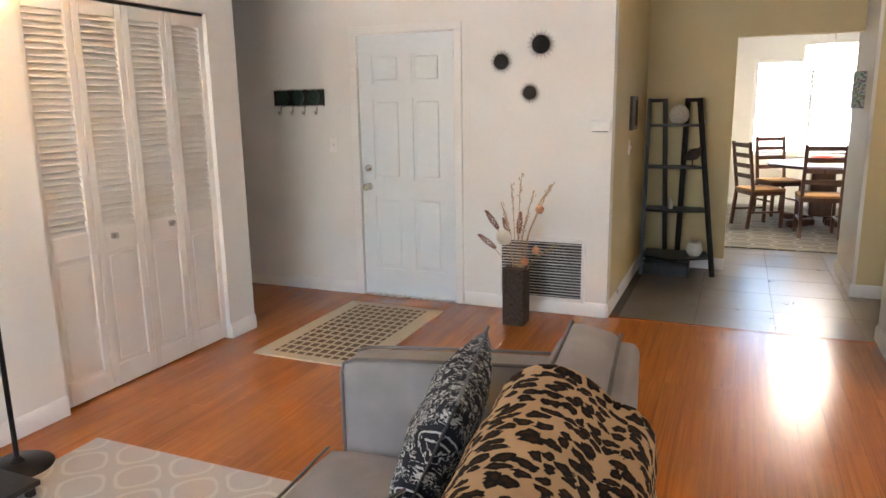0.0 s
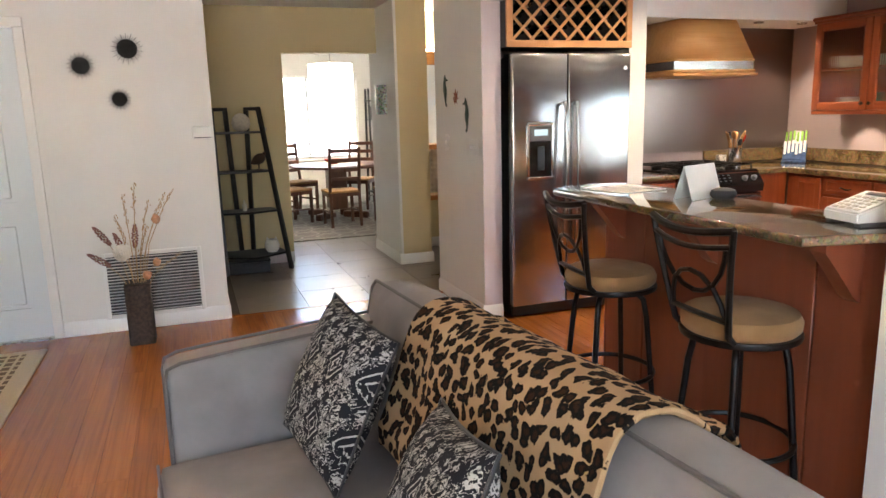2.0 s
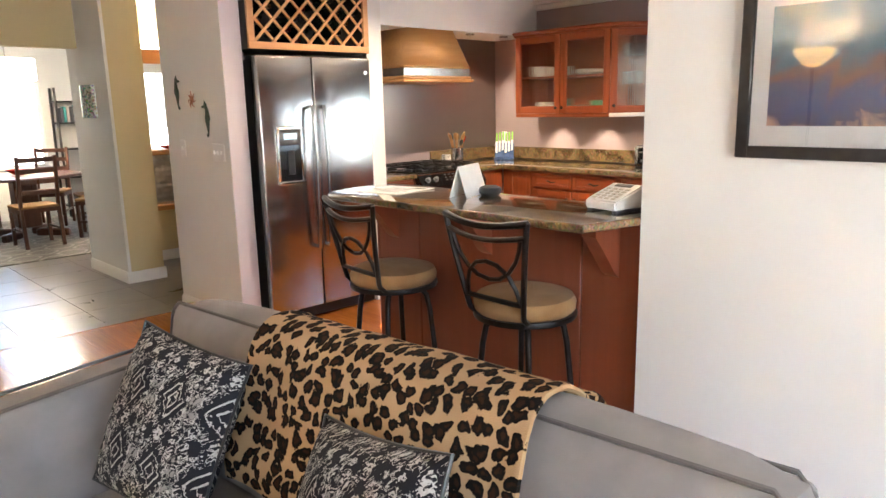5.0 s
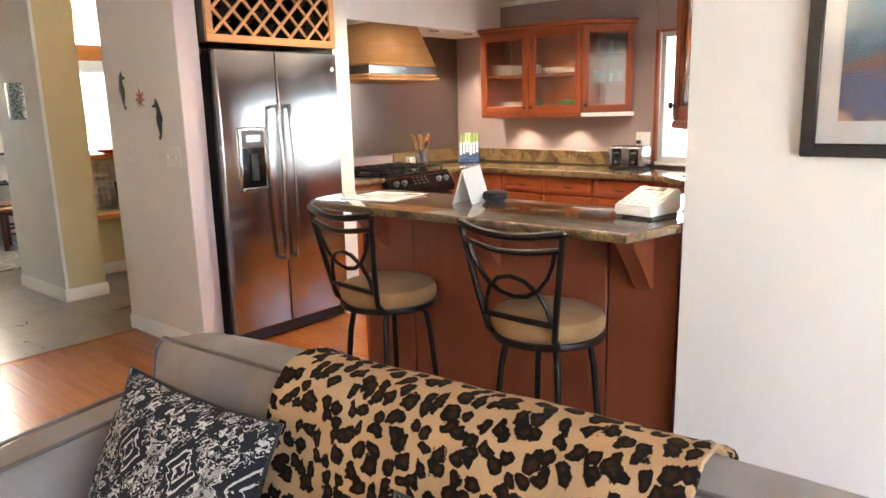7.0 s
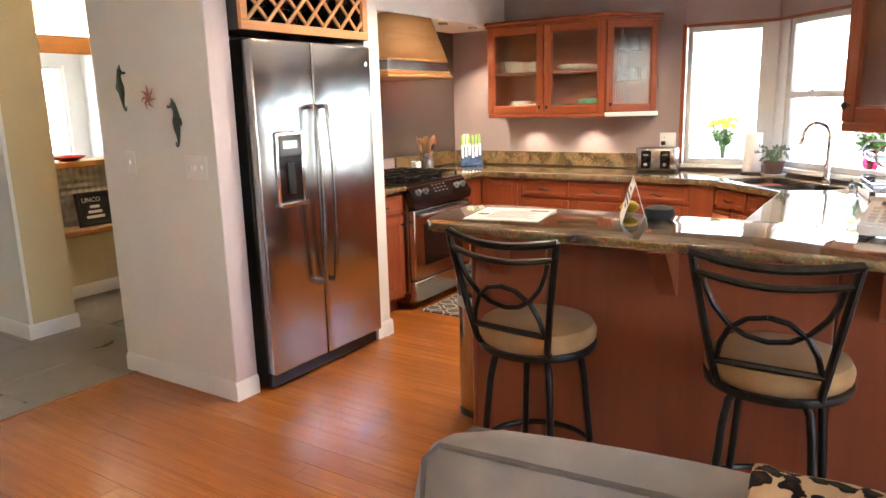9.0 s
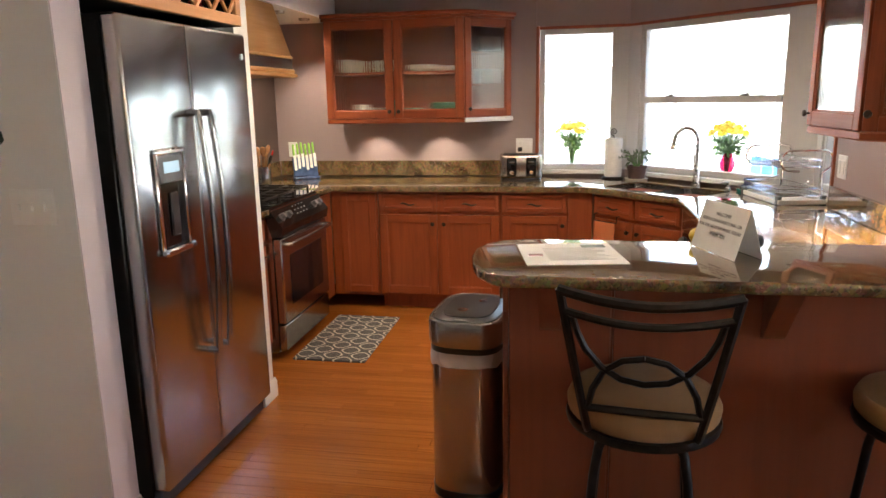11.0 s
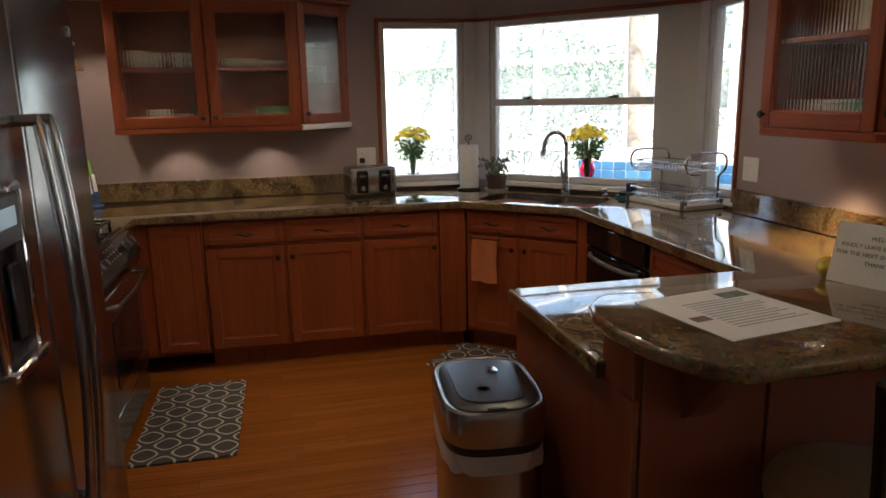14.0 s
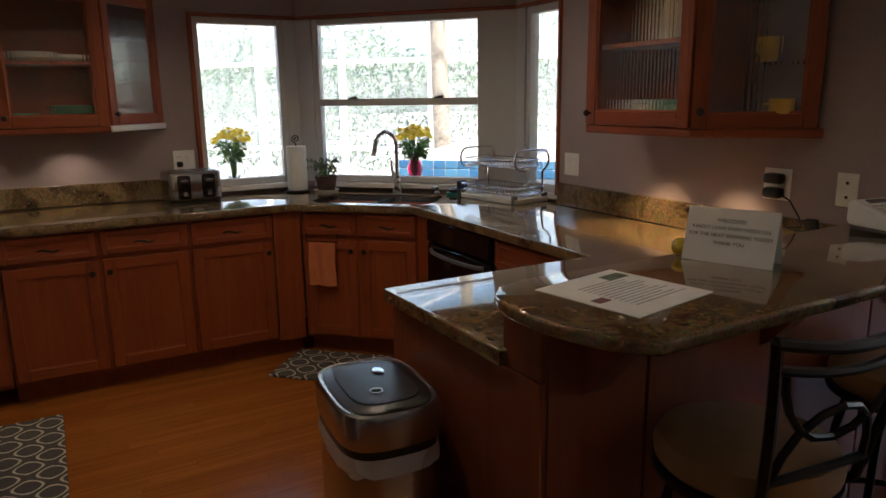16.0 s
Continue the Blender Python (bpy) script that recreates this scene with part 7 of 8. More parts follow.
rug("kitchen_rug", 0.86, 0.45, pose(3.82, 3.475, 0), M_TRELLIS, "grey rug with a cream trellis pattern before the range", 0.01)
rug("kitchen_rug", 0.86, 0.42, pose(4.06, 1.80, 0, 0, 0, 46), M_TRELLIS, "grey rug with a cream trellis pattern before the sink", 0.01)
# ---- hall ----
ls = thing("ladder_shelf", "black wooden leaning ladder shelf in the hall", "shelf", pose(0.0, 0.0, 0))


def beam(a, b, w=0.016, d=0.02):
    a, b = Vector(a), Vector(b)
    m = Matrix.Translation(a) @ (b - a).to_track_quat("Z", "Y").to_matrix().to_4x4()
    return moved(block((-w, -d, 0), (w, d, (b - a).length), 0.003), m)


FL0, FL1, FR0, FR1 = Vector((0.02, 6.08, 1.52)), Vector((0.03, 5.84, 0)), Vector((0.43, 6.08, 1.52)), Vector((0.62, 5.92, 0))
BL0, BL1, BR0, BR1 = Vector((0.14, 6.17, 1.52)), Vector((0.20, 6.185, 0)), Vector((0.33, 6.17, 1.52)), Vector((0.30, 6.185, 0))
for nm, a, b in (("front_rail", FL1, FL0), ("front_rail", FR1, FR0), ("back_rail", BL1, BL0), ("back_rail", BR1, BR0)):
    part(nm, beam(a, b), M_BLACKWOOD, ls)
for a, b in ((FL0, BL0), (FR0, BR0)):
    part("top_bar", beam(a + Vector((0, 0, -0.016)), b + Vector((0, 0, -0.016)), 0.016, 0.016), M_BLACKWOOD, ls)
for z, nose in ((1.30, 0.0), (0.94, 0.02), (0.57, 0.05), (0.17, 0.12)):
    t = 1 - z / 1.52
    a, b = FL0.lerp(FL1, t), FR0.lerp(FR1, t)
    poly = [(a.x, a.y), ((a.x + b.x) / 2 - 0.02, min(a.y, b.y) - nose), (b.x, b.y), (b.x - 0.05, 6.19), (a.x + 0.0, 6.19)]
    part("shelf_board", prism(poly, z - 0.02, z, 0.003), M_BLACKWOOD, ls)
solid("globe_ornament", lathe([(0.0, 0.0), (0.04, 0.004), (0.072, 0.03), (0.085, 0.075), (0.075, 0.12), (0.045, 0.155), (0.0, 0.168)], 24), plain("chalky_white_shell", (0.62, 0.57, 0.5), 0.7, 0.1, 50), "chalky white globe on the ladder shelf", "ornament", m=pose(0.27, 6.07, 1.30))
bd = thing("dark_box", "low black box under the top shelf globe", "box", pose(0.20, 6.02, 0.001))
part("box_body", block((-0.15, -0.16, 0), (0.22, 0.12, 0.10), 0.006), M_BLACKWOOD, bd)
part("box_lid", block((-0.155, -0.165, 0.10), (0.225, 0.125, 0.118), 0.005), M_BLACKWOOD, bd)
bw = solid("bird_ornament", join(moved(lathe([(0.0, -0.085), (0.022, -0.06), (0.045, -0.02), (0.05, 0.02), (0.034, 0.055), (0.0, 0.075)], 16), pose(0, 0, 0.10, 0, 62, 0)), lathe([(0.0, 0), (0.04, 0), (0.035, 0.008), (0.006, 0.012), (0.006, 0.07)], 14), moved(lathe([(0.0, -0.03), (0.026, -0.01), (0.026, 0.012), (0.0, 0.028)], 12), pose(0.065, 0, 0.15))), plain("dark_carved_wood", (0.06, 0.03, 0.02), 0.5, 0.3), "dark carved bird on the ladder shelf", "ornament", m=pose(0.40, 6.05, 0.94))
ow = solid("owl_pot", join(lathe([(0.0, 0), (0.045, 0), (0.066, 0.03), (0.07, 0.07), (0.055, 0.115), (0.04, 0.12), (0.0, 0.11)], 22), moved(lathe([(0.018, 0), (0.0, 0.035)], 8), pose(-0.035, 0, 0.112, 0, -15, 0)), moved(lathe([(0.018, 0), (0.0, 0.035)], 8), pose(0.035, 0, 0.112, 0, 15, 0))), M_CREAM, "white ceramic owl pot on the ladder shelf", "ornament", m=pose(0.46, 5.98, 0.17))
solid("small_bottle", lathe([(0, 0), (0.02, 0), (0.022, 0.005), (0.022, 0.06), (0.008, 0.08), (0.008, 0.10), (0, 0.10)], 14), M_CREAM, "small pale bottle on the ladder shelf", "bottle", m=pose(0.24, 6.02, 0.57))
solid("small_bowl", lathe([(0, 0), (0.02, 0), (0.035, 0.03), (0.032, 0.03), (0.0, 0.01)], 14), M_CREAM, "small pale bowl on the ladder shelf", "bowl", m=pose(0.47, 6.1, 1.30))
wf = thing("wall_frame", "small black framed panel on the hall wall", "picture", pose(-0.03, 5.52, 1.28, 0, 0, 90))
part("frame", join(block((-0.3, -0.025, 0), (-0.27, 0, 0.26), 0.003), block((-0.03, -0.025, 0), (0, 0, 0.26), 0.003), block((-0.27, -0.025, 0), (-0.03, 0, 0.03), 0.003), block((-0.27, -0.025, 0.23), (-0.03, 0, 0.26), 0.003)), M_BLACKWOOD, wf)
part("panel", block((-0.27, -0.01, 0.03), (-0.03, -0.002, 0.23)), plain("brown_panel", (0.12, 0.08, 0.05), 0.6, 0.3), wf)
s = wall_plate(pose(-0.03, 5.25, 1.15, 0, 0, 90), "white light switch in the hall", "light_switch")
toggle(s)
sc_ = thing("wall_sconce", "mosaic half-round tile sconce on the white wall end", "wall ornament", pose(1.63, 6.05, 1.42, 0, 0, -90))
k = Mat("mosaic_glass", (0.1, 0.14, 0.13), 0.2)
v = k.node("ShaderNodeTexVoronoi", {"Vector": k.coord(), "Scale": 55.0})
v2 = k.node("ShaderNodeTexVoronoi", {"Vector": k.coord(), "Scale": 55.0}, out=1)
k.set("Base Color", k.mix(k.ramp(v, (0.45, 0.0), (0.55, 1.0)), k.mix(0.75, v2, (0.02, 0.06, 0.06)), (0.35, 0.4, 0.38)))
part("mosaic_body", prism([(0.13, 0.0)] + [(0.13 * math.cos(a), -0.075 * math.sin(a)) for a in [math.pi * i / 10 for i in range(1, 10)]] + [(-0.13, 0.0)], 0, 0.28, 0.004), k.m, sc_)

# wine nook: ledge, shelf, lintel, plate, framed sign
WN = wood("amber_ledge_wood", (0.25, 0.10, 0.03), (0.5, 0.22, 0.07), 0.35, 0)
solid("nook_ledge", block((1.94, 6.22, 1.05), (3.28, 6.56, 1.10), 0.006), WN, "amber wooden ledge on the half wall", "ledge")
solid("nook_shelf", block((1.94, 6.13, 0.53), (3.28, 6.358, 0.58), 0.006), WN, "amber wooden shelf under the ledge", "shelf")
nv = thing("light_valance", "amber wooden valance with a lit tube behind it", "light", pose(1.945, 6.20, 0))
part("valance_board", block((0, 0, 1.90), (1.33, 0.022, 2.035), 0.004), WN, nv)
for x in (0.25, 1.08):
    part("bracket", block((x - 0.015, 0.022, 1.985), (x + 0.015, 0.16, 2.01), 0.002), M_TRIM, nv)
part("light_tube", tube([(0.04, 0.07, 2.045), (1.29, 0.07, 2.045)], 0.017, 10), emitter("lit_tube", (1.0, 0.93, 0.80), 3.0), nv, "glowing white tube")
lamp("nook_bulb", "AREA", pose(2.6, 6.27, 2.066, 180), 1.6, (1.0, 0.90, 0.74), size=1.2, size_y=0.03)
k = Mat("diamond_steel_sheet", (0.5, 0.46, 0.4), 0.3, 1.0)
x_, y_, z_ = k.xyz(k.coord((60, 60, 60)))
k.bump(k.math("MULTIPLY", k.math("SINE", k.math("ADD", x_, z_)), k.math("SINE", k.math("SUBTRACT", x_, z_))), 0.8, 0.01)
solid("nook_sheet", block((1.99, 6.352, 0.582), (3.27, 6.358, 1.048)), k.m, "embossed steel sheet behind the nook shelf", "panel")
solid("red_plate", lathe([(0, 0), (0.06, 0), (0.13, 0.03), (0.128, 0.035), (0.06, 0.008), (0, 0.008)], 24), M_RED, "red ceramic dish on the ledge", "dish", m=pose(2.42, 6.32, 1.1005))
bs = thing("chalk_sign", "framed black chalk sign standing on the nook shelf", "sign", pose(2.55, 6.24, 0.5805, -8, 0, 0))
part("frame", join(block((-0.15, -0.012, 0), (-0.125, 0.012, 0.27), 0.003), block((0.125, -0.012, 0), (0.15, 0.012, 0.27), 0.003), block((-0.125, -0.012, 0), (0.125, 0.012, 0.025), 0.003), block((-0.125, -0.012, 0.245), (0.125, 0.012, 0.27), 0.003)), M_BLACKWOOD, bs)
part("board", block((-0.125, -0.002, 0.025), (0.125, 0.006, 0.245)), plain("chalk_black", (0.02, 0.02, 0.02), 0.8, 0.3), bs)
part("printed_words", moved(text_mesh("UNCO", 0.052), pose(-0.02, -0.003, 0.205, 90)), M_PAPER, bs)
for i in range(3):
    part("chalk_bar", block((-0.08 + 0.02 * i, -0.0035, 0.06 + i * 0.04), (0.07 - 0.015 * i, -0.002, 0.082 + i * 0.04)), M_PAPER, bs)

nw = tagged(new("window_5"), "bright window seen past the wine nook", "window", kind="structure")
part("window_frame", join(block((3.85, DY + 0.03, 0.85), (3.9, DY + 0.09, 2.1)), block((4.9, DY + 0.03, 0.85), (4.95, DY + 0.09, 2.1)), block((3.9, DY + 0.03, 2.05), (4.9, DY + 0.09, 2.1)), block((3.9, DY + 0.03, 0.85), (4.9, DY + 0.09, 0.9)), block((4.42, DY + 0.03, 0.9), (4.47, DY + 0.08, 2.05))), M_TRIM, nw)

# ---- dining room ----
dt = thing("dining_table", "dark cherry octagonal pedestal dining table", "table", pose(1.71, 9.05, 0))
part("tabletop", prism([(0.66 * math.cos(math.pi / 8 + math.pi / 4 * i), 0.66 * math.sin(math.pi / 8 + math.pi / 4 * i)) for i in range(8)], 0.715, 0.75, 0.008), M_DINE, dt)
part("pedestal", join(block((-0.13, -0.13, 0.12), (0.13, 0.13, 0.70), 0.02), block((-0.24, -0.24, 0.69), (0.24, 0.24, 0.715), 0.005)), M_DINE, dt)
for i in range(4):
    part("foot", moved(block((0.1, -0.045, 0), (0.5, 0.045, 0.10), 0.02), pose(0, 0, 0, 0, 0, 45 + 90 * i)), M_DINE, dt)
solid("table_runner", block((-0.16, -0.5, 0), (0.16, 0.5, 0.004), 0.001), fabric("beige_runner_cloth", (0.4, 0.33, 0.25), (0.5, 0.42, 0.33)), "beige cloth runner on the dining table", "table runner", m=pose(1.71, 9.05, 0.7502, 0, 0, 20))
solid("red_bowl", lathe([(0, 0), (0.05, 0), (0.14, 0.06), (0.135, 0.065), (0.05, 0.012), (0, 0.012)], 24), M_RED, "red ceramic bowl on the dining table", "bowl", m=pose(1.68, 9.01, 0.755))


def dining_chair(m):
    o = thing("dining_chair", "dark cherry ladder-back dining chair with tan seat", "chair", m, "chairs round the dining table")
    part("seat", join(prism(rounded(-0.22, 0.22, -0.21, 0.21, 0.04, 4), 0.445, 0.475, 0.01, 2)), M_SEATPAD, o, "tan padded seat")
    part("seat_frame", prism(rounded(-0.215, 0.215, -0.205, 0.205, 0.03, 4), 0.40, 0.446), M_DINE, o)
    for x in (-0.19, 0.19):
        part("leg", beam((x, 0.18, 0), (x, 0.18, 0.42), 0.018, 0.018), M_DINE, o)
        part("back_leg", join(beam((x, -0.235, 0), (x, -0.19, 0.45), 0.018, 0.018), beam((x, -0.19, 0.45), (x, -0.27, 1.02), 0.018, 0.016)), M_DINE, o)
        part("stretcher", beam((x, -0.2, 0.2), (x, 0.18, 0.2), 0.01, 0.012), M_DINE, o)
    for i, z in enumerate((0.62, 0.74, 0.86, 0.98)):
        y = -0.19 - 0.08 * (z - 0.45) / 0.57
        part("back_slat", moved(block((-0.185, -0.009, -0.026), (0.185, 0.009, 0.026), 0.004), pose(0, y, z)), M_DINE, o)
    return o


ch = dining_chair(pose(1.61, 8.27, 0, 0, 0, 3))
for x, y, r in ((1.03, 8.73, -62), (1.28, 9.75, -150), (2.18, 9.75, 150), (2.45, 8.90, 82), (2.35, 8.37, 45)):
    copy_thing(ch, pose(x, y, 0, 0, 0, r))
rug("dining_rug", 2.7, 3.1, pose(1.73, 8.85, 0), M_DINRUG, "beige rug with a diamond lattice under the dining table")
dp = thing("pendant_lamp", "white drum pendant lamp over the dining table", "lamp", pose(1.71, 9.05, 0))
part("shade", lathe([(0.30, 1.86), (0.30, 2.10), (0.297, 2.10), (0.297, 1.86)], 36), emitter("lit_white_drum", (1.0, 0.93, 0.82), 0.8), dp, "white fabric drum shade")
part("rod", tube([(0, 0, 2.08), (0, 0, CEIL)], 0.008, 8), M_NICKEL, dp)
part("spider", join(beam((-0.297, 0, 2.09), (0.297, 0, 2.09), 0.004, 0.004), beam((0, -0.297, 2.09), (0, 0.297, 2.09), 0.004, 0.004)), M_NICKEL, dp)
et = thing("etagere", "tall black open bookshelf against the dining wall", "shelf", pose(2.56, 10.33, 0))
for x, y in ((0, 0), (0.62, 0), (0, 0.34), (0.62, 0.34)):
    part("post", beam((x, y, 0), (x + (0.02 if x == 0 else -0.02), y + (0.0 if y else 0.14), 1.82), 0.016, 0.016), M_BLACKWOOD, et)
for z in (0.15, 0.55, 0.95, 1.32, 1.62):
    part("shelf_board", block((0, 0.02 + 0.07 * z, z), (0.62, 0.355, z + 0.02), 0.003), M_BLACKWOOD, et)
for i in range(7):
    solid("book", block((2.64 + i * 0.04, 10.48, 1.3405), (2.672 + i * 0.04, 10.64, 1.54 + 0.02 * (i % 3))), (M_INK, M_TEAL, M_CREAM, M_GREYPLASTIC)[i % 4], "upright book on the black bookshelf", "book", "books on the bookshelf")
dwn = tagged(new("window_4"), "wide dining room window with white blinds", "window", kind="structure")
part("window_frame", join(block((W0, DY + 0.03, 0.72), (W0 + 0.05, DY + 0.09, 2.05), 0.004), block((W1 - 0.05, DY + 0.03, 0.72), (W1, DY + 0.09, 2.05), 0.004), block((W0 + 0.05, DY + 0.03, 2.0), (W1 - 0.05, DY + 0.09, 2.05), 0.004), block((W0 + 0.05, DY + 0.03, 0.72), (W1 - 0.05, DY + 0.09, 0.77), 0.004), block((W0 + 0.72, DY + 0.03, 0.77), (W0 + 0.76, DY + 0.08, 2.0), 0.003)), M_TRIM, dwn)
part("window_sill", block((W0 - 0.03, DY - 0.04, 0.70), (W1 + 0.03, DY + 0.03, 0.725), 0.005), M_TRIM, dwn)
for a, b in ((W0 + 0.05, W0 + 0.72), (W0 + 0.76, W1 - 0.05)):
    p = part("pane", block((a, DY + 0.055, 0.77), (b, DY + 0.06, 2.0)), M_GLASS, dwn)
    p.visible_shadow = False
sp = None
for i in range(24):
    z = 0.79 + i * 0.051
    q = new("blind_slat", sp.data) if sp else part("blind_slat", moved(block((W0 + 0.055, -0.018, -0.001), (W1 - 0.055, 0.018, 0.001)), pose(0, DY + 0.005, 0, 12)), M_BLIND, dwn)
    sp = sp or q
    q.parent = dwn
    q.matrix_basis = pose(0, 0, z)

# ---- outside: pool deck, cage, spa wall, hedge ----
M_DECK = plain("pale_pool_deck", (0.55, 0.53, 0.49), 0.8, 0.1, 3)
setting("ground", block((-70, -70, -0.40), (70, 70, -0.14)), M_DECK, "pale concrete deck and ground round the house", "ground")
setting("roof_eave", prism([(5.24, 2.6), (5.24, 1.62), (4.1, 0.58), (3.3, 0.58), (3.3, 0.05), (4.3, 0.05), (5.8, 1.4), (5.8, 2.6)][::-1], 2.36, 2.5), M_CEIL, "white painted eave over the corner window", "eave")
spa = thing("spa_wall", "raised spa wall faced with blue pool tiles", "pool", pose(5.6, -2.4, -0.14, 0, 0, 45))
part("wall_core", block((-1.2, 0, 0), (2.3, 2.0, 1.14), 0.01), M_DECK, spa)
k = Mat("blue_pool_tile", (0.03, 0.13, 0.35), 0.15)
r_ = k.random()
k.set("Base Color", k.mix(r_, (0.05, 0.17, 0.36), (0.13, 0.34, 0.52)))
M_POOL = k.m
sp = None
for i in range(35):
    for j in range(7):
        q = new("tile", sp.data) if sp else part("tile", block((0.003, 0, 0.003), (0.097, 0.008, 0.067), 0.003), M_POOL, spa)
        sp = sp or q
        q.parent = spa
        q.matrix_basis = pose(-1.2 + i * 0.1, 1.998, 0.64 + j * 0.07)
cage = thing("pool_cage", "white aluminium screen cage frame over the pool", "pool cage", pose(5.2, 0.6, -0.14, 0, 0, -45))
M_CAGE = plain("white_powder_coat", (0.8, 0.8, 0.8), 0.4, 0.03)
for i in range(-4, 10):
    part("post", block((4.2, i * 1.3 - 0.04, 0), (4.3, i * 1.3 + 0.04, 3.2), 0.004), M_CAGE, cage)
    part("rafter", beam((0.2, i * 1.3, 3.0), (4.25, i * 1.3, 3.2), 0.03, 0.05), M_CAGE, cage)
k = Mat("insect_screen_mesh", (0.48, 0.52, 0.51), 0.7)
mixs = k.t.nodes.new("ShaderNodeMixShader")
mixs.inputs[0].default_value = 0.30
k.t.links.new(k.t.nodes.new("ShaderNodeBsdfTransparent").outputs[0], mixs.inputs[1])
k.t.links.new(k.t.nodes["Principled BSDF"].outputs[0], mixs.inputs[2])
k.t.links.new(mixs.outputs[0], k.t.nodes["Material Output"].inputs[0])
for i in range(-4, 9):
    part("screen", block((4.305, i * 1.3 + 0.04, 0.05), (4.307, i * 1.3 + 1.26, 3.15)), k.m, cage, "fine pale insect screen")
for z in (0.9, 2.1, 3.15):
    part("rail", block((4.22, -5.3, z), (4.28, 11.8, z + 0.06), 0.003), M_CAGE, cage)


def hedge(name, label, m, w, h, d, n, seed):
    """Dense leafy mass: many small leaf blades over stems, uneven in outline."""
    rng = np.random.default_rng(seed)
    V, F = [], []
    for i in range(n):
        x, y = rng.uniform(-w, w), rng.uniform(-d, d)
        top = h * (0.75 + 0.35 * noise.noise(Vector((x * 0.6, y * 0.6, seed))))
        z = rng.uniform(0.05, 1) ** 0.7 * top
        c = Vector((x, y, z))
        m3 = Euler(tuple(rng.uniform(-1.2, 1.2, 2)) + (rng.uniform(0, 6.28),)).to_matrix()
        L = rng.uniform(0.05, 0.17)
        b = len(V)
        V.extend([tuple(c + m3 @ Vector(q)) for q in ((0, 0, 0), (L * 0.5, L * 0.22, 0.01), (L, 0, -0.02), (L * 0.5, -L * 0.22, 0.01))])
        F.append((b, b + 1, b + 2, b + 3))
    me = bpy.data.meshes.new(name)
    me.from_pydata(V, [], F)
    k = Mat(name + "_leaf", (0.07, 0.15, 0.04), 0.5)
    isl = k.node("ShaderNodeNewGeometry", out=8)
    k.set("Base Color", k.mix(isl, (0.035, 0.10, 0.02), (0.12, 0.22, 0.06)))
    me.materials.append(k.m)
    o = new(name, me)
    o.matrix_world = m
    return tagged(o, label, "foliage", kind="stuff")


hedge("hedge", "tall green tropical hedge beyond the pool cage", pose(10.2, -4.4, -0.14, 0, 0, 45), 8, 3.4, 0.9, 13000, 3)
hedge("side_hedge", "green shrubs beside the house", pose(13.7, 1.3, -0.14, 0, 0, 45), 4, 3.6, 0.8, 6000, 4)
tree = thing("palm_tree", "slim tree trunk among the shrubs", "tree", pose(8.6, -1.4, -0.14))
part("trunk", tube([(0, 0, 0), (0.05, 0.03, 1.2), (0.0, 0.1, 2.6), (0.1, 0.12, 4.2)], [0.14, 0.11, 0.10, 0.09], 12), plain("pale_palm_bark", (0.32, 0.27, 0.21), 0.9, 0.3, 25), tree)
rng = random.Random(5)
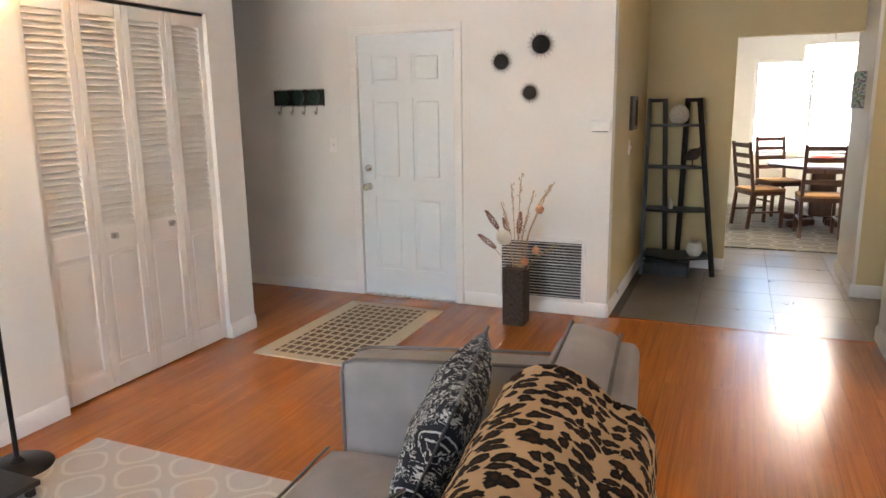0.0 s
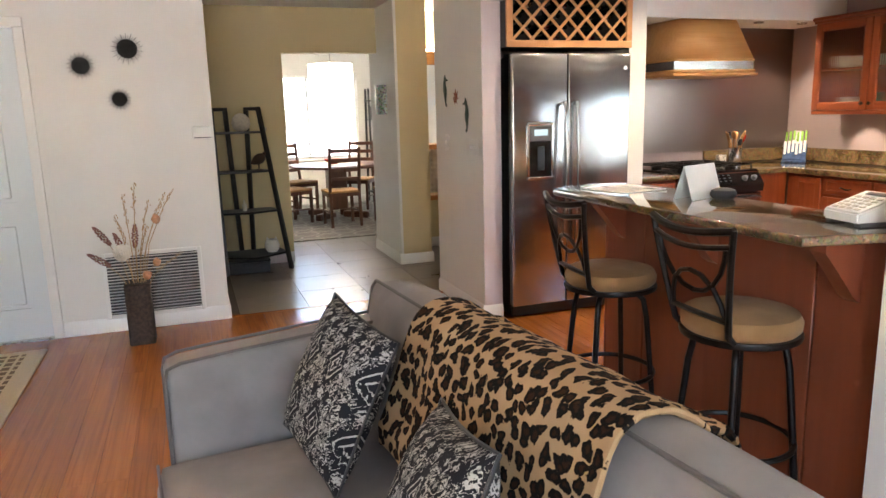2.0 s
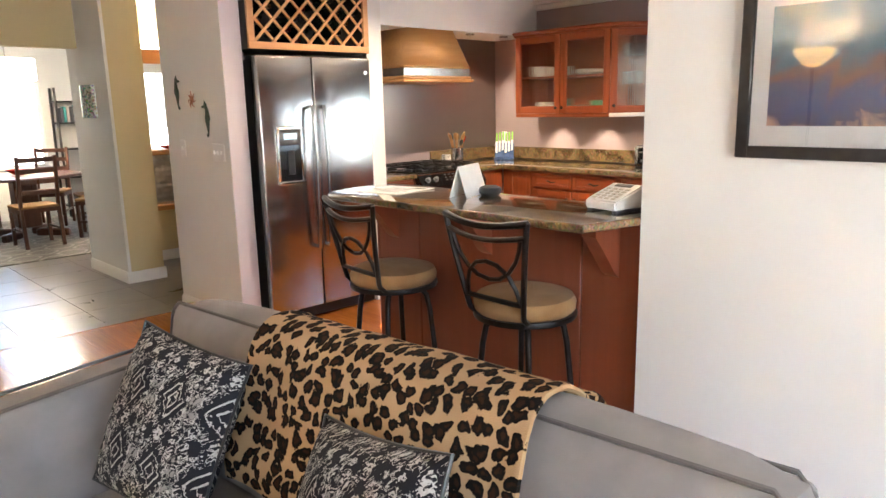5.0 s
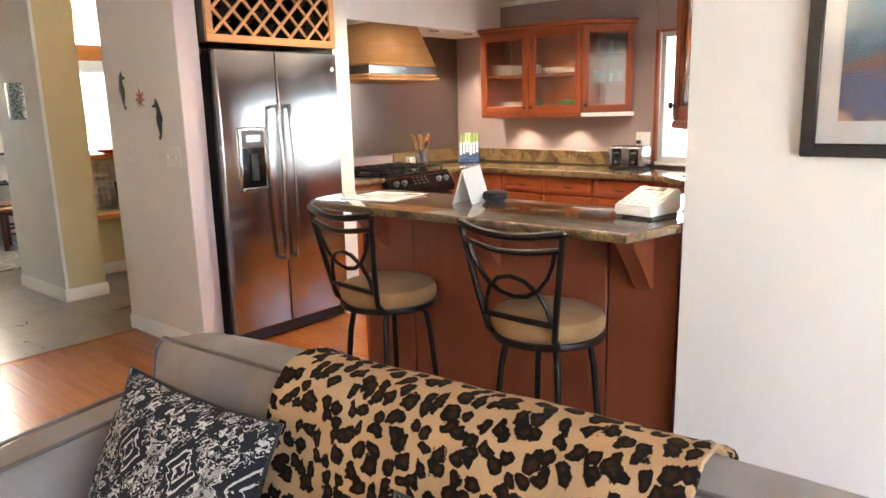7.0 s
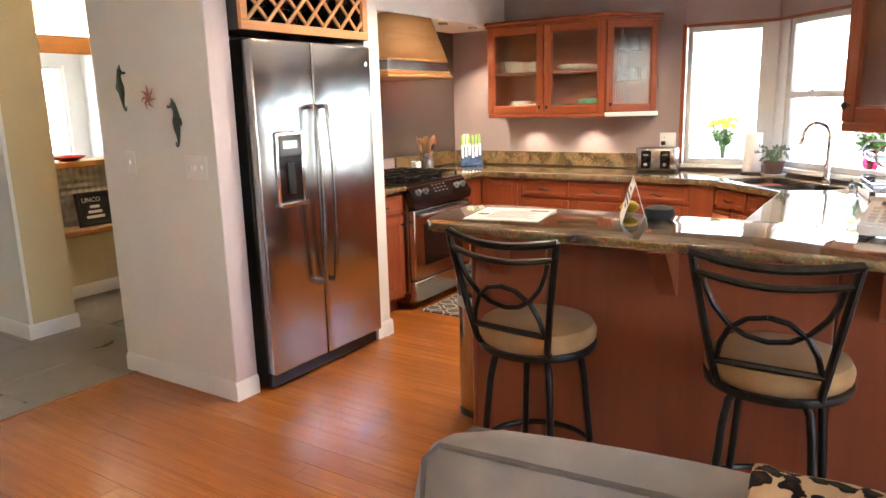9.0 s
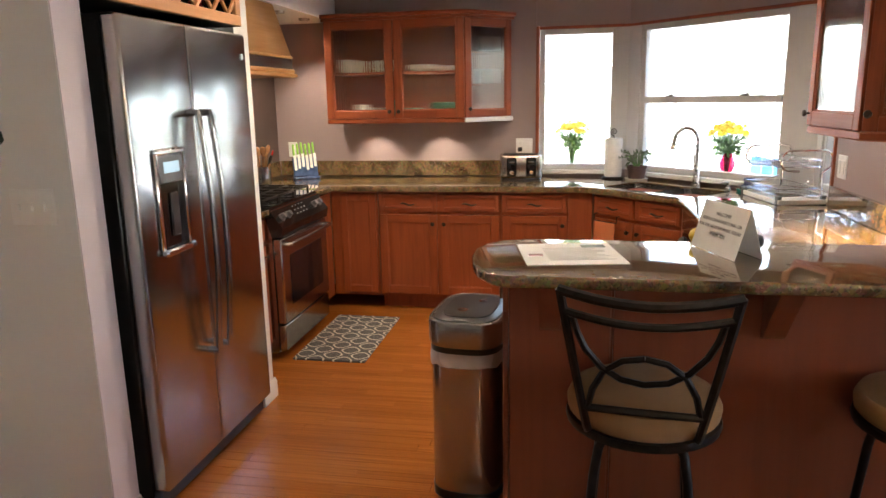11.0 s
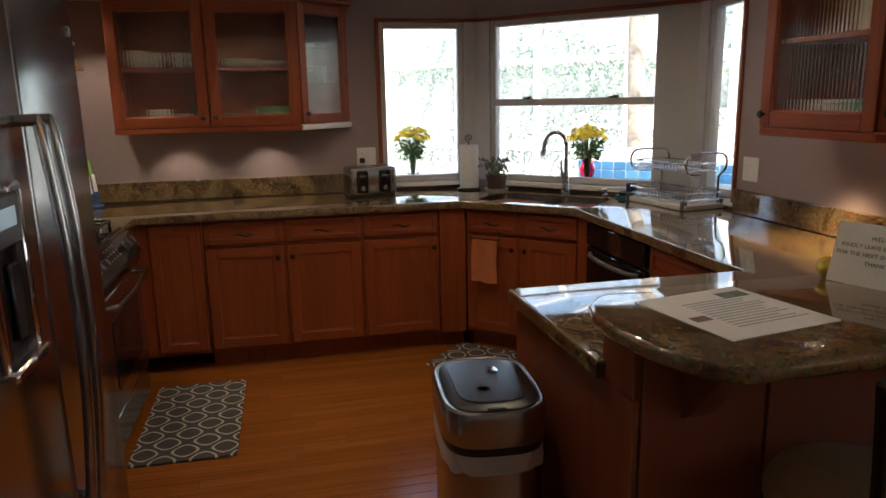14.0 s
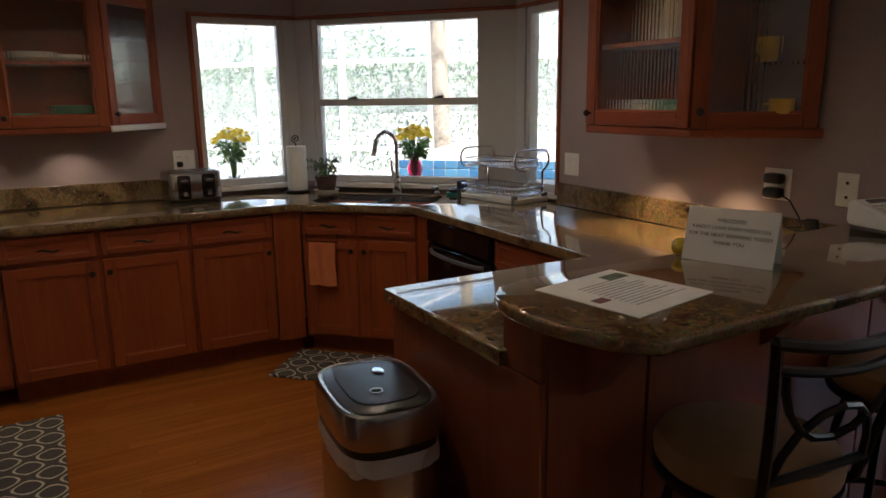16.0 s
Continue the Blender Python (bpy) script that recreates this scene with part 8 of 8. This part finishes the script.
for i in range(14):
    a = 2 * math.pi * i / 14
    bm = bmesh.new()
    pts = [Vector((0.1 + t * 1.5 * math.cos(a), 0.12 + t * 1.5 * math.sin(a), 4.2 + 0.7 * t - 1.3 * t * t)) for t in [j / 10 for j in range(11)]]
    for j in range(1, 11):
        for sgn in (-1, 1):
            s_ = Vector((-math.sin(a), math.cos(a), 0)) * sgn
            p = pts[j]
            bm.faces.new([bm.verts.new(q) for q in (p, p + s_ * 0.14 + Vector((0, 0, -0.04)) + (pts[j] - pts[j - 1]) * 0.5, p + s_ * 0.34 + Vector((0, 0, -0.16)) + (pts[j] - pts[j - 1]), p + (pts[j] - pts[j - 1]) * 0.35)])
    part("frond", bm, M_LEAF, tree)

# ---- floor boards and tiles ----
def lay(parent, name, me, x, y, sx, sy):
    o = new(name, me)
    o.parent = parent
    o.matrix_basis = Matrix.Translation((x, y, 0)) @ Matrix.Diagonal((sx, sy, 1, 1))


def unit_piece(name, t, material, g=0.0):
    me = mesh_of(name, block((0, 0, -t), (1, 1, 0)))
    me.materials.append(material)
    return me


board = unit_piece("board", 0.006, M_BOARD)
tile = unit_piece("tile", 0.006, M_TILE)
rows_ = random.Random(9)
fl_live = bpy.data.objects["floor"]
fl_kit = setting("floor_kitchen", block((1.62, 0.7, -0.0065), (5.2, 4.5, -0.0061)), M_GROOVE, "dark joints under the kitchen floor boards", "floor")


def boards(parent, x0, x1, y0, y1, w, lens):
    x = x0
    while x < x1 - 0.01:
        y = y0 - rows_.uniform(0, lens[0])
        ww = min(w, x1 - x)
        while y < y1 - 0.02:
            l = rows_.uniform(*lens)
            a, b = max(y, y0), min(y + l, y1)
            if b - a > 0.03:
                lay(parent, "board", board, x, a, ww - 0.0012, b - a - 0.0012)
            y += l
        x += w


boards(fl_live, -3.6, 1.62, -3.4, 4.46, 0.127, (1.0, 1.5))
boards(fl_live, 1.62, 1.685, -3.4, 0.72, 0.127, (1.0, 1.5))
boards(fl_kit, 1.62, 5.12, 0.72, 4.44, 0.0615, (0.7, 1.5))
ft = bpy.data.objects["floor_tiled"]
TS = 0.51
for i in range(-8, 12):
    for j in range(14):
        x, y = 0.555 + i * TS, 4.47 + j * TS
        if x + TS < -0.6 or x > 1.6 and y < 5.0 or x > 5.2 or (x < -0.2 and y < 6.0) or (x > 3.3 and y < 6.0):
            continue
        lay(ft, "tile", tile, x + 0.002, y + 0.002, TS - 0.004, TS - 0.004)
setting("threshold", block((-0.03, 4.455, -0.004), (1.645, 4.485, 0.003), 0.002), M_BOARD, "wooden threshold strip at the hall tiles", "threshold")
